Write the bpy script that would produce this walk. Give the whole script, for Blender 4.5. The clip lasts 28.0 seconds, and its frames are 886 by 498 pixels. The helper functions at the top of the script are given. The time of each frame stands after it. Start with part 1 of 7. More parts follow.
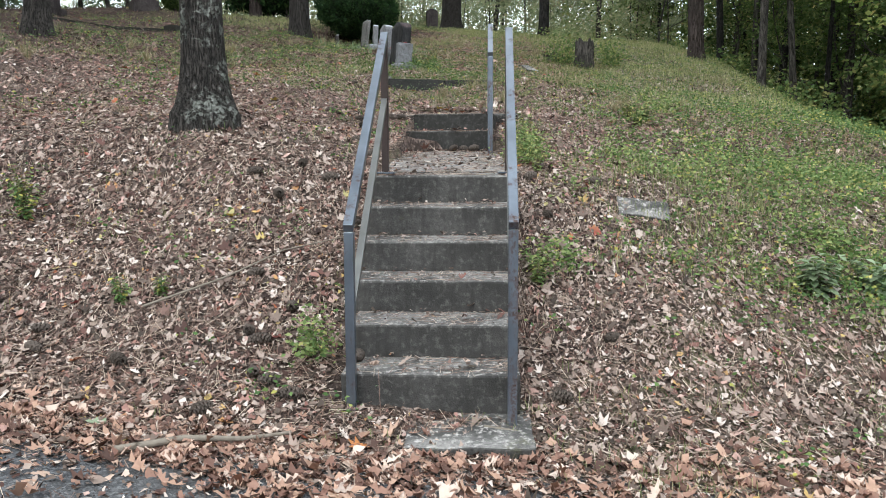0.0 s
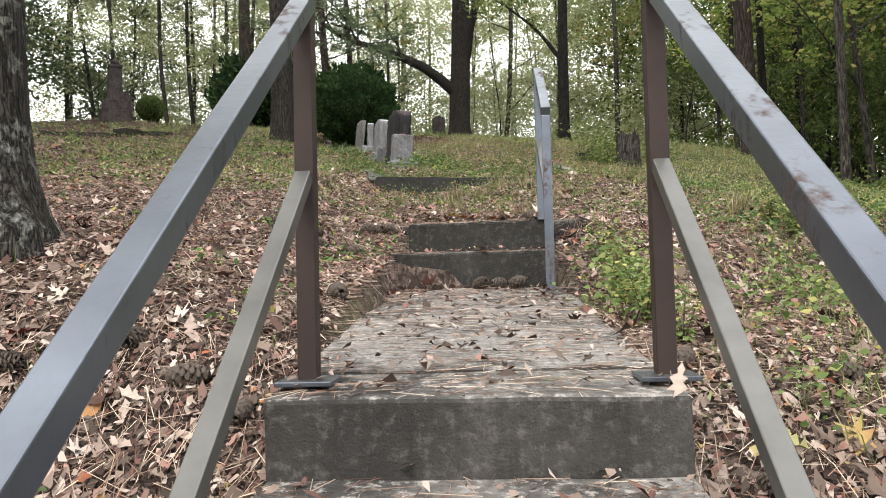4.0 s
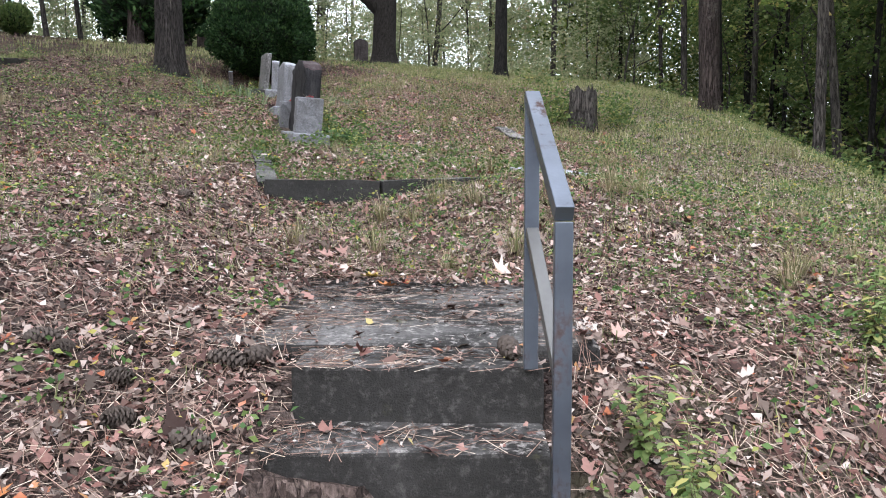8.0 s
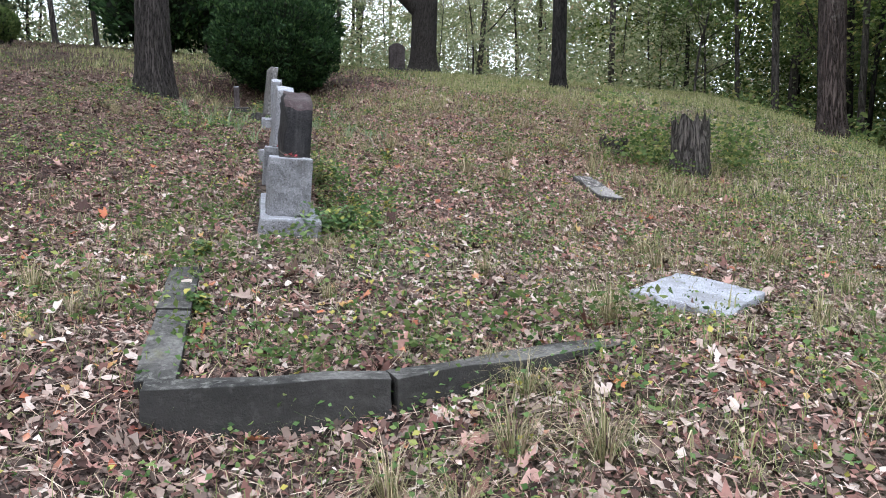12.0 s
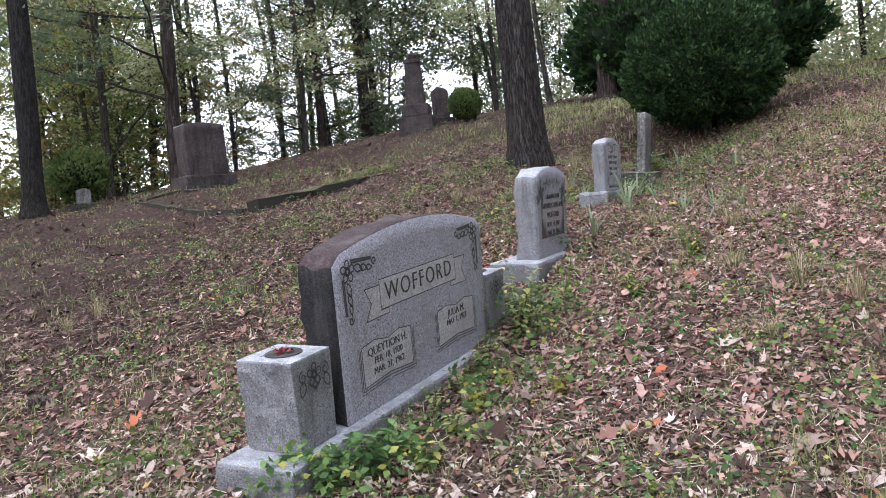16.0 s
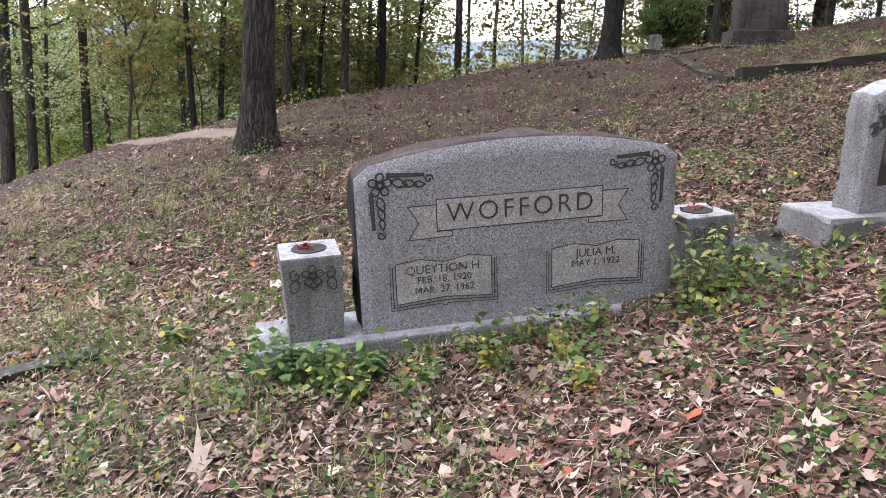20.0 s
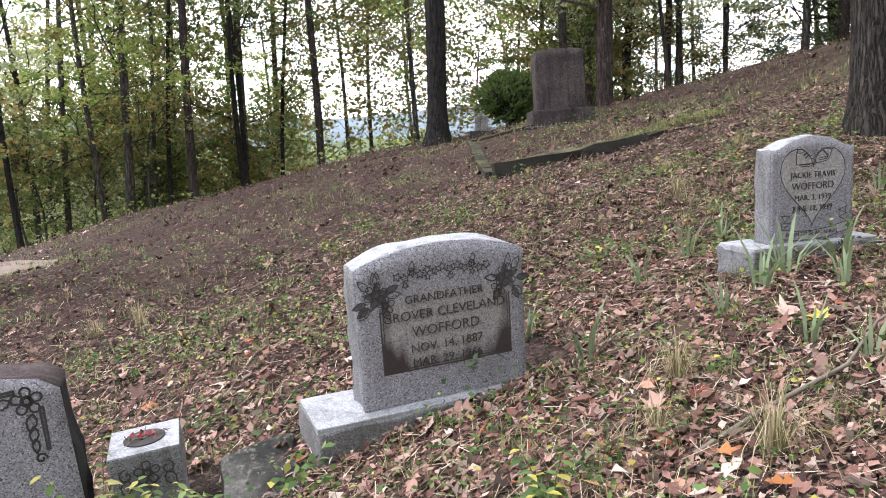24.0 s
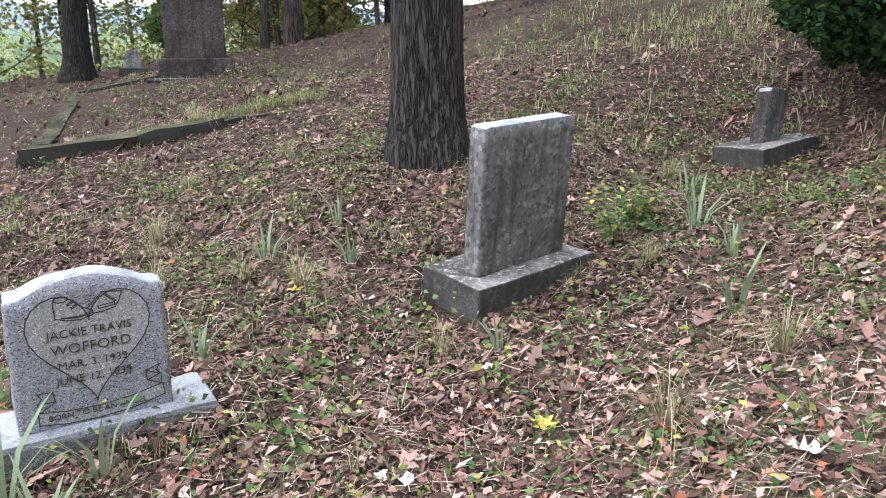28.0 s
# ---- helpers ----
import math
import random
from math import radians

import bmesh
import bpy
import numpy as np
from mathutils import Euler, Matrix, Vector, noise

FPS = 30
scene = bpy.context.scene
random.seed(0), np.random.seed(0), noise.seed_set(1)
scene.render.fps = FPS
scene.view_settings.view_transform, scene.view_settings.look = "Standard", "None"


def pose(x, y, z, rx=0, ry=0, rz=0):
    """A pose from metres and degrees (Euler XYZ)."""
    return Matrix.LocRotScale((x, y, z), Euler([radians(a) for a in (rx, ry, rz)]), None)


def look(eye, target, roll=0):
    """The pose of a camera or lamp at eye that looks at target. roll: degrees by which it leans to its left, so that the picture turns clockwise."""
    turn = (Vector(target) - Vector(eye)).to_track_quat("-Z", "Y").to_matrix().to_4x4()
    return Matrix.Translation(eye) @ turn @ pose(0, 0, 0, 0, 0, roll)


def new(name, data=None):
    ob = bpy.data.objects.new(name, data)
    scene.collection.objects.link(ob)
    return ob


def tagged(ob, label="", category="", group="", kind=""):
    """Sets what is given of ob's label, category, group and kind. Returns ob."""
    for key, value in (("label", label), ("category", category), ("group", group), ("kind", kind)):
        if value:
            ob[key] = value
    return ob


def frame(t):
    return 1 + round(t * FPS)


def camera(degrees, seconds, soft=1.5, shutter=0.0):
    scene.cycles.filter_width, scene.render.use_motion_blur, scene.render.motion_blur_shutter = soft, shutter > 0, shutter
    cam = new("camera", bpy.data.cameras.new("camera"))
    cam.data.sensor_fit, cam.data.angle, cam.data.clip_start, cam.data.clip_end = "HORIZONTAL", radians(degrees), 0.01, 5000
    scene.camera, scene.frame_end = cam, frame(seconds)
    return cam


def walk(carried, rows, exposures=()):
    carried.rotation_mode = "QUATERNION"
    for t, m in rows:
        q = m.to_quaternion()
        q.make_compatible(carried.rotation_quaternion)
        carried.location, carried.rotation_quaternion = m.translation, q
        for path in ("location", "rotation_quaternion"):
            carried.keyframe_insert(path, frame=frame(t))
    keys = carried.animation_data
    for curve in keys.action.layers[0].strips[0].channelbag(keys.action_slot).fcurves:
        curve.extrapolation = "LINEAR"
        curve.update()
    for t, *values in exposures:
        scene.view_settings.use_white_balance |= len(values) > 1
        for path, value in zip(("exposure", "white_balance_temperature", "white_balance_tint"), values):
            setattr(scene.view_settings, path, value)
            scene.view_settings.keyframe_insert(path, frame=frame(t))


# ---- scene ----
cam = camera(60.4, 28.0, soft=1.0)
PATH = [
    (0, (1.692, 2.076, 1.29), (1.388, 4.041, 1.072), -0.2),
    (0.5, (1.547, 2.433, 1.291), (1.252, 4.4, 1.084), 0.0),
    (1, (1.471, 2.867, 1.333), (1.188, 4.838, 1.149), 0.3),
    (1.5, (1.485, 3.372, 1.356), (1.204, 5.346, 1.191), 0.5),
    (2, (1.35, 3.813, 1.344), (1.07, 5.787, 1.191), 0.6),
    (2.5, (1.283, 4.294, 1.351), (0.987, 6.267, 1.219), 0.5),
    (3, (1.246, 4.717, 1.39), (0.923, 6.69, 1.318), -0.1),
    (3.5, (1.144, 5.16, 1.493), (0.807, 7.131, 1.518), -1.0),
    (4, (1.103, 5.584, 1.48), (0.775, 7.555, 1.564), -1.4),
    (4.5, (1.014, 6.005, 1.493), (0.703, 7.977, 1.605), -1.0),
    (5.5, (0.925, 6.53, 1.82), (0.668, 8.512, 1.878), -0.2),
    (6.5, (0.842, 6.997, 2.087), (0.646, 8.987, 2.098), 0.4),
    (7, (0.887, 7.165, 2.244), (0.735, 9.158, 2.193), 0.2),
    (7.5, (0.802, 7.367, 2.359), (0.683, 9.36, 2.253), 0.1),
    (8, (0.812, 7.623, 2.412), (0.686, 9.614, 2.268), -0.1),
    (8.5, (0.845, 7.969, 2.605), (0.675, 9.956, 2.451), -0.1),
    (9, (0.751, 8.223, 2.658), (0.541, 10.207, 2.511), -0.2),
    (9.5, (0.599, 8.646, 2.743), (0.367, 10.628, 2.611), -0.2),
    (10, (0.564, 9.098, 2.767), (0.336, 11.081, 2.647), -0.1),
    (10.5, (0.457, 9.471, 2.812), (0.244, 11.455, 2.685), 0.1),
    (11, (0.411, 9.851, 2.839), (0.206, 11.836, 2.71), -0.1),
    (11.5, (0.45, 10.244, 2.979), (0.233, 12.227, 2.832), 0.1),
    (13.5, (0.506, 11.607, 3.423), (0.099, 13.562, 3.314), -2.6),
    (14, (0.563, 12.137, 3.464), (-0.038, 14.042, 3.373), -4.0),
    (14.5, (0.776, 12.572, 3.454), (-0.059, 14.389, 3.389), -6.5),
    (15, (1.093, 12.909, 3.597), (0.036, 14.606, 3.558), -6.9),
    (15.5, (1.33, 13.291, 3.626), (0.05, 14.827, 3.6), -6.8),
    (16, (1.559, 13.559, 3.712), (0.074, 14.899, 3.681), -5.5),
    (16.5, (1.84, 13.771, 3.78), (0.188, 14.896, 3.725), -4.0),
    (17, (1.951, 14.063, 3.758), (0.166, 14.96, 3.661), -2.7),
    (17.5, (2.008, 14.424, 3.832), (0.128, 15.092, 3.69), -1.6),
    (18, (2.115, 14.755, 3.848), (0.18, 15.22, 3.653), -0.6),
    (18.5, (2.164, 15.006, 3.894), (0.199, 15.28, 3.646), 0.4),
    (19, (2.044, 15.271, 3.909), (0.069, 15.366, 3.608), 1.4),
    (19.5, (2.005, 15.481, 3.964), (0.037, 15.425, 3.612), 2.2),
    (20, (1.933, 15.781, 3.96), (-0.018, 15.598, 3.563), 2.5),
    (20.5, (1.903, 16.031, 4.027), (-0.03, 15.76, 3.591), 2.3),
    (22.5, (1.561, 16.835, 4.161), (-0.356, 16.52, 3.686), -1.0),
    (23, (1.414, 17.059, 4.246), (-0.53, 16.82, 3.843), -2.0),
    (23.5, (1.18, 17.361, 4.315), (-0.79, 17.209, 4.002), -2.9),
    (24, (1.012, 17.72, 4.41), (-0.975, 17.677, 4.186), -2.7),
    (24.5, (1.071, 18.106, 4.554), (-0.921, 18.163, 4.385), -2.8),
    (25, (1.064, 18.325, 4.576), (-0.922, 18.503, 4.419), -2.9),
    (25.5, (0.889, 18.527, 4.57), (-1.08, 18.823, 4.386), -3.1),
    (26, (0.724, 18.74, 4.649), (-1.22, 19.149, 4.415), -2.6),
    (26.5, (0.586, 19.115, 4.73), (-1.332, 19.596, 4.429), -1.9),
    (27, (0.463, 19.35, 4.906), (-1.432, 19.881, 4.55), -0.8),
    (27.5, (0.16, 19.549, 4.95), (-1.723, 20.08, 4.532), -0.2),
    (28, (-0.059, 19.78, 5.074), (-1.935, 20.291, 4.606), 0.7),
]
walk(cam, [(t, look(eye, target, roll)) for t, eye, target, roll in PATH], [(0.0, 0.32, 6250, 2), (1.0, 0.36, 6300, 5), (2.0, 0.4, 6350, 8), (3.0, 0.48, 6850, 7), (4.0, 0.5, 7050, 7), (8.0, 0.54, 6150, 11), (9.0, 0.62, 6000, 10), (11.0, 0.55, 6000, 10), (14.0, 0.68, 6050, 12), (15.0, 0.65, 6050, 14), (20.0, 0.8, 6550, 16), (23.0, 1.05, 6500, 11), (25.0, 0.82, 6600, 14), (27.0, 0.87, 6050, 11), (28.0, 1.18, 6050, 11)])

# ---- world and light: bright overcast autumn day ----
SUN_EL, SUN_AZ = 50.0, 200.0
world = bpy.data.worlds.new("sky")
scene.world = world
world.use_nodes = True
wn, wl = world.node_tree.nodes, world.node_tree.links
wn.clear()
sky = wn.new("ShaderNodeTexSky")
sky.sky_type, sky.sun_disc = "NISHITA", False
sky.sun_elevation, sky.sun_rotation = radians(SUN_EL), radians(SUN_AZ)
sky.dust_density, sky.ozone_density = 4.0, 1.0
wco = wn.new("ShaderNodeTexCoord")
wno = wn.new("ShaderNodeTexNoise")
wno.inputs["Scale"].default_value, wno.inputs["Detail"].default_value = 3.0, 5.0
wmr = wn.new("ShaderNodeMapRange")
wmr.inputs["From Min"].default_value, wmr.inputs["From Max"].default_value = 0.3, 0.6
wmr.inputs["To Min"].default_value, wmr.inputs["To Max"].default_value = 0.72, 0.97
wmx = wn.new("ShaderNodeMix")
wmx.data_type = "RGBA"
wmx.inputs["B"].default_value = (15.1, 15.5, 16.7, 1)
wbg = wn.new("ShaderNodeBackground")
wbg.inputs["Strength"].default_value = 0.15
wou = wn.new("ShaderNodeOutputWorld")
wl.new(wco.outputs["Generated"], wno.inputs["Vector"])
wl.new(wno.outputs["Fac"], wmr.inputs["Value"])
wl.new(wmr.outputs["Result"], wmx.inputs["Factor"])
wl.new(sky.outputs["Color"], wmx.inputs["A"])
wl.new(wmx.outputs["Result"], wbg.inputs["Color"])
wl.new(wbg.outputs["Background"], wou.inputs["Surface"])
sun = new("sun", bpy.data.lights.new("sun", "SUN"))
sun.data.energy, sun.data.angle, sun.data.color = 1.5, radians(25), (1.0, 0.985, 0.97)
sun.matrix_world = pose(0, 0, 40, 90 - SUN_EL, 0, 180 - SUN_AZ)


# ---- material helpers ----
class Mat:
    """A node material under construction."""

    def __init__(self, name, rough=0.8, metal=0.0, spec=0.3):
        self.m = bpy.data.materials.new(name)
        self.m.use_nodes = True
        self.n, self.l = self.m.node_tree.nodes, self.m.node_tree.links
        self.b = self.n["Principled BSDF"]
        self.b.inputs["Roughness"].default_value = rough
        self.b.inputs["Metallic"].default_value = metal
        self.b.inputs["Specular IOR Level"].default_value = spec
        self.co = self.n.new("ShaderNodeTexCoord").outputs["Object"]
        self.geo = self.n.new("ShaderNodeNewGeometry")

    def where(self, sx=1.0, sy=1.0, sz=1.0, world=False):
        mp = self.n.new("ShaderNodeMapping")
        mp.inputs["Scale"].default_value = (sx, sy, sz)
        self.l.new(self.geo.outputs["Position"] if world else self.co, mp.inputs["Vector"])
        return mp.outputs["Vector"]

    def noise(self, scale, detail=4.0, rough=0.6, at=None):
        k = self.n.new("ShaderNodeTexNoise")
        k.inputs["Scale"].default_value, k.inputs["Detail"].default_value, k.inputs["Roughness"].default_value = scale, detail, rough
        self.l.new(at or self.co, k.inputs["Vector"])
        return k.outputs["Fac"]

    def cells(self, scale, at=None, out="Distance", feature="F1"):
        k = self.n.new("ShaderNodeTexVoronoi")
        k.feature = feature
        k.inputs["Scale"].default_value = scale
        self.l.new(at or self.co, k.inputs["Vector"])
        return k.outputs[out]

    def ramp(self, fac, *stops):
        k = self.n.new("ShaderNodeValToRGB")
        e = k.color_ramp.elements
        while len(e) < len(stops):
            e.new(0.5)
        for el, (p, c) in zip(e, stops):
            el.position = p
            el.color = (*c, 1) if len(c) == 3 else c
        self.l.new(fac, k.inputs["Fac"])
        return k.outputs["Color"]

    def span(self, v, a, b, c=0.0, d=1.0):
        k = self.n.new("ShaderNodeMapRange")
        for i, val in zip(("From Min", "From Max", "To Min", "To Max"), (a, b, c, d)):
            k.inputs[i].default_value = val
        self.l.new(v, k.inputs["Value"])
        return k.outputs["Result"]

    def mix(self, fac, a, b, blend="MIX"):
        k = self.n.new("ShaderNodeMix")
        k.data_type, k.blend_type = "RGBA", blend
        for key, v in (("Factor", fac), ("A", a), ("B", b)):
            s = [i for i in k.inputs if i.name == key and i.enabled][0]
            if hasattr(v, "links"):
                self.l.new(v, s)
            elif key == "Factor":
                s.default_value = v
            else:
                s.default_value = (*v, 1)
        return [o for o in k.outputs if o.enabled][0]

    def math(self, op, a, b=0.5):
        k = self.n.new("ShaderNodeMath")
        k.operation = op
        for i, v in enumerate((a, b)):
            if hasattr(v, "links"):
                self.l.new(v, k.inputs[i])
            else:
                k.inputs[i].default_value = v
        return k.outputs[0]

    def rand_object(self):
        return self.n.new("ShaderNodeObjectInfo").outputs["Random"]

    def rand_island(self):
        return self.geo.outputs["Random Per Island"]

    def done(self, color=None, bump=None, strength=0.4, dist=0.01, rough=None):
        if color is not None:
            self.l.new(color, self.b.inputs["Base Color"])
        if rough is not None:
            self.l.new(rough, self.b.inputs["Roughness"])
        if bump is not None:
            k = self.n.new("ShaderNodeBump")
            k.inputs["Strength"].default_value, k.inputs["Distance"].default_value = strength, dist
            self.l.new(bump, k.inputs["Height"])
            self.l.new(k.outputs["Normal"], self.b.inputs["Normal"])
        return self.m


def leafy(name, *stops, rough=0.6, through_light=0.35, spec=0.25, drift=0.0, fade=0.12):
    """Thin leaves: each loose piece takes a colour of its own from the stops, and lets some light through."""
    k = Mat(name, rough, 0, spec)
    pick = k.rand_island()
    if drift:
        # neighbours tend to be alike: patches of redder and of paler leaves
        pick = k.math("ADD", k.math("MULTIPLY", pick, 1 - drift), k.span(k.noise(0.9, 3), 0.3, 0.7, 0.0, drift))
    col = k.ramp(pick, *stops)
    col = k.mix(k.span(k.noise(55), 0.35, 0.7, 0.0, fade), col, (0.06, 0.042, 0.034))
    k.l.new(col, k.b.inputs["Base Color"])
    tr = k.n.new("ShaderNodeBsdfTranslucent")
    k.l.new(col, tr.inputs["Color"])
    mx = k.n.new("ShaderNodeMixShader")
    mx.inputs[0].default_value = through_light
    k.l.new(k.b.outputs[0], mx.inputs[1])
    k.l.new(tr.outputs[0], mx.inputs[2])
    k.l.new(mx.outputs[0], k.n["Material Output"].inputs["Surface"])
    return k.m


def make_litter():
    """Ground under trees: leaf litter, needles, bare soil and thin green growth."""
    k = Mat("leaf_litter", 0.9, 0, 0.15)
    p = k.where(1, 1, 0.4)
    warp = k.n.new("ShaderNodeVectorMath")
    warp.operation = "ADD"
    nz = k.n.new("ShaderNodeTexNoise")
    nz.inputs["Scale"].default_value = 9
    k.l.new(p, nz.inputs["Vector"])
    sc = k.n.new("ShaderNodeVectorMath")
    sc.operation = "SCALE"
    sc.inputs["Scale"].default_value = 0.12
    k.l.new(nz.outputs["Color"], sc.inputs[0])
    k.l.new(p, warp.inputs[0])
    k.l.new(sc.outputs[0], warp.inputs[1])
    w = warp.outputs[0]
    c1 = k.cells(24, w, "Color")
    c2 = k.cells(52, w, "Color")
    sep = k.n.new("ShaderNodeSeparateColor")
    k.l.new(c1, sep.inputs[0])
    sep2 = k.n.new("ShaderNodeSeparateColor")
    k.l.new(c2, sep2.inputs[0])
    leaf = k.ramp(sep.outputs[0], (0.0, (0.014, 0.01, 0.009)), (0.4, (0.06, 0.042, 0.036)), (0.7, (0.14, 0.1, 0.086)), (0.9, (0.25, 0.19, 0.165)), (1.0, (0.42, 0.345, 0.305)))
    leaf2 = k.ramp(sep2.outputs[1], (0.0, (0.014, 0.01, 0.009)), (0.5, (0.075, 0.052, 0.044)), (1.0, (0.28, 0.21, 0.18)))
    col = k.mix(k.span(k.noise(15, 3), 0.44, 0.56), leaf, leaf2)
    d1 = k.cells(24, w, "Distance", "DISTANCE_TO_EDGE")
    gap = k.span(d1, 0.0, 0.1, 0.35, 1.0)
    fine = k.noise(70, 4, 0.7, p)
    col = k.mix(k.span(fine, 0.35, 0.62, 0.75, 0.0), col, (0.035, 0.026, 0.022))
    # thin grass and weeds in patches, more of it off the bank and to the right
    sx = k.n.new("ShaderNodeSeparateXYZ")
    k.l.new(k.co, sx.inputs[0])
    patch = k.noise(0.55, 5, 0.65)
    bias = k.span(sx.outputs["X"], -1.5, 4.0, -0.06, 0.1)
    bias2 = k.span(sx.outputs["Y"], 10.0, 28.0, -0.04, 0.2)
    green = k.math("ADD", k.math("ADD", patch, bias), bias2)
    grass = k.ramp(k.noise(26, 4, 0.7, p), (0.25, (0.07, 0.082, 0.038)), (0.55, (0.2, 0.2, 0.105)), (0.8, (0.4, 0.35, 0.23)))
    col = k.mix(k.math("MULTIPLY", k.span(green, 0.48, 0.66, 0.0, 0.75), k.span(k.noise(7, 4), 0.36, 0.6)), col, grass)
    broad = k.noise(0.25, 3)
    col = k.mix(k.span(broad, 0.3, 0.7, 0.0, 0.15), col, (0.12, 0.085, 0.075))
    # red-brown leaves on the slope towards the track, darkened in colour for shade
    shaded_red = k.math("MULTIPLY", k.span(sx.outputs["X"], -1.2, -3.2, 0.0, 0.82), k.span(sx.outputs["Y"], 10.5, 14.0))
    col = k.mix(k.math("MULTIPLY", shaded_red, k.span(patch, 0.35, 0.6, 1.0, 0.75)), col, k.ramp(k.noise(38, 4, 0.7, p), (0.32, (0.008, 0.004, 0.0035)), (0.54, (0.04, 0.019, 0.016)), (0.74, (0.14, 0.074, 0.063))))
    h = k.math("ADD", k.math("MULTIPLY", gap, 0.7), fine)
    return k.done(col, h, 0.9, 0.03)


def make_concrete(name, dark, mid, light, lichen):
    k = Mat(name, 0.88, 0, 0.2)
    a, b = k.noise(2.2, 6, 0.65), k.noise(38, 5, 0.7)
    col = k.ramp(a, (0.3, dark), (0.52, mid), (0.72, light))
    col = k.mix(k.span(b, 0.4, 0.65, 0.0, 0.55), col, dark)
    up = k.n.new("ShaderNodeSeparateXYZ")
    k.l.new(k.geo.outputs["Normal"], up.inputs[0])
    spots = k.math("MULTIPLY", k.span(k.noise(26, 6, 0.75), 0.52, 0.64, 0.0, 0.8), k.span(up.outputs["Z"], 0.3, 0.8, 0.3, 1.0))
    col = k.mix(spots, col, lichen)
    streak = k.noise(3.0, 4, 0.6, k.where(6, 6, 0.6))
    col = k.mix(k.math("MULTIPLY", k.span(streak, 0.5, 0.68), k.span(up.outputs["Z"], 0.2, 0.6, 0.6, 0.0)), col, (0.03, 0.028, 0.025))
    # upright faces are darkened in the colour, standing in for their shade
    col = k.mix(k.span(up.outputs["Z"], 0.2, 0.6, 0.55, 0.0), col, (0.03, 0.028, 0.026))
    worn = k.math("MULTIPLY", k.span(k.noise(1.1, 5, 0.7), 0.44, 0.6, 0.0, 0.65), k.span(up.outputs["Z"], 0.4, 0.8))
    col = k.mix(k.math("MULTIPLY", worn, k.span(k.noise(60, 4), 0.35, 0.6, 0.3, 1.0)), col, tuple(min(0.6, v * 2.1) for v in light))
    moss = k.span(k.noise(3.4, 5), 0.62, 0.72, 0.0, 0.45)
    col = k.mix(k.math("MULTIPLY", moss, k.span(k.noise(30), 0.45, 0.55)), col, (0.10, 0.10, 0.035))
    return k.done(col, k.math("ADD", b, k.math("MULTIPLY", k.noise(140, 3), 0.6)), 0.6, 0.012)


def make_granite(name, base, spec, dirt, dirt_amount=0.35, fine=160, gloss=0.3):
    k = Mat(name, 0.75, 0, gloss)
    c = k.cells(fine, None, "Color")
    s = k.n.new("ShaderNodeSeparateColor")
    k.l.new(c, s.inputs[0])
    col = k.ramp(s.outputs[0], (0.0, spec), (0.35, base), (0.75, base), (1.0, tuple(min(1, v * 1.75) for v in base)))
    col = k.mix(k.span(k.noise(3, 6, 0.7), 0.45, 0.7, 0.0, dirt_amount), col, dirt)
    run = k.noise(2.5, 5, 0.65, k.where(7, 7, 0.7))
    col = k.mix(k.span(run, 0.52, 0.72, 0.0, dirt_amount), col, dirt)
    return k.done(col, k.noise(90, 4, 0.7), 0.35, 0.006)


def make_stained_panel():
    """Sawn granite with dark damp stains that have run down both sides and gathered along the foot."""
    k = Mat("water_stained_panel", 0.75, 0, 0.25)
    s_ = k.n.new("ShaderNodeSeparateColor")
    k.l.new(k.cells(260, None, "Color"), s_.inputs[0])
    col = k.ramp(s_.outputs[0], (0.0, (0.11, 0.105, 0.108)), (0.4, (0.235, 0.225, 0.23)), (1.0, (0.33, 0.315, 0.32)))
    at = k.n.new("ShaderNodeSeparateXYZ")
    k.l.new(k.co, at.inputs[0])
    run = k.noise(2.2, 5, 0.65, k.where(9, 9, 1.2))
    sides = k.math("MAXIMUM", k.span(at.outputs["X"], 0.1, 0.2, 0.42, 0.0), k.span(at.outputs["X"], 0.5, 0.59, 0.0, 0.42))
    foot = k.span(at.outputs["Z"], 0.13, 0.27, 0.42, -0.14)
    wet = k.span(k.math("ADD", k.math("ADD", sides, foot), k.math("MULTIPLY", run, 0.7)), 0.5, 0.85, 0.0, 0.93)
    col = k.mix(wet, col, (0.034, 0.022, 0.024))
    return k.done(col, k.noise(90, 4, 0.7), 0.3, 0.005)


def make_bark(name, dark, light, furrow=1.0, moss=(0.2, 0.22, 0.17), scarce=0.56):
    k = Mat(name, 0.93, 0, 0.15)
    p = k.where(9 * furrow, 9 * furrow, 1.7 * furrow)
    f = k.noise(3.2, 6, 0.7, p)
    ridge = k.math("ABSOLUTE", k.math("SUBTRACT", k.noise(2.6, 3, 0.55, k.where(13 * furrow, 13 * furrow, 1.6 * furrow)), 0.5), 0)
    cz = k.span(ridge, 0.0, 0.09)
    col = k.ramp(f, (0.3, dark), (0.6, light), (0.85, tuple(v * 1.35 for v in light)))
    # furrow lines are darkened in the colour, as shade in the cracks
    col = k.mix(k.span(ridge, 0.0, 0.05, 0.85, 0.0), col, tuple(v * 0.3 for v in dark))
    lich = k.math("MULTIPLY", k.span(k.noise(2.6, 6, 0.7), scarce, scarce + 0.08), k.span(k.noise(24, 4), 0.45, 0.55))
    col = k.mix(k.math("MULTIPLY", lich, 0.75), col, moss)
    return k.done(col, k.math("ADD", cz, k.math("MULTIPLY", f, 0.5)), 1.0, 0.04)


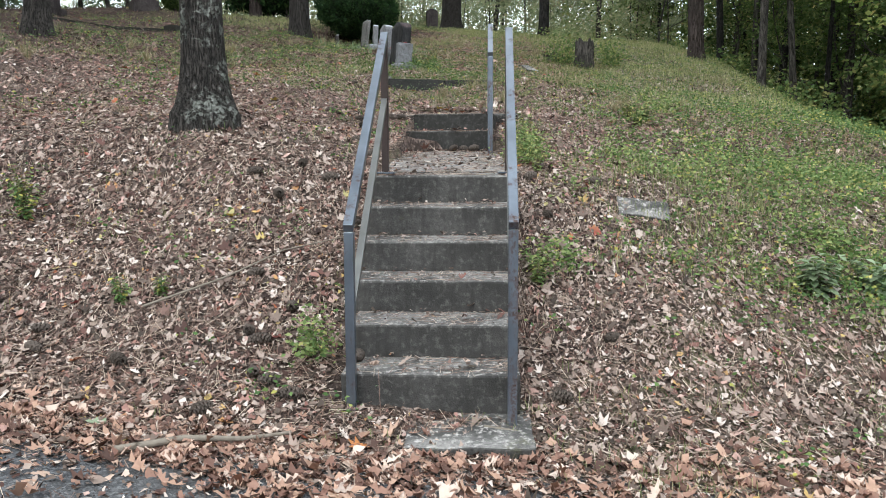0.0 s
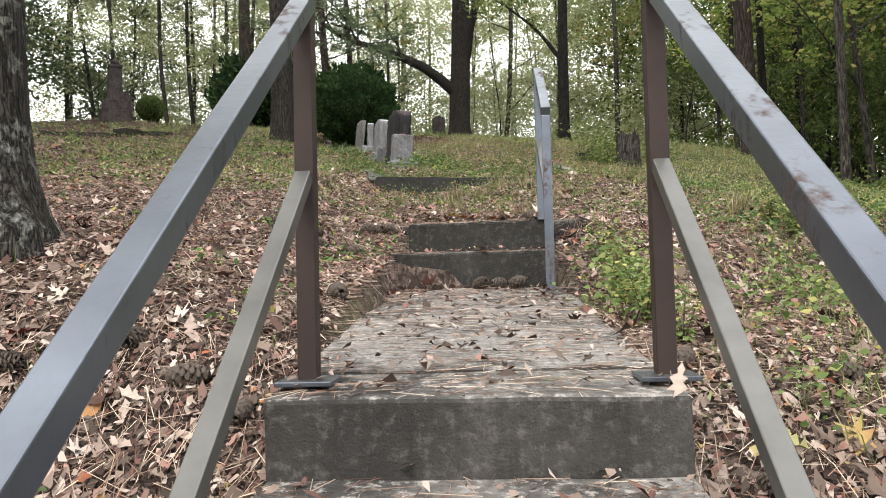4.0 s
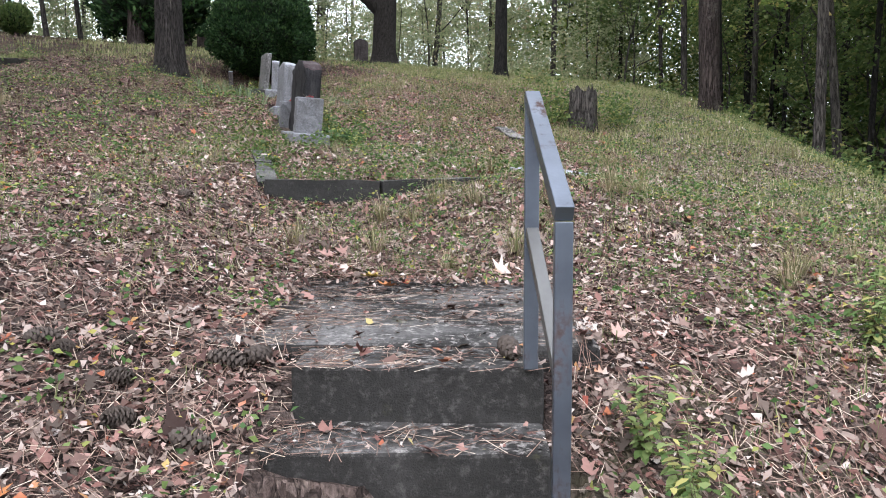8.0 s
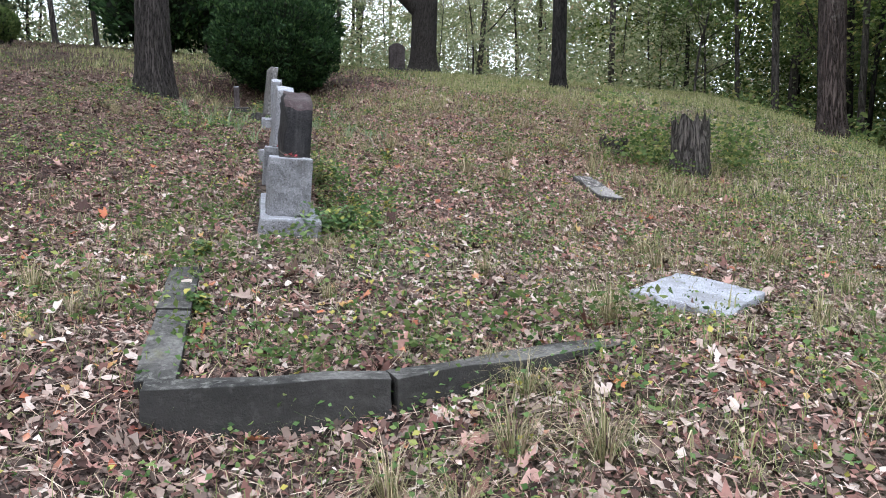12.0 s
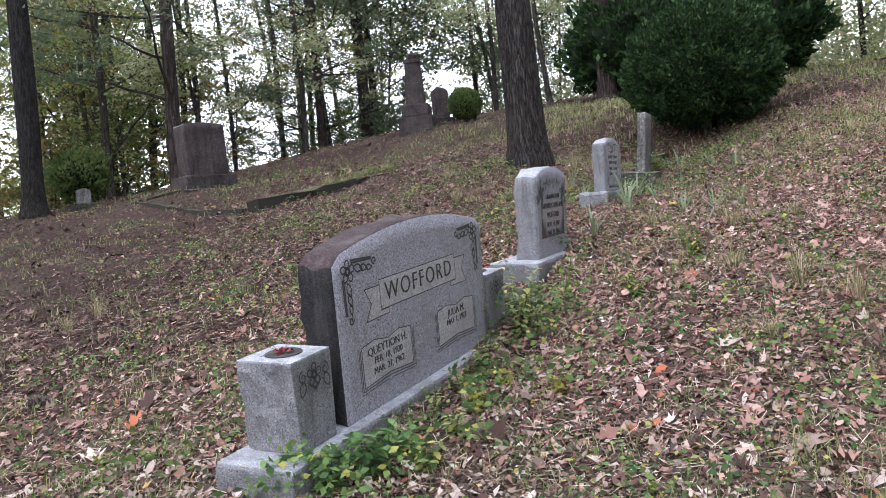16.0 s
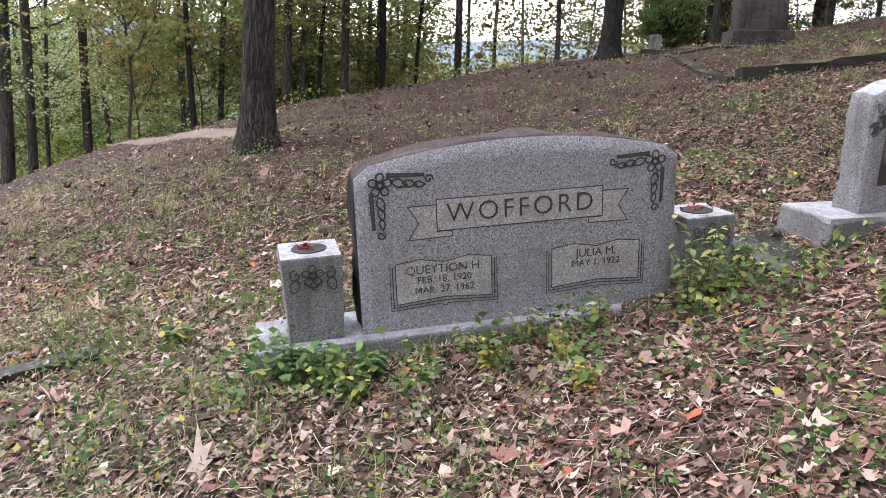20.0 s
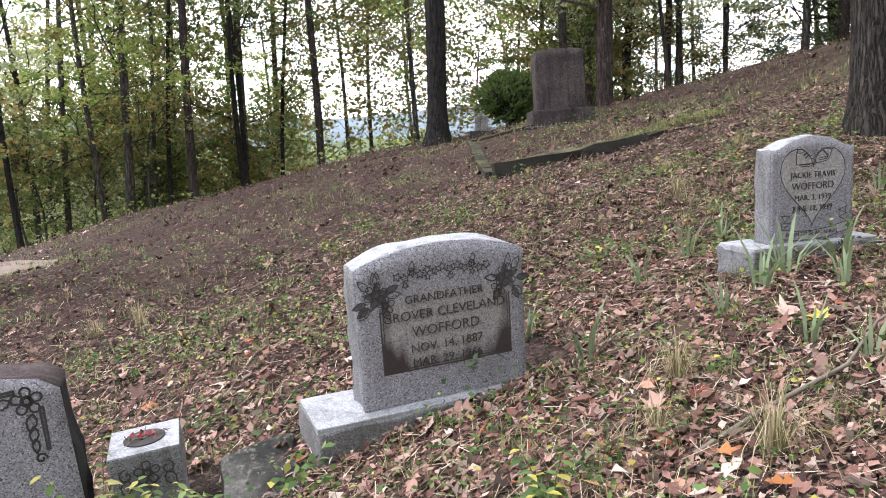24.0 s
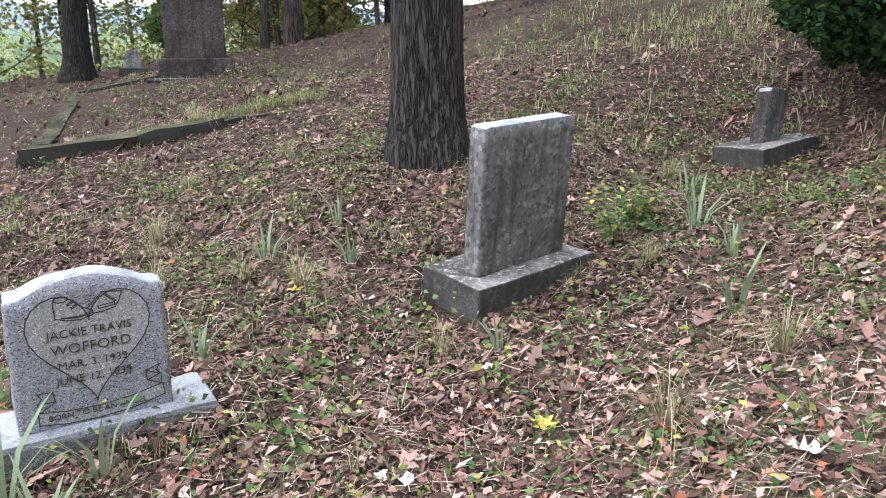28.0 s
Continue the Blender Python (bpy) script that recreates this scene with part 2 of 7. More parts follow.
def plain(name, color, rough=0.7, metal=0.0, spec=0.3, vary=0.25, scale=12):
    k = Mat(name, rough, metal, spec)
    col = k.mix(k.span(k.noise(scale, 5), 0.35, 0.7, 0.0, vary), color, tuple(v * 0.45 for v in color))
    return k.done(col, k.noise(scale * 6, 3), 0.15, 0.004)


def make_steel():
    """Weathered blue-grey painted steel with rust showing through on worn places."""
    k = Mat("painted_steel", 0.36, 0.75, 0.5)
    col = k.ramp(k.noise(3, 5), (0.35, (0.1, 0.112, 0.137)), (0.7, (0.165, 0.186, 0.223)))
    rust = k.math("MULTIPLY", k.span(k.noise(2.3, 6, 0.7, k.where(3, 3, 1)), 0.54, 0.66), k.span(k.noise(40, 4), 0.4, 0.55))
    col = k.mix(k.math("MULTIPLY", rust, 0.8), col, (0.085, 0.04, 0.024))
    return k.done(col, k.noise(60, 3), 0.15, 0.003, k.span(rust, 0.0, 1.0, 0.33, 0.85))


M_LITTER = make_litter()
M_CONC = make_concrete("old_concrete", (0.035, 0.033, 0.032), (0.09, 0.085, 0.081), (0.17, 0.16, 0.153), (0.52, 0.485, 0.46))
M_CONC_DARK = make_concrete("dark_concrete", (0.014, 0.013, 0.012), (0.033, 0.031, 0.029), (0.1, 0.095, 0.092), (0.4, 0.37, 0.35))
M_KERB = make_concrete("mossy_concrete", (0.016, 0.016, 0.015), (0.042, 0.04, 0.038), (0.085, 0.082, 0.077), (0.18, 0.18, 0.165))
M_MOSSWALL = make_concrete("moss_topped_stone", (0.012, 0.011, 0.009), (0.026, 0.024, 0.017), (0.05, 0.048, 0.026), (0.085, 0.09, 0.03))
M_STEEL = make_steel()
M_BARE = plain("worn_bare_steel", (0.175, 0.172, 0.165), 0.4, 0.7, 0.4, 0.6, 5)
M_RUST = plain("rusty_painted_steel", (0.04, 0.026, 0.023), 0.6, 0.1, 0.3, 0.6, 5)
M_GRAN = make_granite("grey_granite", (0.235, 0.232, 0.262), (0.06, 0.058, 0.066), (0.155, 0.145, 0.145), 0.32, 250)
M_GRAN_ROUGH = make_granite("rough_granite", (0.165, 0.165, 0.175), (0.05, 0.05, 0.052), (0.06, 0.057, 0.053), 0.55, 240)
M_ENDDARK = make_granite("near_black_granite", (0.022, 0.021, 0.022), (0.01, 0.01, 0.01), (0.07, 0.067, 0.065), 0.4, 200, 0.08)
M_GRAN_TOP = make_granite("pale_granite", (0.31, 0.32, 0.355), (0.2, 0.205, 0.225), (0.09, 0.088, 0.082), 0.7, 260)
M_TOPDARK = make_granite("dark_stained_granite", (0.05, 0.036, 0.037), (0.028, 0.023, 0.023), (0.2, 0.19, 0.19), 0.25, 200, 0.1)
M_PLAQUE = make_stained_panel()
M_PANEL = make_granite("smooth_panel", (0.29, 0.283, 0.29), (0.15, 0.147, 0.152), (0.18, 0.16, 0.15), 0.4, 260)
M_CARVED = make_granite("shadowed_carving", (0.085, 0.084, 0.088), (0.04, 0.04, 0.042), (0.04, 0.038, 0.036), 0.5, 220)
# dark colour stands in for the shade inside cut letters and lines
M_ENGRAVE = plain("engraved_shade", (0.06, 0.057, 0.057), 0.9, 0, 0.1)
M_MARBLE = make_granite("weathered_marble", (0.135, 0.13, 0.126), (0.06, 0.058, 0.056), (0.035, 0.032, 0.028), 0.9, 60)
M_BROWNSTONE = make_granite("brown_weathered_granite", (0.06, 0.05, 0.049), (0.03, 0.025, 0.025), (0.018, 0.014, 0.014), 0.9, 80, 0.1)
M_BARK_OAK = make_bark("oak_bark", (0.022, 0.019, 0.018), (0.07, 0.061, 0.056), 1.1, (0.16, 0.16, 0.14), 0.66)
M_BARK_LICHEN = make_bark("lichened_bark", (0.02, 0.018, 0.016), (0.065, 0.057, 0.052), 1.4, (0.3, 0.31, 0.28), 0.5)
M_BARK_PINE = make_bark("pine_bark", (0.032, 0.024, 0.022), (0.085, 0.066, 0.06), 0.8, (0.14, 0.125, 0.115))
M_BARK_DARK = make_bark("dark_bark", (0.012, 0.011, 0.011), (0.04, 0.036, 0.034), 0.9, (0.05, 0.05, 0.045))
M_BARK_WOOD = make_bark("forest_bark", (0.035, 0.031, 0.028), (0.115, 0.102, 0.092), 1.0, (0.1, 0.1, 0.085))
M_LEAF_GREEN = leafy("summer_leaves", (0.0, (0.07, 0.12, 0.04)), (0.45, (0.14, 0.21, 0.07)), (0.8, (0.25, 0.3, 0.1)), (1.0, (0.4, 0.36, 0.14)), through_light=0.55)
# haze and backlight on far leaves are put into this pale colour
M_LEAF_PALE = leafy("hazy_backlit_leaves", (0.0, (0.26, 0.32, 0.16)), (0.5, (0.44, 0.49, 0.27)), (0.85, (0.6, 0.61, 0.37)), (1.0, (0.64, 0.5, 0.33)), through_light=0.6)
M_LEAF_DEEP = leafy("deep_green_leaves", (0.0, (0.055, 0.095, 0.028)), (0.6, (0.10, 0.155, 0.045)), (1.0, (0.17, 0.2, 0.065)), through_light=0.45)
M_LEAF_TURN = leafy("turning_leaves", (0.0, (0.11, 0.15, 0.05)), (0.5, (0.21, 0.23, 0.08)), (0.8, (0.34, 0.28, 0.1)), (1.0, (0.42, 0.24, 0.09)), through_light=0.5)
M_NEEDLE = leafy("pine_needles", (0.0, (0.08, 0.12, 0.065)), (1.0, (0.19, 0.235, 0.14)), through_light=0.45)
M_BOX = leafy("evergreen_shrub", (0.0, (0.008, 0.022, 0.009)), (0.55, (0.024, 0.058, 0.02)), (0.9, (0.055, 0.11, 0.036)), (1.0, (0.1, 0.16, 0.05)), rough=0.65, through_light=0.2, spec=0.12)
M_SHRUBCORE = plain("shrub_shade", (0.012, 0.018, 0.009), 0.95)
M_FALLEN = leafy("fallen_leaves", (0.0, (0.026, 0.02, 0.016)), (0.2, (0.075, 0.056, 0.045)), (0.4, (0.165, 0.12, 0.099)), (0.6, (0.28, 0.21, 0.175)), (0.76, (0.4, 0.315, 0.272)), (0.86, (0.51, 0.43, 0.38)), (0.92, (0.6, 0.525, 0.48)), (0.93, (0.4, 0.18, 0.08)), (0.95, (0.5, 0.37, 0.14)), (0.975, (0.24, 0.27, 0.14)), (1.0, (0.7, 0.64, 0.59)), rough=0.75, through_light=0.05, spec=0.2, drift=0.12, fade=0.25)
# red-brown leaves darkened in colour, chiefly for shade under the oaks
M_FALLEN_SHADE = leafy("brown_and_shaded_leaves", (0.0, (0.0122, 0.00693, 0.0057)), (0.25, (0.038, 0.0201, 0.0165)), (0.5, (0.0798, 0.043, 0.0348)), (0.72, (0.133, 0.0776, 0.0634)), (0.87, (0.213, 0.135, 0.113)), (0.93, (0.319, 0.222, 0.19)), (0.95, (0.228, 0.0762, 0.0348)), (0.97, (0.13, 0.0312, 0.0254)), (1.0, (0.418, 0.312, 0.266)), rough=0.75, through_light=0.05, spec=0.2, drift=0.12, fade=0.25)
M_FALLEN_RED = leafy("red_brown_leaves", (0.0, (0.026, 0.0137, 0.0117)), (0.2, (0.085, 0.0431, 0.036)), (0.42, (0.18, 0.0862, 0.0711)), (0.62, (0.29, 0.155, 0.129)), (0.78, (0.4, 0.243, 0.205)), (0.87, (0.5, 0.343, 0.297)), (0.905, (0.6, 0.48, 0.419)), (0.925, (0.42, 0.147, 0.0675)), (0.95, (0.25, 0.0588, 0.045)), (0.97, (0.44, 0.314, 0.126)), (0.985, (0.22, 0.225, 0.126)), (1.0, (0.7, 0.588, 0.513)), rough=0.75, through_light=0.05, spec=0.2, drift=0.12, fade=0.25)
M_STRAW = leafy("dead_needles", (0.0, (0.066, 0.0377, 0.0297)), (0.35, (0.165, 0.097, 0.0743)), (0.65, (0.297, 0.194, 0.149)), (0.85, (0.462, 0.356, 0.277)), (1.0, (0.638, 0.539, 0.436)), rough=0.6, through_light=0.05)
M_DRIFT = leafy("drifted_leaves", (0.0, (0.06, 0.032, 0.025)), (0.3, (0.19, 0.1, 0.075)), (0.55, (0.32, 0.19, 0.14)), (0.75, (0.4, 0.25, 0.18)), (0.9, (0.5, 0.37, 0.3)), (1.0, (0.62, 0.52, 0.45)), rough=0.7, through_light=0.08)
M_GRASS = leafy("thin_grass", (0.0, (0.07, 0.11, 0.035)), (0.4, (0.165, 0.21, 0.075)), (0.7, (0.26, 0.285, 0.12)), (0.88, (0.38, 0.35, 0.19)), (1.0, (0.5, 0.43, 0.29)), through_light=0.3, spec=0.15)
M_CREST = leafy("crest_grass", (0.0, (0.13, 0.17, 0.06)), (0.4, (0.27, 0.3, 0.12)), (0.75, (0.42, 0.4, 0.2)), (1.0, (0.58, 0.5, 0.34)), through_light=0.3, spec=0.15)
# brighter copy of the green leaves, with backlight put into its colour
M_LEAF_LIT = leafy("lit_green_leaves", (0.0, (0.13, 0.21, 0.05)), (0.45, (0.27, 0.37, 0.1)), (0.8, (0.42, 0.47, 0.15)), (1.0, (0.55, 0.43, 0.17)), through_light=0.6)
M_DRYGRASS = leafy("dry_grass", (0.0, (0.1, 0.13, 0.05)), (0.35, (0.22, 0.2, 0.1)), (0.7, (0.36, 0.29, 0.18)), (1.0, (0.5, 0.42, 0.3)), through_light=0.2, spec=0.15)
M_WEED = leafy("broadleaf_weeds", (0.0, (0.045, 0.1, 0.03)), (0.5, (0.1, 0.18, 0.055)), (0.85, (0.2, 0.27, 0.085)), (1.0, (0.48, 0.42, 0.1)), through_light=0.3)
M_WEED_BANK = leafy("light_green_weeds", (0.0, (0.0765, 0.136, 0.0382)), (0.45, (0.17, 0.246, 0.0808)), (0.85, (0.306, 0.365, 0.145)), (1.0, (0.493, 0.442, 0.153)), through_light=0.35)
M_IRIS = leafy("iris_blades", (0.0, (0.13, 0.19, 0.1)), (1.0, (0.27, 0.33, 0.2)), through_light=0.25)
M_CONE = plain("pine_cone_scales", (0.11, 0.088, 0.075), 0.85, 0, 0.2, 0.6, 60)
M_TWIG = plain("dead_wood", (0.2, 0.17, 0.14), 0.9, 0, 0.15, 0.5, 30)
M_MOSS = plain("moss", (0.09, 0.095, 0.03), 0.95, 0, 0.1, 0.6, 14)
M_ROT = plain("rotten_wood", (0.08, 0.062, 0.052), 0.95, 0, 0.1, 0.7, 9)


def make_asphalt():
    k = Mat("asphalt", 0.9, 0, 0.3)
    s = k.n.new("ShaderNodeSeparateColor")
    k.l.new(k.cells(95, None, "Color"), s.inputs[0])
    col = k.ramp(s.outputs[0], (0.0, (0.03, 0.03, 0.033)), (0.6, (0.062, 0.062, 0.068)), (1.0, (0.15, 0.15, 0.155)))
    col = k.mix(k.span(k.noise(1.6, 5), 0.4, 0.7, 0.0, 0.4), col, (0.1, 0.095, 0.09))
    return k.done(col, k.cells(95), 0.6, 0.006)


M_ROAD = make_asphalt()


# ---- geometry helpers ----
def mesh_arrays(name, verts, faces, mat):
    """A mesh from arrays of corners and of equal-sized faces."""
    verts, faces = np.asarray(verts, np.float32), np.asarray(faces, np.int32)
    me = bpy.data.meshes.new(name)
    n = faces.shape[1]
    me.vertices.add(len(verts))
    me.vertices.foreach_set("co", verts.ravel())
    me.loops.add(faces.size)
    me.loops.foreach_set("vertex_index", faces.ravel())
    me.polygons.add(len(faces))
    me.polygons.foreach_set("loop_start", np.arange(0, faces.size, n, dtype=np.int32))
    me.polygons.foreach_set("loop_total", np.full(len(faces), n, np.int32))
    me.update(calc_edges=True)
    me.validate()
    if mat:
        me.materials.append(mat)
    return me


def smooth(me):
    me.polygons.foreach_set("use_smooth", np.ones(len(me.polygons), bool))
    return me


def bm_mesh(name, bm, mat, soft=False):
    me = bpy.data.meshes.new(name)
    bmesh.ops.recalc_face_normals(bm, faces=bm.faces)
    bm.to_mesh(me)
    bm.free()
    me.materials.append(mat)
    return smooth(me) if soft else me


def part(name, data, parent, label="", m=None, mat=None):
    """One mesh as a part under a thing. data: a mesh or a bmesh (then with mat)."""
    if isinstance(data, bmesh.types.BMesh):
        data = bm_mesh(name, data, mat)
    ob = new(name, data)
    ob.parent = parent
    if m is not None:
        ob.matrix_local = m
    if label:
        ob["label"] = label
    return ob


def thing(name, m, label, category, group="", kind="", data=None):
    ob = new(name, data)
    ob.matrix_world = m
    return tagged(ob, label, category, group, kind)


def box(x0, x1, y0, y1, z0, z1, bevel=0.0, bm=None, rough=0.0, seed=0, cuts=0):
    bm = bm or bmesh.new()
    r = bmesh.ops.create_cube(bm, size=1.0)
    for v in r["verts"]:
        v.co = Vector(((x0 + x1) / 2 + v.co.x * (x1 - x0), (y0 + y1) / 2 + v.co.y * (y1 - y0), (z0 + z1) / 2 + v.co.z * (z1 - z0)))
    if cuts:
        ed = list({e for v in r["verts"] for e in v.link_edges})
        bmesh.ops.subdivide_edges(bm, edges=ed, cuts=cuts, use_grid_fill=True)
    if bevel:
        bmesh.ops.bevel(bm, geom=[e for e in bm.edges if e.is_manifold and e.calc_face_angle(0) > 0.7], offset=bevel, segments=2, affect="EDGES", profile=0.5)
    if rough:
        for v in bm.verts:
            v.co += noise.noise_vector(v.co * 9 + Vector((seed, 0, 0))) * rough
    return bm


def tube(points, radii, segs=10, wob=0.0, seed=0.0):
    """Corners and quads of a tapering limb along points."""
    pts = [Vector(p) for p in points]
    vs, fs = [], []
    for i, (p, r) in enumerate(zip(pts, radii)):
        d = (pts[min(i + 1, len(pts) - 1)] - pts[max(i - 1, 0)]).normalized()
        a = d.cross(Vector((0.31, 0.95, 0.1)))
        a.normalize()
        b = d.cross(a)
        for j in range(segs):
            an = 2 * math.pi * j / segs
            k = r * (1 + wob * noise.noise(Vector((math.cos(an) * 2, math.sin(an) * 2, i * 0.35 + seed))))
            vs.append(p + a * (k * math.cos(an)) + b * (k * math.sin(an)))
    for i in range(len(pts) - 1):
        for j in range(segs):
            j2 = (j + 1) % segs
            fs.append((i * segs + j, i * segs + j2, (i + 1) * segs + j2, (i + 1) * segs + j))
    return [tuple(v) for v in vs], fs


def join(lists):
    vs, fs = [], []
    for v, f in lists:
        o = len(vs)
        vs += v
        fs += [tuple(i + o for i in q) for q in f]
    return vs, fs


def sprigs(centres, size, rng, spread=(1, 1, 1), aspect=0.55, droop=0.0):
    """Many small folded leaves: four corners each round the centres."""
    n = len(centres)
    a = rng.normal(size=(n, 3)) * spread
    a[:, 2] -= droop
    a /= np.linalg.norm(a, axis=1)[:, None] + 1e-9
    b = np.cross(a, rng.normal(size=(n, 3)))
    b /= np.linalg.norm(b, axis=1)[:, None] + 1e-9
    s = (size * rng.uniform(0.6, 1.35, n))[:, None]
    c = np.cross(a, b) * s * 0.12
    v = np.stack([centres - a * s * 0.5, centres + b * s * aspect * 0.5 + c, centres + a * s * 0.5, centres - b * s * aspect * 0.5 + c], 1)
    return v.reshape(-1, 3), np.arange(4 * n).reshape(-1, 4)


# ---- the ground ----
KNOT_Y = np.array([4.7, 5.1, 6.5, 7.6, 8.6, 9.7, 10.5, 13.0, 16.0, 20.0, 26.0, 36.0, 46.0])
KNOT_Z = np.array([0.0, 0.07, 0.74, 1.22, 1.43, 1.62, 1.93, 2.43, 2.96, 3.80, 5.15, 6.75, 7.3])
SLOPE_Y = np.array([5.0, 11.0, 16.0, 21.0, 36.0])
SLOPE = np.array([-0.07, -0.105, -0.118, -0.097, -0.095])
HOLLOWS = ((-0.45, 12.45, 0.75, -0.13), (-1.4, 8.6, 1.2, 0.18), (2.2, 7.25, 1.1, 0.14), (1.4, 13.4, 0.9, 0.12), (-11.2, 8.6, 2.8, 0.3), (-8.9, 19.4, 1.0, 0.1), (-2.2, 19.15, 0.8, 0.05), (-2.9, 21.2, 2.0, -0.19), (-4.4, 23.4, 1.5, -0.5), (-4.9, 20.7, 1.0, 0.1), (-6.3, 12.9, 2.2, 0.2), (-1.0, 16.1, 0.9, -0.05), (0.25, 11.2, 1.15, -0.19), (-10.4, 18.4, 1.8, 0.2), (-6.9, 18.1, 0.9, 0.1), (-7.3, 20.5, 1.3, 0.18), (-11.3, 24.9, 1.8, 0.2))
TANG = np.gradient(KNOT_Z, KNOT_Y)


# the lower flight and the road lie turned a little against the upper plots
TURN_X, TURN_Y, TURN, AWAY = 0.6, 9.95, radians(5.5), -0.128
TC, TS = math.cos(TURN), math.sin(TURN)
LOWER = Matrix.Translation((TURN_X + AWAY, TURN_Y, 0)) @ Matrix.Rotation(TURN, 4, "Z") @ Matrix.Translation((-TURN_X, -TURN_Y, 0))
# the flight's true places against the plan in which the bank is laid out
PLAN_Y = np.array([-95.17, 5.17, 6.52, 9.8, 109.8])
TRUE_Y = np.array([-94.526, 5.814, 7.264, 9.8, 109.8])


def down(x, y):
    """From the lower flight's own plan into the world."""
    y = float(np.interp(y, PLAN_Y, TRUE_Y))
    return TURN_X + AWAY + TC * (x - TURN_X) - TS * (y - TURN_Y), TURN_Y + TS * (x - TURN_X) + TC * (y - TURN_Y)


def down_if(x, y):
    return down(x, y) if y < 9.8 else (x, y)


def up(x, y):
    """From the world into the lower flight's own plan."""
    x = x - AWAY
    return TURN_X + TC * (x - TURN_X) + TS * (y - TURN_Y), TURN_Y - TS * (x - TURN_X) + TC * (y - TURN_Y)


def eased(x, y):
    """Like up(), but fading out towards the upper plots."""
    w = np.clip((12 - y) / 4, 0, 1)
    w = w * w * (3 - 2 * w)
    dx, dy = np.clip(x - TURN_X, -5, 5), np.clip(y - TURN_Y, -12, 3)
    return x + w * ((TC - 1) * dx + TS * dy - AWAY), np.interp(y + w * ((TC - 1) * dy - TS * dx), TRUE_Y, PLAN_Y)


def terrain(x, y):
    """Height of the ground, for numbers or arrays."""
    return plan_height(*eased(np.asarray(x, float), np.asarray(y, float)))


def plan_height(x, y):
    yc = np.clip(y, KNOT_Y[0], KNOT_Y[-1])
    i = np.clip(np.searchsorted(KNOT_Y, yc, "right") - 1, 0, len(KNOT_Y) - 2)
    h = KNOT_Y[i + 1] - KNOT_Y[i]
    t = (yc - KNOT_Y[i]) / h
    t0, t1 = np.where(i == 0, 0.0, TANG[i]), TANG[i + 1]
    z = (2 * t**3 - 3 * t**2 + 1) * KNOT_Z[i] + (t**3 - 2 * t**2 + t) * h * t0 + (3 * t**2 - 2 * t**3) * KNOT_Z[i + 1] + (t**3 - t**2) * h * t1
    xc = np.clip(x, -16, 7)
    z = z + xc * np.interp(y, SLOPE_Y, SLOPE)
    # the hill rounds off to both sides and far behind, the valley beyond lies lower
    z = z - 14 * (1 - np.exp(-(np.clip(-x - 14.0, 0, None) / 22) ** 2)) - 9 * (1 - np.exp(-(np.clip(x - 4.6, 0, None) / 8.3) ** 2))
    z = z - 8 * (1 - np.exp(-(np.clip(y - 42, 0, None) / 25) ** 2)) - 6 * (1 - np.exp(-(np.clip(-2 - y, 0, None) / 18) ** 2))
    # small hollows and swells of the slope
    for cx, cy, r, a in HOLLOWS:
        z = z + a * np.exp(-(((x - cx) ** 2 + (y - cy) ** 2) / r**2))
    soft = np.clip((y - 4.9) / 1.2, 0, 1)
    z = z + soft * (0.03 * np.sin(1.7 * x + 0.6 * y) * np.sin(1.3 * y - 0.4 * x + 1) + 0.015 * np.sin(5.1 * x + 2) * np.sin(4.3 * y))
    return z


def stair_top(y):
    """Height of the walkway's upper side."""
    if y < 5.814:
        return 0.05
    if y < 7.264:
        k = (y - 5.814) / 0.29
        return 0.218 + 0.2 * int(k) + 0.018 * (k - int(k))
    if y < 9.8:
        return 1.218 + (y - 7.264) * 0.085
    return 1.64 if y < 10.1 else 1.83


def inside(x, y, x0, x1, y0, y1):
    return min(x - x0, x1 - x, y - y0, y1 - y)


def ground_z(x, y):
    """Height of the ground, which dips under the solid concrete."""
    z = float(terrain(x, y))
    u, v = up(x, y)
    sk = max(0.0, v - 7.26) * -0.02
    for d, top in ((inside(u, v, 0.268, 1.235, 5.814, 7.4), stair_top(v)), (inside(u, v, 0.268 + sk, 1.235 + sk, 7.3, 9.85), stair_top(v)),
                   (inside(x, y, 0.12, 1.0, 9.84, 10.7), stair_top(y)), (inside(x, y, -0.36 - (y - 10.46) * 0.1, 1.22, 10.46, 11.7), 1.84 + (y - 10.46) * 0.1)):
        if d > 0:
            z = z + min(1.0, d / 0.09) * (min(z, top - 0.16) - z)
    return z


def axis(lo, hi, fine_lo, fine_hi, step, grow=1.25):
    a = list(np.arange(fine_lo, fine_hi + 1e-6, step))
    s, v = step, fine_hi
    while v < hi:
        s *= grow
        v += s
        a.append(v)
    s, v = step, fine_lo
    while v > lo:
        s *= grow
        v -= s
        a.insert(0, v)
    return np.array(a)


gx, gy = axis(-1500, 1500, -9, 7, 0.1), axis(-1500, 1500, 4.4, 26, 0.1)
GX, GY = np.meshgrid(gx, gy)
GZ = terrain(GX, GY)
for iy in range(len(gy)):
    if 4.6 < gy[iy] < 11.9:
        for ix in np.nonzero((gx > -0.6) & (gx < 1.9))[0]:
            GZ[iy, ix] = ground_z(gx[ix], gy[iy])
nx = len(gx)
quads = [(r * nx + c, r * nx + c + 1, (r + 1) * nx + c + 1, (r + 1) * nx + c) for r in range(len(gy) - 1) for c in range(nx - 1)]
ground = new("ground", smooth(mesh_arrays("ground", np.stack([GX.ravel(), GY.ravel(), GZ.ravel()], 1), quads, M_LITTER)))
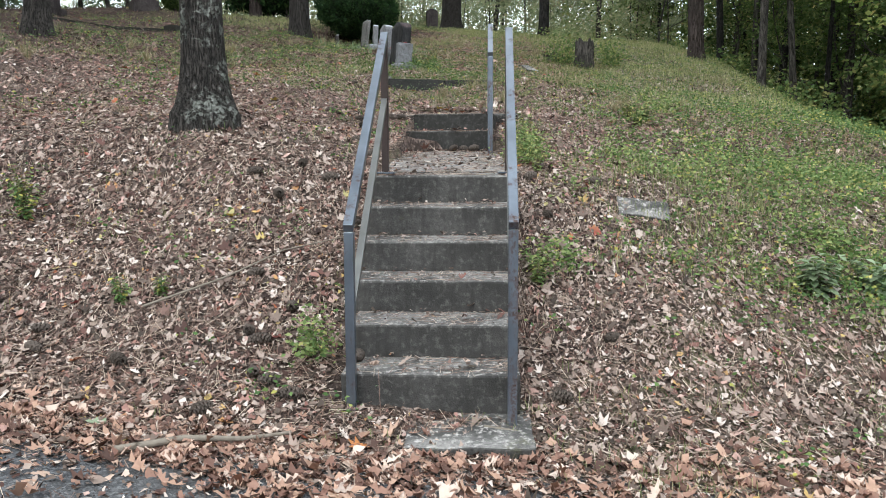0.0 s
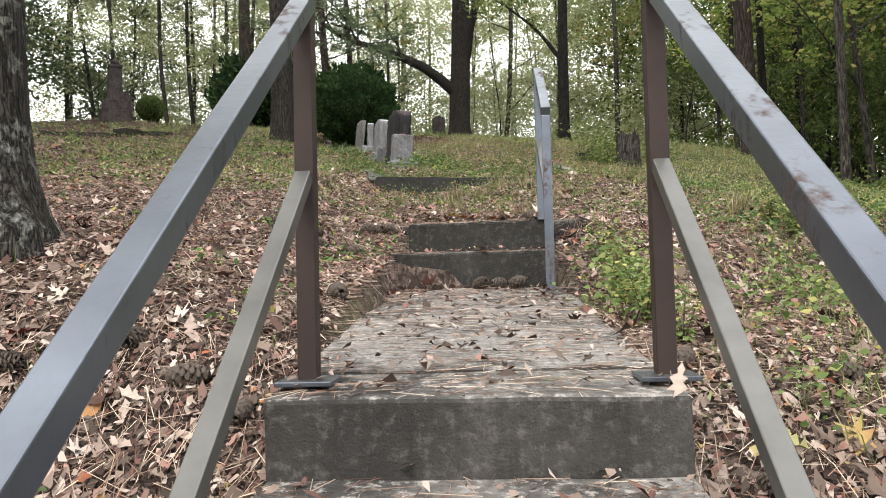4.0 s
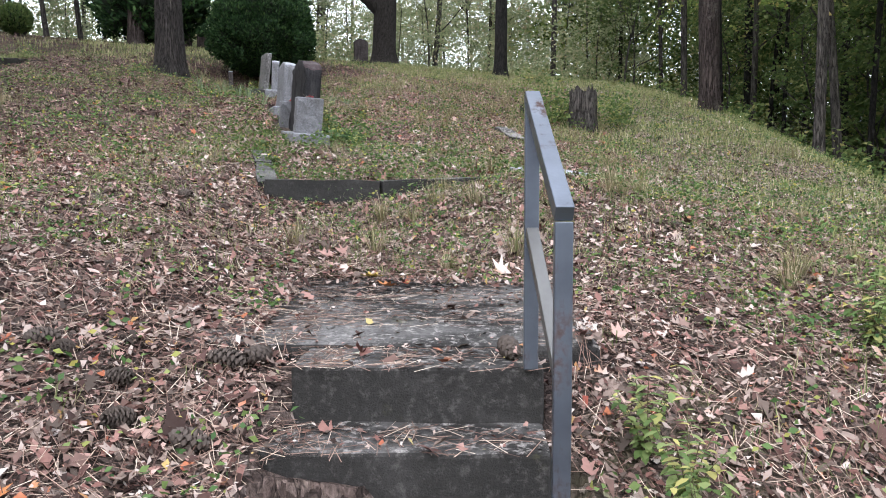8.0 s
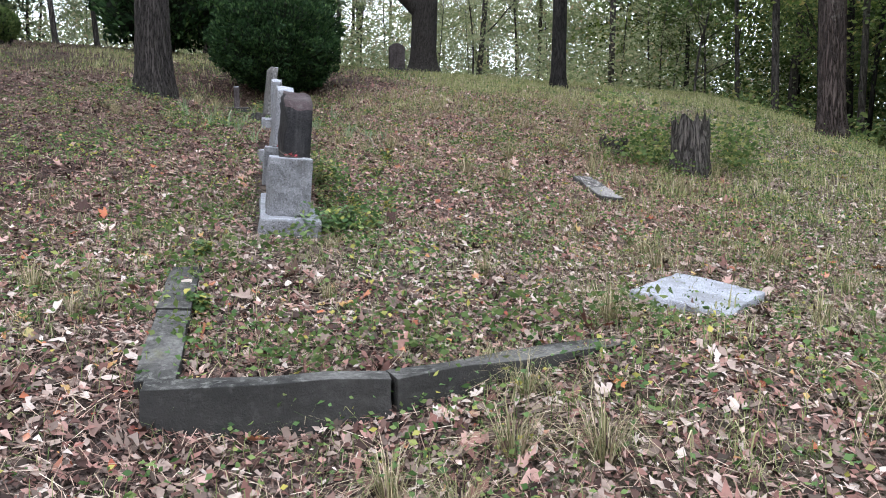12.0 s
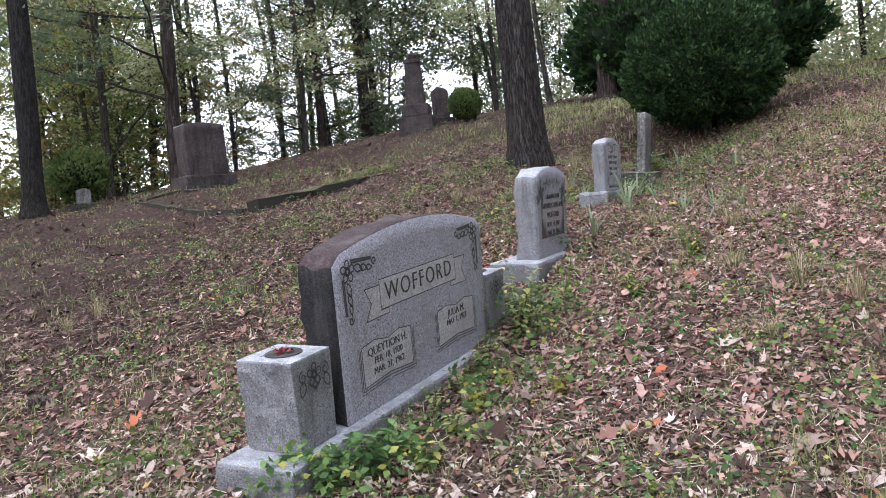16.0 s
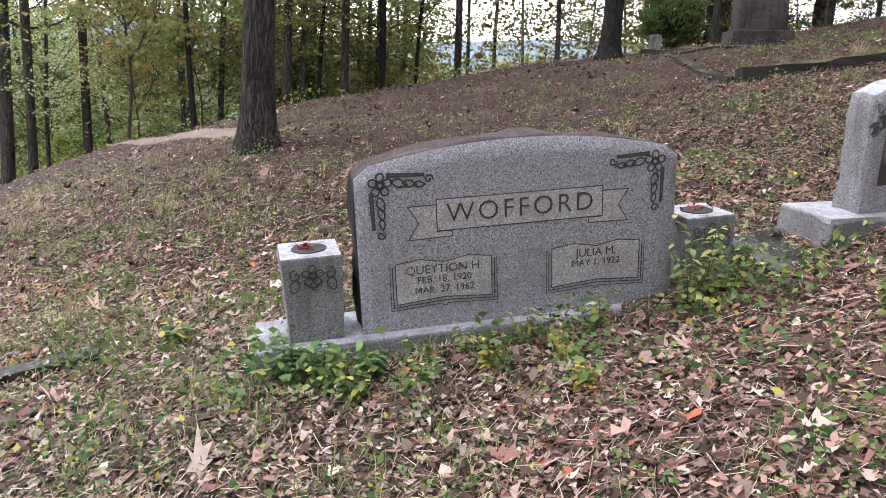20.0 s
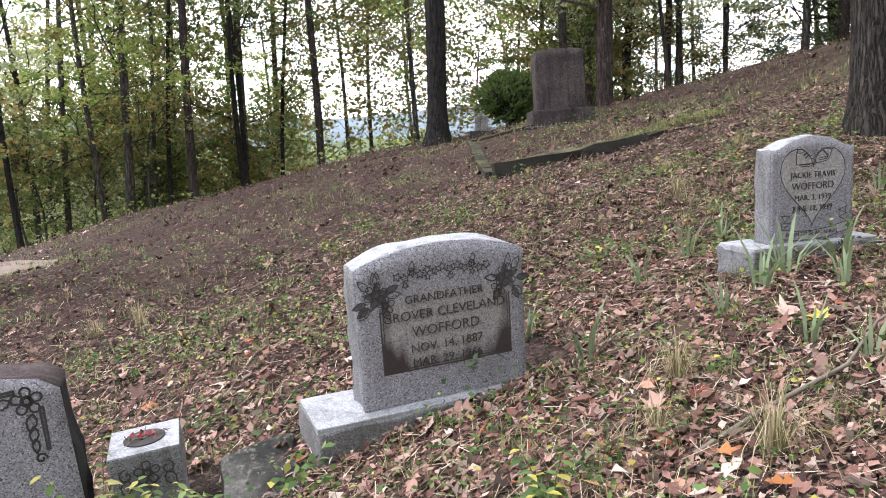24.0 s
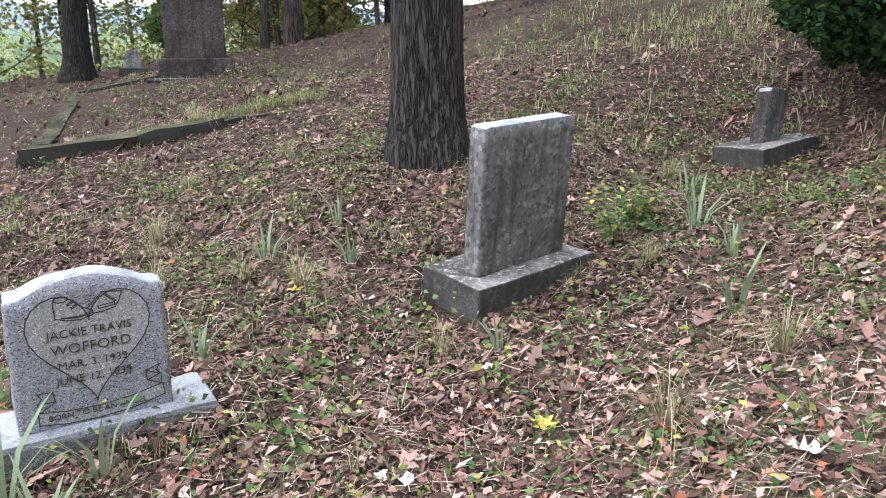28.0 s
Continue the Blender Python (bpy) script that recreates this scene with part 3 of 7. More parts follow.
tagged(ground, "sloping cemetery ground under leaf litter and thin grass", "ground", kind="structure")

rx = np.arange(-60, 40.1, 0.5)
ry = np.array([-1.6, -1.5, 0.5, 2.5, 4.2, 4.55, 4.62])
RX, RY = np.meshgrid(rx, ry)
RYW = RY + np.where(RY > 4, 0.12 * np.sin(RX * 1.3) + 0.06 * np.sin(RX * 3.7), 0)
RZ = plan_height(RX, np.minimum(RYW, 4.7)) + np.where((RY < -1.55) | (RY > 4.6), -0.05, 0.012)
quads = [(r * len(rx) + c, r * len(rx) + c + 1, (r + 1) * len(rx) + c + 1, (r + 1) * len(rx) + c) for r in range(len(ry) - 1) for c in range(len(rx) - 1)]
tagged(new("road", mesh_arrays("road", np.stack([(RX + AWAY - TS * (RYW + 0.7 - TURN_Y)).ravel(), (RYW + 0.7 + TS * np.clip(RX - TURN_X, -5, 5) + 0.016).ravel(), RZ.ravel()], 1), quads, M_ROAD)), "dark grey asphalt road strewn with leaves", "road", kind="structure")

# ---- concrete steps, walkway and rails ----
SX0, SX1 = 0.268, 1.235
stairs = thing("concrete_steps", LOWER, "six weathered grey concrete steps up a leafy bank", "steps")
for i in range(6):
    y0 = 5.814 + 0.29 * i
    b = box(SX0 + (0.035 if i < 2 else 0), SX1, y0, y0 + 0.32, -0.35 if i == 0 else 0.2 * i - 0.25, 0.218 + 0.2 * i, 0.012, rough=0.006, seed=i * 3.1, cuts=5)
    for v in b.verts:
        if v.co.z > 0.1 + 0.2 * i:
            v.co.z += 0.06 * (v.co.y - y0)
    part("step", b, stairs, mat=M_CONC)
walkb = box(SX0, SX1, 7.586, 9.83, -0.22, 0.0, 0.012, rough=0.008, seed=31, cuts=8)
for v in walkb.verts:
    v.co.z += 1.218 + (v.co.y - 7.264) * 0.085
    v.co.x += (v.co.y - 7.26) * -0.02
walkway = thing("walkway_slab", LOWER, "lichen-spotted concrete walkway slab between two flights", "walkway")
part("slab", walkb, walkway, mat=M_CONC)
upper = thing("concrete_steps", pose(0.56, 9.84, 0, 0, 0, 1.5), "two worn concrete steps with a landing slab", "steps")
part("step", box(-0.45, 0.44, 0.0, 0.34, 1.2, 1.64, 0.014, rough=0.008, seed=5, cuts=5), upper, mat=M_CONC_DARK)
part("step", box(-0.42, 0.44, 0.3, 0.86, 1.3, 1.83, 0.014, rough=0.008, seed=8, cuts=5), upper, mat=M_CONC_DARK)
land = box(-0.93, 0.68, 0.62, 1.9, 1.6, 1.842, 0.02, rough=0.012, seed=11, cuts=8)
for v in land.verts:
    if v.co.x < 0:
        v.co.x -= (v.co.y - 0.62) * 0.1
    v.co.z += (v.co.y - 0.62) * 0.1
part("landing_slab", land, upper, mat=M_CONC_DARK)
apron = thing("footing_slab", LOWER @ pose(0.79, 5.52, -0.03, 3, 0, 1), "rough concrete pad at the foot of the steps", "slab")
part("slab", box(-0.12, 0.5, -0.13, 0.4, -0.1, 0.03, 0.01, rough=0.012, seed=15, cuts=5), apron, mat=M_CONC)


def bar(a, b, w, h):
    """A square steel bar from a to b, with its upper side level across."""
    a, b = Vector(a), Vector(b)
    d = (b - a).normalized()
    side = d.cross(Vector((0, 0, 1)))
    if side.length < 0.2:
        side = Vector((1, 0, 0))
    side.normalize()
    up = side.cross(d).normalized()
    bm = box(-w / 2, w / 2, 0, (b - a).length, -h / 2, h / 2, 0.003)
    m = Matrix((side, d, up)).transposed().to_4x4()
    m.translation = a
    bm.transform(m)
    return bm


def rail(name, x0, ya, za, x1, yb, zb, height, mid, plate, label, rise=0.0):
    """A hand rail: two posts, a top rail and a middle rail that follow the slope."""
    r = thing(name, LOWER if yb < 9 else pose(0, 0, 0), label, "hand rail")
    w = 0.048
    high, joint = height + rise, mid + rise * 0.6
    part("post", bar((x0, ya, za - 0.14), (x0, ya, za + height - 0.02), w, w), r, mat=M_STEEL)
    part("post", bar((x1, yb, zb), (x1, yb, zb + high - 0.02), w, w), r, "dark steel post with rust showing" if plate else "", mat=M_RUST if plate else M_STEEL)
    part("top_rail", bar((x0, ya - 0.026, za + height), (x1, yb + 0.02, zb + high), 0.05, 0.045), r, mat=M_STEEL)
    part("middle_rail", bar((x0, ya + 0.026, za + mid), (x1, yb - 0.026, zb + joint), 0.04, 0.035), r, "worn bare middle rail", mat=M_BARE)
    if plate:
        part("base_plate", box(x1 - 0.07, x1 + 0.07, yb - 0.07, yb + 0.06, zb - 0.001, zb + 0.011, 0.002), r, "rusted flat base plate", mat=M_STEEL)
    return r


rail("hand_rail", 0.37, 5.77, 0.08, 0.34, 7.42, 1.235, 0.90, 0.47, True, "square steel hand rail, blue-grey paint worn to rust", 0.07)
rail("hand_rail", 1.19, 5.70, 0.08, 1.21, 7.42, 1.235, 0.92, 0.47, True, "square steel hand rail, blue-grey paint worn to rust", 0.07)
rail("hand_rail", 1.0, 9.62, 1.46, 0.945, 10.15, 1.83, 0.9, 0.46, False, "short steel hand rail beside the upper steps")


# ---- kerbed family plot ----
def kerb(pts, w, h, label, name="plot_kerb", mat=None, worn=0.014):
    """Kerb stones that follow the ground. pts: x, y and the height of the upper side over the ground."""
    k = thing(name, pose(0, 0, 0), label, "kerb")
    for i, (a, b) in enumerate(zip(pts[:-1], pts[1:])):
        a, b = Vector(a), Vector(b)
        n = max(1, round((b - a).length / 0.72))
        for j in range(n):
            p, q = a.lerp(b, j / n), a.lerp(b, (j + 1) / n)
            p.z, q.z = float(terrain(p.x, p.y)) + p.z - h / 2, float(terrain(q.x, q.y)) + q.z - h / 2
            d = (q - p).normalized()
            bm = bar(p + d * 0.004, q - d * 0.004, w, h)
            bmesh.ops.subdivide_edges(bm, edges=list(bm.edges), cuts=3, use_grid_fill=True)
            for v in bm.verts:
                v.co += noise.noise_vector(v.co * 7 + Vector((i, j, 0))) * worn
            part("kerb_stone", bm, k, mat=mat or M_KERB)
    return k


kerb([(-0.76, 12.82, 0.12), (0.0, 13.12, 0.12), (0.86, 13.66, 0.02)], 0.12, 0.24, "dark weathered kerb edging a family plot", mat=M_KERB)
kerb([(-0.78, 12.98, 0.06), (-1.14, 14.0, 0.05)], 0.13, 0.24, "dark weathered kerb edging a family plot")


def ledger(x, y, sx, sy, yaw, lift, label, mat, name="ledger_stone", thick=0.09, tilt=(0, 0)):
    g = ground_z(x, y)
    gx_, gy_ = (ground_z(x + 0.3, y) - ground_z(x - 0.3, y)) / 0.6, (ground_z(x, y + 0.3) - ground_z(x, y - 0.3)) / 0.6
    m = Matrix.Translation((x, y, g + lift)) @ Euler((math.atan(gy_) + radians(tilt[0]), -math.atan(gx_) + radians(tilt[1]), 0)).to_matrix().to_4x4() @ pose(0, 0, 0, 0, 0, yaw)
    t = thing(name, m, label, "flat stone")
    part("slab", box(-sx / 2, sx / 2, -sy / 2, sy / 2, -thick, 0.02, 0.012, rough=0.012, seed=x * 3, cuts=5), t, mat=mat)


ledger(1.36, 14.66, 0.5, 0.72, -28, 0.04, "pale flat grave slab half sunk in leaves", M_GRAN_TOP)
ledger(1.05, 17.45, 0.2, 0.7, 20, 0.04, "sunken grey ledger stone", M_CONC)
ledger(2.29, 7.82, 0.38, 0.23, 4, 0.015, "small flat stone half covered by weeds", M_CONC)


# ---- headstones ----
def words(text, size, depth=0.003, mat=None, spacing=1.0):
    cu = bpy.data.curves.new("letters", "FONT")
    cu.body, cu.size, cu.extrude, cu.align_x, cu.align_y = text, size, depth, "CENTER", "CENTER"
    cu.space_character, cu.resolution_u = spacing, 3
    cu.offset = -0.012 * size
    ob = bpy.data.objects.new("letters", cu)
    me = bpy.data.meshes.new_from_object(ob)
    bpy.data.objects.remove(ob)
    me.materials.append(mat or M_ENGRAVE)
    return me


FACE = Matrix(((1, 0, 0, 0), (0, 0, -1, 0), (0, 1, 0, 0), (0, 0, 0, 1)))


def on_face(x, z, proud=0.001):
    """A pose on a stone's front, which looks along -y."""
    return Matrix.Translation((x, -proud, z)) @ FACE


def profile_slab(w, h, arch, d, shoulder=0.0, rough=0.0, seed=0, back=0.0, dome=None):
    """A headstone body, its front at y = 0: flat sides and a curved top, rough behind and at the ends."""
    top = []
    n = 24
    for i in range(n + 1):
        u = i / n
        x = w * u
        if dome:
            k = 0.0 if abs(u - 0.5) > dome / 2 else math.cos((u - 0.5) / dome * math.pi) ** 0.8
        else:
            k = 1 - (2 * u - 1) ** 2
        e = min(1.0, min(u, 1 - u) * w / shoulder) if shoulder else 1.0
        top.append((x, h + arch * k - (1 - math.sqrt(max(0.0, 1 - (1 - e) ** 2))) * shoulder))
    rows = 10
    vs, fs = [], []
    cols = [(x, [z * j / rows for j in range(rows + 1)]) for x, z in top]
    for side in range(2):
        for x, zs in cols:
            for z in zs:
                p = Vector((x, side * d, z))
                if side:
                    p += noise.noise_vector(Vector((x * 9, seed, z * 9))) * rough
                vs.append(tuple(p))
    R = rows + 1
    K = len(cols) * R
    for c in range(n):
        for j in range(rows):
            a = c * R + j
            fs.append((a, a + R, a + R + 1, a + 1))
            fs.append((K + a, K + a + 1, K + a + R + 1, K + a + R))
    rim = [c * R + rows for c in range(n + 1)]
    left = list(range(0, R))
    right = [n * R + j for j in range(R)]
    mids = 5

    def strip(front, flip):
        prev = front
        for k in range(1, mids + 1):
            if k == mids:
                cur = [K + i for i in front]
            else:
                cur = []
                for i in front:
                    p = Vector(vs[i])
                    p.y = d * k / mids
                    p += noise.noise_vector(Vector((p.x * 9, p.y * 12 + seed, p.z * 9))) * rough
                    cur.append(len(vs))
                    vs.append(tuple(p))
            for a in range(len(front) - 1):
                q = (prev[a], prev[a + 1], cur[a + 1], cur[a])
                fs.append(q if flip else q[::-1])
            prev = cur

    faces_front = len(fs)
    strip(left, True)
    strip(right, False)
    ends = len(fs)
    strip(rim, True)
    return vs, fs, faces_front, ends


def stone_body(name, parent, w, h, arch, d, mats, shoulder=0.03, rough=0.02, seed=0, dome=None, label=""):
    vs, fs, a, b = profile_slab(w, h, arch, d, shoulder, rough, seed, dome=dome)
    me = mesh_arrays(name, vs, fs, None)
    for m in mats:
        me.materials.append(m)
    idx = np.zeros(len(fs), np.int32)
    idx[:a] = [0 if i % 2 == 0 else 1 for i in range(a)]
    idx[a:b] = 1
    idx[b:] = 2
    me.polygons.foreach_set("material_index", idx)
    bm = bmesh.new()
    bm.from_mesh(me)
    bmesh.ops.remove_doubles(bm, verts=bm.verts, dist=0.0005)
    bmesh.ops.recalc_face_normals(bm, faces=bm.faces)
    bm.to_mesh(me)
    bm.free()
    return part(name, me, parent, label)


def line_loop(pts, w=0.004, closed=True, depth=0.002):
    """A thin strip standing for an incised line's shade, in a face's plane (x, z)."""
    P = [Vector((p[0], 0, p[1])) for p in pts]
    if closed:
        P.append(P[0].copy())
    bm = bmesh.new()
    for a, b in zip(P[:-1], P[1:]):
        d = (b - a)
        if d.length < 1e-5:
            continue
        n = Vector((-d.z, 0, d.x)).normalized() * w / 2
        e = d.normalized() * w / 2
        q = [bm.verts.new(v + Vector((0, -depth, 0))) for v in (a - e - n, b + e - n, b + e + n, a - e + n)]
        bm.faces.new(q)
    return bm


def flat_poly(pts, depth):
    bm = bmesh.new()
    bm.faces.new([bm.verts.new((x, -depth, z)) for x, z in pts])
    return bm


def ring(x, z, r, n=12, squash=1.0, start=0.0):
    return [(x + math.cos(start + 2 * math.pi * k / n) * r, z + math.sin(start + 2 * math.pi * k / n) * r * squash) for k in range(n)]


def rosette(x, z, r, petals=5):
    """Outlines of a carved flower: petals with a fold each, and a heart."""
    out = [ring(x, z, r * 0.24, 10), ring(x, z, r * 0.36, 12)]
    for i in range(petals):
        a = 2 * math.pi * i / petals + 0.3
        w = math.pi / petals * 0.92
        pts = []
        for k in range(9):
            u = k / 8
            q = r * (0.42 + 0.58 * math.sin(math.pi * u) ** 0.55)
            pts.append((x + math.cos(a + (u - 0.5) * 2 * w) * q, z + math.sin(a + (u - 0.5) * 2 * w) * q))
        out.append(pts)
    return out


def curl(x, z, r, turn, hand):
    """A closed double line that winds inwards."""
    line = [(x + math.cos(turn + hand * t) * r * (1 - 0.1 * t), z + math.sin(turn + hand * t) * r * (1 - 0.1 * t)) for t in np.linspace(0, 6.2, 18)]
    return line + line[::-1]


def leaflet(x, z, length, width, ang):
    """A pointed leaf from x, z along an angle."""
    ca, sa = math.cos(ang), math.sin(ang)
    pts = [(0, 0), (0.25, 0.42), (0.5, 0.5), (0.78, 0.3), (1, 0), (0.78, -0.3), (0.5, -0.5), (0.25, -0.42)]
    return [(x + ca * u * length - sa * v * width, z + sa * u * length + ca * v * width) for u, v in pts]


def ivy(x, z, r, ang):
    """A five-pointed ivy leaf."""
    return [(x + math.cos(ang + 2 * math.pi * k / 10) * r * (1.0 if k % 2 == 0 else 0.5), z + math.sin(ang + 2 * math.pi * k / 10) * r * (1.0 if k % 2 == 0 else 0.5)) for k in range(10)]


def carve(loops, parent, name="carved_ornament", w=0.004, filled=()):
    """Outlines as dark strips, with flat dark patches for shade in the hollows between."""
    for lp in filled:
        part("hollow_shade", flat_poly(lp, 0.0012), parent, mat=M_CARVED)
    bm = bmesh.new()
    for lp in loops:
        k = line_loop(lp, w)
        me = bpy.data.meshes.new("t")
        k.to_mesh(me)
        k.free()
        bm.from_mesh(me)
        bpy.data.meshes.remove(me)
    return tagged(part(name, bm, parent, mat=M_ENGRAVE), kind="stuff")


def corner_spray(x, z, sx):
    """Flower in a corner with leaves along the top and down the side, each tail ending in a curl."""
    fx, fz = x + sx * 0.05, z - 0.05
    loops = rosette(fx, fz, 0.046)
    base = 0 if sx > 0 else math.pi
    for i in range(3):
        loops.append(leaflet(fx + sx * (0.045 + 0.042 * i), fz + 0.012 - 0.008 * i, 0.062 - 0.008 * i, 0.03 - 0.004 * i, base + sx * (-0.28 + 0.1 * i)))
        loops.append(leaflet(fx + sx * (-0.008 + 0.004 * i), fz - 0.045 - 0.042 * i, 0.062 - 0.008 * i, 0.03 - 0.004 * i, -math.pi / 2 + sx * (0.28 - 0.1 * i)))
    loops.append(curl(fx + sx * 0.19, fz + 0.012, 0.017, 0, sx))
    loops.append(curl(fx - sx * 0.005, fz - 0.195, 0.017, 0, -sx))
    bars = [[(fx + sx * 0.03, fz + 0.042), (fx + sx * 0.17, fz + 0.034), (fx + sx * 0.17, fz + 0.026), (fx + sx * 0.03, fz + 0.03)],
            [(fx - sx * 0.042, fz - 0.03), (fx - sx * 0.036, fz - 0.17), (fx - sx * 0.028, fz - 0.17), (fx - sx * 0.03, fz - 0.03)]]
    return loops + bars, bars


def face_pose(a, b, lean=0.0):
    """The pose of a stone whose front foot runs from a to b, leaning back by some degrees."""
    a, b = Vector(a), Vector(b)
    u = (b - a).normalized()
    back = Vector((0, 0, 1)).cross(u).normalized()
    up = u.cross(back).normalized()
    m = Matrix((u, back, up)).transposed().to_4x4()
    m.translation = a
    return m @ pose(0, 0, 0, -lean, 0, 0)


def vase(m, parent_label):
    v = thing("stone_vase", m, parent_label, "vase", "vases of the family stone")
    bm = box(0, 0.235, 0, 0.25, 0, 0.335, 0.004, cuts=9)
    for vert in bm.verts:
        if vert.co.y > 0.01 and vert.co.z < 0.33:
            vert.co += noise.noise_vector(vert.co * 14) * 0.014 + noise.noise_vector(vert.co * 34) * 0.008
        vert.co.x += (0.1175 - vert.co.x) * 0.10 * (1 - vert.co.z / 0.335)
    part("body", bm, v, mat=M_GRAN_ROUGH)
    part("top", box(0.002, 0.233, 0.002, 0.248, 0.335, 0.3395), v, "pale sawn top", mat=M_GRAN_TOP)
    # flat dark disc: shade of the flower hole is put into its colour
    hole = bmesh.new()
    bmesh.ops.create_cone(hole, cap_ends=True, segments=20, radius1=0.07, radius2=0.07, depth=0.004)
    part("opening_disc", hole, v, "flat dark disc for the shaded flower hole", pose(0.118, 0.125, 0.342), M_ENGRAVE)
    loops = rosette(0.118, 0.268, 0.042)
    for sx in (-1, 1):
        loops += [curl(0.118 + sx * 0.066, 0.272, 0.024, math.pi / 2, -sx), leaflet(0.118 + sx * 0.062, 0.256, 0.056, 0.036, -math.pi / 2 + sx * 0.35)]
    loops.append([(0.083, 0.24), (0.118, 0.212), (0.153, 0.24), (0.118, 0.22)])
    o = carve(loops, v, w=0.005)
    o.location.y = -0.004
    return v


def stone_base(parent, x0, x1, y0, y1, h, seed):
    """A base with rock-faced sides and a sawn upper side."""
    base = part("base", box(x0, x1, y0, y1, -h, -0.012, 0.01, rough=0.016, seed=seed, cuts=6), parent, "rock-faced granite base", mat=M_GRAN_ROUGH)
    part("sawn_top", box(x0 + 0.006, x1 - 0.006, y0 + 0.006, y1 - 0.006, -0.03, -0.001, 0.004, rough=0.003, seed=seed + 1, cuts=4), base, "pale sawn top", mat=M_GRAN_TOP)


# the wide family stone
WM = face_pose((-0.918, 15.21, 3.012), (-1.375, 16.473, 3.136), -3.4)
fam = thing("family_headstone", WM, "wide grey granite family headstone with a curved rock-faced top", "headstone")
# ends and back are coloured far darker than the front
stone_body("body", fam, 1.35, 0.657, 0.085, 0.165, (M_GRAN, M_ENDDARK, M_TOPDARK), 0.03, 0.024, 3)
stone_base(fam, -0.42, 1.74, -0.065, 0.29, 0.22, 2)
for x, z, sx in ((0.05, 0.645, 1), (1.3, 0.655, -1)):
    spray, hollows = corner_spray(x, z, sx)
    carve(spray, fam, w=0.0065, filled=hollows)
rib = [(0.317, 0.397), (1.018, 0.397), (1.018, 0.523), (0.317, 0.523)]
part("name_ribbon", flat_poly(rib, 0.0012), fam, "smooth carved name ribbon", mat=M_PANEL)
for sx, xx in ((1, 0.317), (-1, 1.018)):
    tail = [(xx, 0.502), (xx - sx * 0.115, 0.502), (xx - sx * 0.072, 0.436), (xx - sx * 0.115, 0.369), (xx + sx * 0.06, 0.372), (xx + sx * 0.06, 0.395), (xx, 0.395)]
    part("ribbon_tail", flat_poly(tail, 0.001), fam, mat=M_PANEL)
    part("ribbon_line", line_loop(tail, 0.004), fam, mat=M_ENGRAVE)
part("ribbon_line", line_loop(rib, 0.004), fam, mat=M_ENGRAVE)
tagged(part("lettering", words("WOFFORD", 0.112, 0.0015, spacing=1.2), fam, "", on_face(0.667, 0.461, 0.003)), kind="stuff")
for x0, lines in ((0.143, (("QUEYTION H.", 0.05, 0.243), ("FEB. 18, 1920", 0.041, 0.2), ("MAR. 27, 1962", 0.041, 0.157))), (0.797, (("JULIA M.", 0.05, 0.243), ("MAY 1, 1922", 0.041, 0.2)))):
    w = 0.395
    book = [(x0, 0.108), (x0 + w / 2, 0.123), (x0 + w, 0.108), (x0 + w, 0.275), (x0 + w * 0.75, 0.288), (x0 + w / 2, 0.27), (x0 + w * 0.25, 0.288), (x0, 0.275)]
    part("open_book_panel", flat_poly(book, 0.0012), fam, "smooth carved open book", mat=M_PANEL)
    tagged(part("book_line", line_loop(book, 0.004), fam, mat=M_ENGRAVE), kind="stuff")
    tagged(part("book_line", line_loop([(x0 - 0.012, 0.265), (x0 - 0.012, 0.096), (x0 + w / 2, 0.11), (x0 + w + 0.012, 0.096), (x0 + w + 0.012, 0.265)], 0.004, False), fam, mat=M_ENGRAVE), kind="stuff")
    tagged(part("book_line", line_loop([(x0 - 0.022, 0.27), (x0 - 0.022, 0.084), (x0 + w * 0.46, 0.096), (x0 + w * 0.5, 0.085), (x0 + w * 0.54, 0.096), (x0 + w + 0.022, 0.084), (x0 + w + 0.022, 0.27)], 0.003, False), fam, mat=M_ENGRAVE), kind="stuff")
    for t, sz, z in lines:
        tagged(part("lettering", words(t, sz, 0.0012), fam, "", on_face(x0 + w / 2, z, 0.003)), kind="stuff")
vase(WM @ pose(-0.295, 0.0, 0.0), "square granite vase with carved flower on the stone's base")
vase(WM @ pose(1.43, 0.02, 0.0), "square granite vase with carved flower on the stone's base")

# grandfather's stone
GM = face_pose((-1.717, 17.346, 3.504), (-1.976, 17.967, 3.536), -4.4)
gf = thing("headstone", GM, "pale grey granite headstone with carved roses and stained panel", "headstone")
stone_body("body", gf, 0.675, 0.544, 0.06, 0.145, (M_GRAN, M_GRAN_ROUGH, M_GRAN_TOP), 0.004, 0.012, 9)
stone_base(gf, -0.2, 0.86, -0.06, 0.27, 0.2, 7)
pan = [(0.085, 0.13), (0.61, 0.13), (0.61, 0.37), (0.54, 0.41), (0.345, 0.425), (0.15, 0.41), (0.085, 0.37)]
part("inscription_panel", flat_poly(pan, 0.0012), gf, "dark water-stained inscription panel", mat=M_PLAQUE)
part("panel_line", line_loop([(0.085, 0.37), (0.085, 0.13), (0.61, 0.13), (0.61, 0.37)], 0.005, False), gf, mat=M_ENGRAVE)
part("panel_line", line_loop([(0.095, 0.37), (0.095, 0.14), (0.6, 0.14), (0.6, 0.37)], 0.003, False), gf, mat=M_ENGRAVE)
rnd = random.Random(3)
rl, dark = [], []
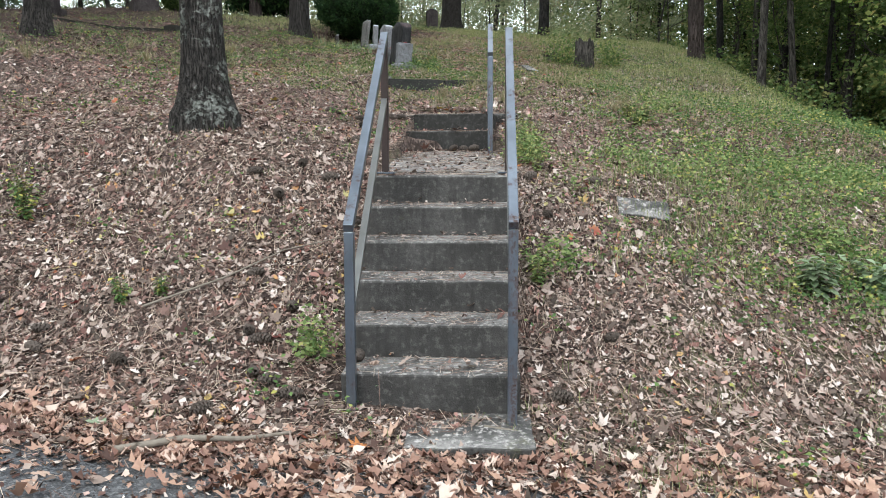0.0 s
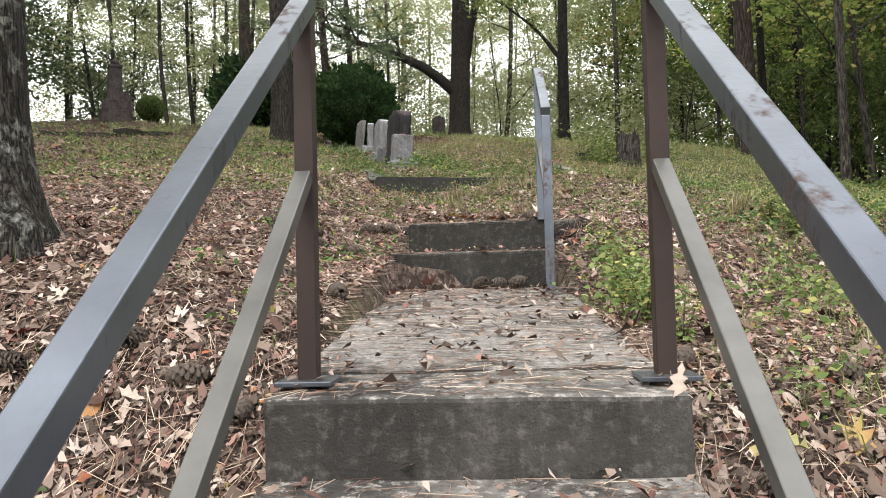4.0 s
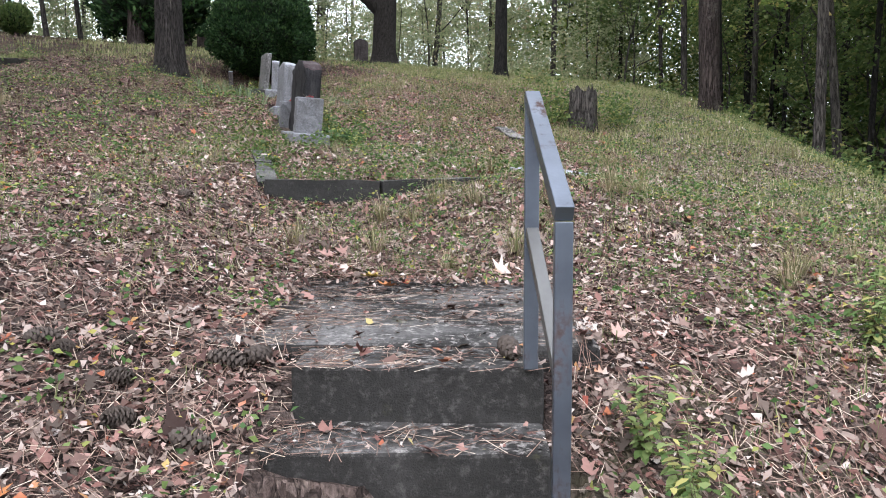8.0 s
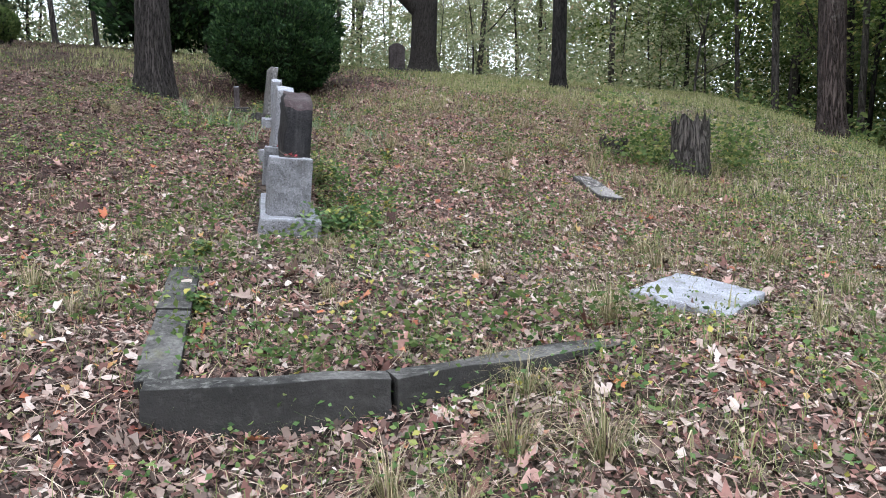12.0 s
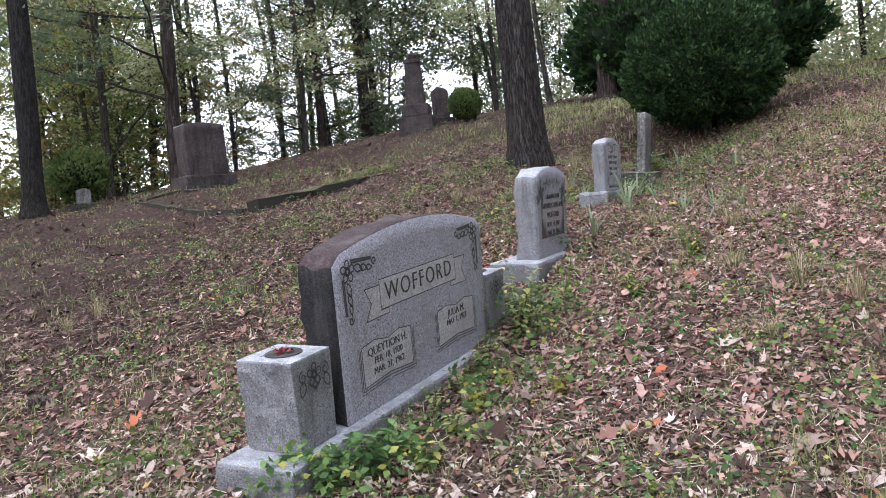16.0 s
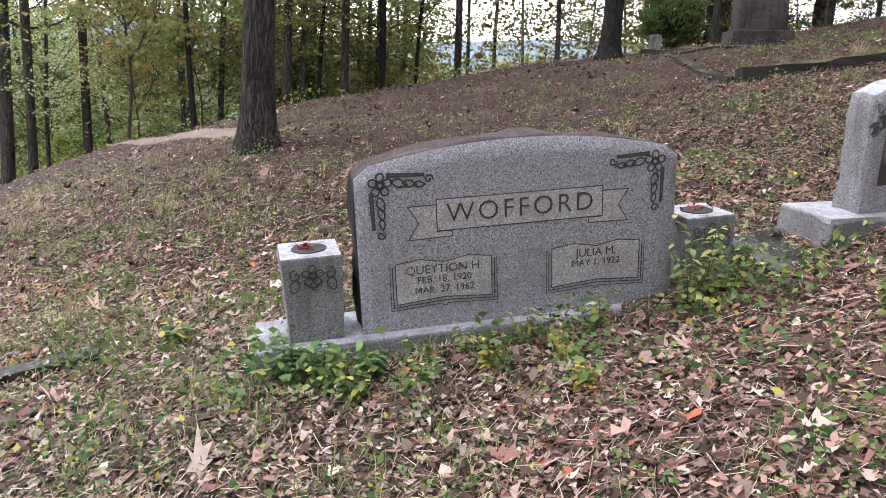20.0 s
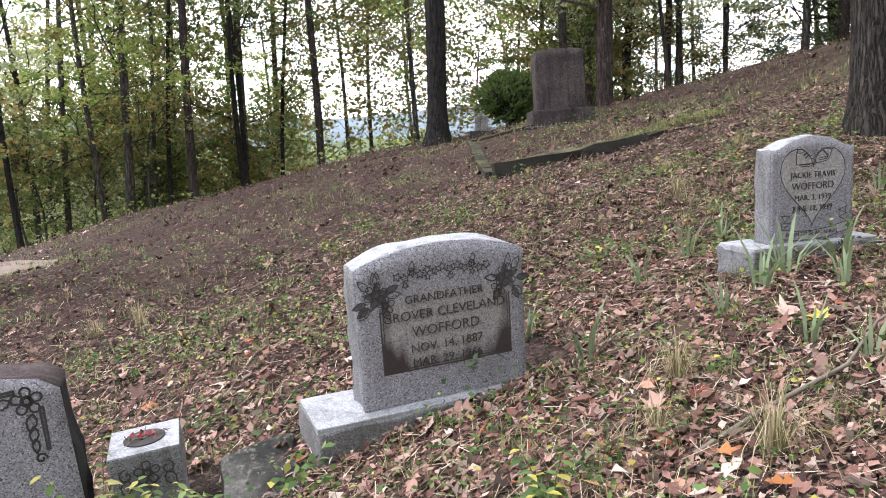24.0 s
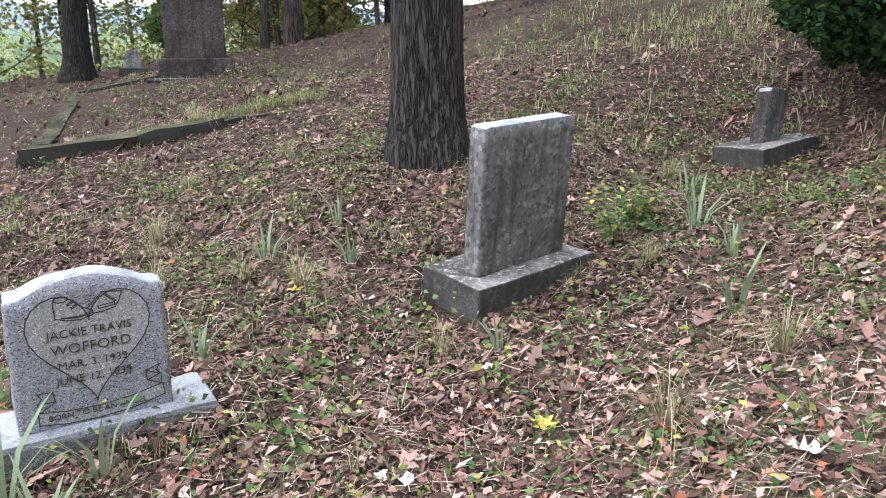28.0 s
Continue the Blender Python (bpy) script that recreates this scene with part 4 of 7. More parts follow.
for sx, x0 in ((1, 0.075), (-1, 0.605)):
    rl += rosette(x0, 0.44, 0.045, 6) + rosette(x0 + sx * 0.035, 0.395, 0.034, 5)
    dark.append(ivy(x0 + sx * 0.006, 0.43, 0.062, 0.4))
    for k in range(9):
        a = rnd.uniform(0, 6.28)
        rl.append(leaflet(x0 + math.cos(a) * 0.04, 0.425 + math.sin(a) * 0.045, 0.055, 0.026, a))
        if k % 2:
            dark.append(rl[-1])
for k in range(13):
    u = k / 12
    x, z = 0.16 + 0.36 * u, 0.488 + 0.016 * math.sin(math.pi * u) + 0.006 * (-1) ** k
    rl.append(ivy(x, z, 0.017, 0.5 * k))
    if k % 3 == 1:
        rl.append(ivy(x, z - 0.028, 0.013, k))
for x in (0.215, 0.46):
    rl += [leaflet(x, 0.505, 0.042, 0.02, math.pi / 2 - 0.2), ring(x, 0.508, 0.012, 9)]
carve(rl, gf, w=0.0035, filled=dark)
for t, sz, z in (("GRANDFATHER", 0.045, 0.402), ("GROVER CLEVELAND", 0.052, 0.341), ("WOFFORD", 0.056, 0.276), ("NOV. 14, 1887", 0.048, 0.212), ("MAR. 29, 1966", 0.048, 0.156)):
    tagged(part("lettering", words(t, sz, 0.0015), gf, "", on_face(0.342, z, 0.004)), kind="stuff")

# the child's stone
JM = face_pose((-2.403, 19.111, 3.977), (-2.528, 19.525, 3.985), -2.5)
ch = thing("headstone", JM, "small grey granite headstone with carved heart and shoes", "headstone")
stone_body("body", ch, 0.445, 0.42, 0.055, 0.105, (M_GRAN, M_GRAN_ROUGH, M_GRAN_TOP), 0.003, 0.01, 12, dome=0.8)
stone_base(ch, -0.13, 0.58, -0.06, 0.2, 0.2, 17)
heart = [(0.2225 + 0.0109 * 16 * math.sin(t) ** 3, 0.2735 + 0.0122 * (13 * math.cos(t) - 5 * math.cos(2 * t) - 2 * math.cos(3 * t) - math.cos(4 * t))) for t in np.linspace(0, 2 * math.pi, 41)[:-1]]
part("heart_panel", flat_poly(heart, 0.0008), ch, "smoother heart-shaped panel", mat=M_PANEL)
part("carved_heart", line_loop(heart, 0.004), ch, mat=M_ENGRAVE)
scroll = [(0.055, 0.062), (0.13, 0.05), (0.225, 0.047), (0.32, 0.056), (0.418, 0.078), (0.422, 0.038), (0.32, 0.014), (0.225, 0.006), (0.13, 0.008), (0.055, 0.02)]
part("scroll", flat_poly(scroll, 0.001), ch, mat=M_PANEL)
shoe = [(0.132, 0.352), (0.13, 0.402), (0.14, 0.416), (0.165, 0.416), (0.182, 0.402), (0.205, 0.378), (0.235, 0.364), (0.236, 0.348), (0.2, 0.338), (0.16, 0.342)]
laid = [(0.222, 0.372), (0.268, 0.416), (0.322, 0.41), (0.312, 0.38), (0.3, 0.362), (0.262, 0.354), (0.24, 0.352)]
carve([scroll, shoe, laid, ring(0.152, 0.409, 0.02, 10, 0.45), [(0.15, 0.35), (0.19, 0.346), (0.23, 0.352), (0.19, 0.35)], [(0.168, 0.392), (0.182, 0.4), (0.184, 0.396), (0.17, 0.388)], [(0.178, 0.38), (0.193, 0.389), (0.195, 0.385), (0.18, 0.376)],
       [(0.252, 0.372), (0.298, 0.378), (0.3, 0.37), (0.254, 0.364)], [(0.27, 0.408), (0.3, 0.38), (0.304, 0.382), (0.274, 0.41)],
       [(0.06, 0.06), (0.105, 0.088), (0.1, 0.122), (0.058, 0.124), (0.068, 0.106), (0.056, 0.09)], [(0.105, 0.088), (0.068, 0.09), (0.1, 0.122)],
       [(0.415, 0.078), (0.372, 0.098), (0.37, 0.132), (0.412, 0.146), (0.402, 0.126), (0.416, 0.11)], [(0.372, 0.098), (0.41, 0.112), (0.37, 0.132)]], ch, w=0.0035)
for t, sz, z in (("JACKIE TRAVIS", 0.037, 0.30), ("WOFFORD", 0.046, 0.25), ("MAR. 3, 1939", 0.036, 0.198), ("JUNE 12, 1939", 0.036, 0.15)):
    tagged(part("lettering", words(t, sz, 0.0012), ch, "", on_face(0.2225, z, 0.003)), kind="stuff")
tagged(part("lettering", words("BORN TO BE AN ANGEL", 0.026, 0.0012), ch, "", on_face(0.2225, 0.036, 0.004)), kind="stuff")

# plain marble slabs on concrete bases
SM = face_pose((-3.044, 20.75, 4.199), (-3.287, 21.243, 4.234), -6.1)
ps = thing("headstone", SM, "plain weathered marble slab on a concrete base", "headstone")
stone_body("body", ps, 0.55, 0.64, 0.0, 0.09, (M_MARBLE, M_MARBLE, M_GRAN_TOP), 0.006, 0.004, 21)
part("base", box(-0.1, 0.65, -0.11, 0.25, -0.2, -0.001, 0.008, rough=0.01, seed=23, cuts=4), ps, "low concrete base", mat=M_CONC)
S5 = face_pose((-4.489, 23.206, 4.590), (-4.589, 23.476, 4.620), 2)
p5 = thing("headstone", S5, "small leaning marble stub in a concrete base", "headstone")
stub = stone_body("body", p5, 0.21, 0.37, 0.02, 0.09, (M_MARBLE, M_BROWNSTONE, M_GRAN_TOP), 0.02, 0.006, 25)
stub.rotation_euler = (0, radians(17), 0)
part("base", box(-0.2, 0.46, -0.15, 0.24, -0.2, -0.001, 0.008, rough=0.01, seed=27, cuts=4), p5, "low concrete base", mat=M_CONC)

fieldstone = thing("field_stone", pose(-1.62, 16.98, 3.27, 8, 10, 20), "flat grey field stone lying beside a base", "stone")
bm = box(-0.22, 0.22, -0.14, 0.14, -0.08, 0.07, 0.03, rough=0.035, seed=41, cuts=3)
part("stone", bm, fieldstone, mat=M_KERB)

# ---- raised plot with a large monument ----
kerb([(-6.86, 18.12, 0.15), (-6.93, 19.0, 0.1), (-6.95, 19.7, 0.05), (-6.9, 20.35, -0.02)], 0.24, 0.36, "low stone plot wall grown with moss", "plot_wall", M_MOSSWALL, 0.035)
kerb([(-10.45, 18.9, 0.05), (-10.3, 17.98, 0.03), (-9.0, 18.02, 0.03), (-7.0, 18.1, 0.06)], 0.14, 0.2, "low mossy kerb of the raised plot", "plot_kerb", M_MOSSWALL)
MM = face_pose((-10.5, 18.98, 5.0), (-10.55, 19.75, 5.02), 0)
mon = thing("monument", MM, "large dark weathered granite monument streaked with damp", "monument")
stone_body("body", mon, 0.74, 0.98, 0.03, 0.34, (M_BROWNSTONE, M_BROWNSTONE, M_GRAN_ROUGH), 0.02, 0.008, 33)
part("plinth", box(-0.1, 0.84, -0.1, 0.44, -0.28, 0.12, 0.02, rough=0.006, seed=35, cuts=4), mon, mat=M_BROWNSTONE)
part("base", box(-0.24, 0.98, -0.24, 0.58, -0.5, -0.12, 0.02, rough=0.008, seed=37, cuts=4), mon, mat=M_KERB)


def obelisk(x, y, h, label):
    z = ground_z(x, y)
    o = thing("obelisk_monument", pose(x, y, z, 0, 0, 40) @ Matrix.Diagonal((0.7, 0.7, 0.74, 1)), label, "monument")
    part("base", box(-0.54, 0.54, -0.54, 0.54, -0.5, 0.34, 0.03, rough=0.008, cuts=3), o, mat=M_BROWNSTONE)
    part("plinth", box(-0.43, 0.43, -0.43, 0.43, 0.34, 0.72, 0.05, rough=0.006, cuts=3), o, mat=M_BROWNSTONE)
    bm = box(-0.28, 0.28, -0.28, 0.28, 0.72, h - 0.35, 0.01, cuts=3)
    for v in bm.verts:
        k = 1 - 0.2 * (v.co.z - 0.72) / (h - 1.07)
        v.co.x, v.co.y = v.co.x * k, v.co.y * k
    part("shaft", bm, o, mat=M_BROWNSTONE)
    part("cap", box(-0.25, 0.25, -0.25, 0.25, h - 0.35, h - 0.22, 0.03), o, mat=M_BROWNSTONE)
    bm = bmesh.new()
    prof = [(0.07, 0), (0.13, 0.06), (0.15, 0.14), (0.09, 0.2), (0.06, 0.24), (0.02, 0.29)]
    rings = [[bm.verts.new((r * math.cos(a), r * math.sin(a), h - 0.22 + z)) for a in np.linspace(0, 2 * math.pi, 13)[:-1]] for r, z in prof]
    for a, b in zip(rings[:-1], rings[1:]):
        for i in range(12):
            bm.faces.new((a[i], a[(i + 1) % 12], b[(i + 1) % 12], b[i]))
    part("urn", bm, o, mat=M_BROWNSTONE)
    return o


obelisk(-11.15, 24.65, 2.3, "tall dark obelisk monument on a stepped base")


def small_stone(x, y, w, h, d, yaw, mat, label, lean=0.0, arch=0.05, base=True):
    z = ground_z(x, y)
    s_ = thing("headstone", pose(x, y, z, -lean, 0, yaw), label, "headstone")
    b_ = stone_body("body", s_, w, h, arch, d, (mat, mat, mat), 0.01, 0.006, x + y)
    b_.location = (-w / 2, 0, 0.1 if base else -0.1)
    if base:
        part("base", box(-w / 2 - 0.1, w / 2 + 0.1, -0.1, d + 0.1, -0.2, 0.1, 0.01, rough=0.006, cuts=3), s_, mat=M_KERB)


small_stone(-11.55, 25.75, 0.4, 0.62, 0.16, 50, M_BROWNSTONE, "dark upright granite stone near the obelisk", arch=0.1)
small_stone(-3.35, 32.2, 0.45, 0.6, 0.12, 30, M_BROWNSTONE, "small dark stone at the foot of an oak", arch=0.1)
small_stone(-13.5, 18.25, 0.24, 0.24, 0.1, 95, M_MARBLE, "pale small stone beyond the raised plot")


# ---- trees ----
def trunk_data(name, h, r, mat, seed, lean=(0.0, 0.0), flare=0.5, limbs=(), segs=16, taper=0.45, wob=0.12, bend=0.15):
    """A tapering trunk with root flare and limbs. limbs: (height share, heading, length, radius share, rise)."""
    rnd = random.Random(seed)
    n = 22
    hs = [0.0, 0.06, 0.14, 0.25, 0.4, 0.6] + list(np.linspace(0.9, h, n - 6))
    ctr = []
    for z in hs:
        k = z / h
        ctr.append(Vector((lean[0] * z + bend * math.sin(k * 3 + seed) * k * 2, lean[1] * z + bend * math.cos(k * 2.3 + seed * 2) * k * 2, z)))
    o = ctr[0].copy()
    ctr = [c - Vector((o.x, o.y, 0)) for c in ctr]
    rad = [r * (1 - (1 - taper) * z / h) * (1 + flare * math.exp(-z / 0.22)) for z in hs]
    vs, fs = [], []
    for i, (c, q) in enumerate(zip(ctr, rad)):
        root = flare * math.exp(-hs[i] / 0.25)
        for j in range(segs):
            a = 2 * math.pi * j / segs
            k = q * (1 + wob * noise.noise(Vector((math.cos(a) * 1.5 + seed, math.sin(a) * 1.5, hs[i] * 0.5))) + 0.35 * root * max(0, math.sin(a * 4 + seed)))
            vs.append((c.x + k * math.cos(a), c.y + k * math.sin(a), c.z - (0.35 if i == 0 else 0)))
    for i in range(len(hs) - 1):
        for j in range(segs):
            j2 = (j + 1) % segs
            fs.append((i * segs + j, i * segs + j2, (i + 1) * segs + j2, (i + 1) * segs + j))
    lists = [(vs, fs)]
    tips = []
    for share, head, length, rs, rise in limbs:
        z = share * h
        i = min(range(len(hs)), key=lambda q: abs(hs[q] - z))
        p, pts, rr = ctr[i].copy(), [], []
        d = Vector((math.cos(radians(head)), math.sin(radians(head)), rise)).normalized()
        m = 8
        for k in range(m + 1):
            pts.append(p.copy())
            rr.append(max(0.012, r * rs * (1 - 0.85 * k / m)))
            d = (d + Vector((rnd.uniform(-0.25, 0.25), rnd.uniform(-0.25, 0.25), rnd.uniform(-0.12, 0.26)))).normalized()
            p = p + d * (length / m)
        lists.append(tube(pts, rr, 8, 0.12, seed + head))
        tips += pts[3:]
        for k in (3, 5, 6):
            q, e = pts[k].copy(), (d + Vector((rnd.uniform(-0.9, 0.9), rnd.uniform(-0.9, 0.9), rnd.uniform(-0.2, 0.7)))).normalized()
            tw, tr = [], []
            for s in range(5):
                tw.append(q.copy())
                tr.append(max(0.007, rr[k] * 0.55 * (1 - 0.8 * s / 4)))
                e = (e + Vector((rnd.uniform(-0.3, 0.3), rnd.uniform(-0.3, 0.3), rnd.uniform(-0.2, 0.3)))).normalized()
                q = q + e * length * 0.09
            lists.append(tube(tw, tr, 6))
            tips += tw[2:]
    v, f = join(lists)
    return smooth(mesh_arrays(name, v, f, mat)), tips + ctr[-6:]


def crown_data(name, tips, clumps, leaves, spread, size, mat, seed, aspect=0.6):
    """Leaves in loose clumps round the limbs' ends, with gaps between them."""
    rng = np.random.default_rng(seed)
    T = np.array([tuple(t) for t in tips])
    clumps, leaves = int(clumps * 0.72), int(leaves * 1.35)
    c = T[rng.integers(0, len(T), clumps)] + rng.normal(size=(clumps, 3)) * np.array(spread) * 0.8
    r = rng.uniform(0.1, 0.34, clumps)
    p = np.repeat(c, leaves, 0) + rng.normal(size=(clumps * leaves, 3)) * np.repeat(r, leaves)[:, None] * np.array((1, 1, 0.42))
    v, f = sprigs(p, size * 0.95, rng, (1, 1, 0.4), aspect, 0.25)
    return mesh_arrays(name, v, f, mat)


def place_tree(name, trunk, crown, m, label, group=""):
    t = thing(name, m, label, "tree", group)
    part("trunk", trunk, t)
    if crown:
        part("crown", crown, t)
    return t


def ring_limbs(seed, n, lo, hi, length, rs, rise):
    rnd = random.Random(seed)
    return [(rnd.uniform(lo, hi), i * 360 / n + rnd.uniform(-25, 25), length * rnd.uniform(0.7, 1.2), rs, rnd.uniform(*rise)) for i in range(n)]


def big_tree(x, y, r, h, mat, crown_mat, label, seed, lean=(0, 0), lo=0.45, flare=0.5, nl=8, segs=20, length=4.5, crown=True, dz=0.0, clumps=170, leaves=44, limbs=None, bend=0.1, taper=0.45):
    z = ground_z(x, y) + dz
    tk, tips = trunk_data("trunk", h, r, mat, seed, lean, flare, limbs or ring_limbs(seed, nl, lo, 0.95, length, 0.34, (0.2, 0.9)), segs, bend=bend, taper=taper)
    cr = crown_data("crown", tips, clumps, leaves, (0.7, 0.7, 0.5), 0.12, crown_mat, seed) if crown else None
    return place_tree("tree", tk, cr, pose(x, y, z), label)


big_tree(-1.43, 8.52, 0.195, 14, M_BARK_LICHEN, M_LEAF_GREEN, "thick oak with lichen-patched bark on the bank", 3, (-0.02, 0), 0.5, 0.8, segs=28)
# this and two later trees carry fuller crowns, out of view, shading the slope
big_tree(-4.86, 20.98, 0.24, 16, M_BARK_OAK, M_LEAF_TURN, "large oak with deeply furrowed grey bark", 5, (-0.005, 0.0), 0.5, 0.28, segs=28, length=6.0, clumps=430)
big_tree(-3.05, 35.2, 0.42, 14, M_BARK_OAK, M_LEAF_TURN, "spreading old oak with low forked limbs", 7, (0.02, 0), 0.3, 0.5, nl=9, length=6.5,
         limbs=[(0.135, 182, 7.5, 0.55, 0.95), (0.19, 5, 7, 0.5, 1.4), (0.34, 100, 5, 0.35, 0.8), (0.45, 230, 6, 0.4, 0.6), (0.55, 330, 6, 0.35, 0.7), (0.7, 60, 5, 0.3, 0.7), (0.75, 180, 5, 0.3, 0.8), (0.85, 290, 4, 0.25, 0.9)])
big_tree(-13.6, 17.4, 0.2, 15, M_BARK_DARK, M_LEAF_TURN, "tall tree with nearly black trunk", 13, (-0.035, 0.02), 0.45, length=6.0, clumps=430)
big_tree(-6.25, 12.92, 0.185, 14, M_BARK_OAK, M_LEAF_GREEN, "slender grey-barked tree on the slope", 15, (0.01, 0.015), 0.45, length=6.0, clumps=430)
big_tree(5.16, 23.3, 0.21, 15, M_BARK_PINE, M_LEAF_GREEN, "reddish shaggy cedar trunk at the wood's edge", 17, (-0.015, 0), 0.55, 0.3)
big_tree(1.05, 28.5, 0.17, 13, M_BARK_DARK, M_LEAF_GREEN, "dark tree with a crooked low limb", 19, (0.0, 0), 0.3, 0.4, limbs=[(0.22, 160, 3.2, 0.45, 0.9)] + ring_limbs(19, 7, 0.4, 0.95, 4, 0.3, (0.2, 0.9)))
big_tree(-9.5, 29.5, 0.22, 15, M_BARK_PINE, M_NEEDLE, "reddish pine trunk on the hill", 21, (0, 0), 0.55, 0.3)
big_tree(-21.6, 31.2, 0.26, 14, M_BARK_PINE, M_NEEDLE, "pine with reddish bark beyond the obelisk", 23, (0.02, 0), 0.4, 0.3)

# trees of the surrounding woods: a few kinds, repeated
WOODS = []
for i, (h, r, bark, leaf, lo, ln, cl) in enumerate((
        (15, 0.17, M_BARK_WOOD, M_LEAF_GREEN, 0.35, 3.6, 140), (14, 0.12, M_BARK_DARK, M_LEAF_DEEP, 0.38, 2.6, 120),
        (16, 0.11, M_BARK_WOOD, M_LEAF_TURN, 0.22, 3.4, 150), (13, 0.075, M_BARK_DARK, M_LEAF_GREEN, 0.3, 2.0, 110), (12, 0.08, M_BARK_WOOD, M_LEAF_LIT, 0.18, 2.8, 130))):
    tk, tips = trunk_data("trunk", h, r, bark, 40 + i, flare=0.3, limbs=ring_limbs(50 + i, 11, lo, 0.97, ln, 0.3, (0.0, 0.8)), segs=10, bend=0.25)
    WOODS.append((tk, crown_data("crown", tips, cl, 42, (0.8, 0.8, 0.6), 0.125, leaf, 60 + i)))
tk, tips = trunk_data("trunk", 17, 0.11, M_BARK_PINE, 47, flare=0.25, limbs=ring_limbs(57, 9, 0.5, 0.97, 2.2, 0.25, (0.1, 0.5)), segs=10, bend=0.3)
WOODS.append((tk, crown_data("crown", tips, 90, 56, (0.4, 0.4, 0.3), 0.2, M_NEEDLE, 67, 0.12)))
# saplings and brush of the wood's edge
BRUSH = []
for i, leaf in enumerate((M_LEAF_GREEN, M_LEAF_DEEP, M_LEAF_TURN)):
    tk, tips = trunk_data("trunk", 3.4, 0.03, M_BARK_WOOD, 80 + i, flare=0.2, limbs=ring_limbs(90 + i, 9, 0.12, 0.95, 1.1, 0.45, (0.2, 1.2)), segs=6, bend=0.2)
    BRUSH.append((tk, crown_data("crown", tips, 60, 30, (0.4, 0.4, 0.4), 0.11, leaf, 95 + i)))

# pale trees that stand beyond the crest, against the sky; paleness is painted haze
PALE = []
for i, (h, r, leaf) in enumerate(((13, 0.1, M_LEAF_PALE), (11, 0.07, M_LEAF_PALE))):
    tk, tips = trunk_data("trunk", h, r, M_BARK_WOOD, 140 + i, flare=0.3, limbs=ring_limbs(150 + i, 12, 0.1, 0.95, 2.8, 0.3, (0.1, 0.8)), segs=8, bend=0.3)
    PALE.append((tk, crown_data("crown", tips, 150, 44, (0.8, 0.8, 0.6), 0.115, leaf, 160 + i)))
# pines with long low boughs of soft needles
SOFT = []
for i in range(2):
    tk, tips = trunk_data("trunk", 14, 0.15, M_BARK_PINE, 170 + i, flare=0.25, limbs=ring_limbs(180 + i, 16, 0.12, 0.96, 3.4, 0.22, (-0.05, 0.35)), segs=10, bend=0.15)
    SOFT.append((tk, crown_data("crown", tips, 210, 56, (0.6, 0.6, 0.35), 0.17, M_NEEDLE, 190 + i, 0.22)))
# broad trees leafy nearly to the ground
BROAD = []
for i, leaf in enumerate((M_LEAF_GREEN, M_LEAF_DEEP, M_LEAF_TURN)):
    tk, tips = trunk_data("trunk", 12, 0.14, M_BARK_WOOD, 240 + i, flare=0.3, limbs=ring_limbs(250 + i, 16, 0.12, 0.95, 3.2, 0.26, (0.0, 0.7)), segs=8, bend=0.3)
    BROAD.append((tk, crown_data("crown", tips, 230, 46, (0.9, 0.9, 0.7), 0.135, leaf, 260 + i)))

WOOD_LABELS = ("mixed hardwood with green leaves in the woods", "dark slender hardwood in the woods", "hardwood with yellowing leaves in the woods",
               "thin understorey tree with deep green leaves", "young oak with green leaves at the wood's edge", "tall thin pine with high needles")
PATHLINE = [down(1.1, 1.0), down(0.8, 6.0), (0.5, 11.0), (2.1, 15.0), (1.2, 17.5), (0.0, 19.8), (-1.6, 21.2)]


def plant_wood(n, region, kinds, seed, keep, smin=0.8, smax=1.2, sep=1.5):
    rnd = random.Random(seed)
    x0, x1, y0, y1 = region
    done = []
    for _ in range(n * 8):
        if len(done) >= n:
            break
        x, y = rnd.uniform(x0, x1), rnd.uniform(y0, y1)
        if not keep(x, y) or any((x - a) ** 2 + (y - b) ** 2 < sep * sep for a, b in done):
            continue
        k = rnd.choice(kinds)
        view = math.degrees(math.atan2(y - 15.5, x - 2)) % 360
        if x < -11 and 169 < view < 188 and rnd.random() < (0.35 if k in (3, 5) else 0.6 if k in (2, 4, 10, 11) and x < -16 else 1):
            continue
        far_view = math.degrees(math.atan2(y - 18.3, x - 1)) % 360
        if x < -11 and 156 < far_view < 170 and rnd.random() < 0.75:
            continue
        if y > 25.5 and abs(math.atan2(y - 13, x - 1) - math.atan2(12.5, -13.1)) < 0.05:
            continue
        done.append((x, y))
        s = rnd.uniform(smin, smax)
        m = pose(x, y, ground_z(x, y) - 0.05, rnd.uniform(-3, 3), rnd.uniform(-3, 3), rnd.uniform(0, 360)) @ Matrix.Diagonal((s, s, s, 1))
        if k >= 30:
            place_tree("tree", *BROAD[k - 30], m, "leafy hardwood with low spreading limbs", "trees of the surrounding woods")
        elif k >= 20:
            place_tree("tree", *SOFT[k - 20], m, "pine with long boughs of soft needles", "trees of the surrounding woods")
        elif k >= 10:
            place_tree("tree", *PALE[k - 10], m, "pale green hardwood beyond the crest of the hill", "trees of the surrounding woods")
        elif k < 6:
            place_tree("tree", *WOODS[k], m, WOOD_LABELS[k], "trees of the surrounding woods")
        else:
            t = thing("sapling", m, "leafy sapling in the brush at the wood's edge", "sapling", "saplings at the wood's edge")
            part("trunk", BRUSH[k - 6][0], t)
            part("crown", BRUSH[k - 6][1], t)


# right: dense dark wood whose edge runs up the hill
edge_r = lambda x, y: x > 6.0 + max(0, (18 - y)) * 0.1 - max(0, y - 24) * 0.22
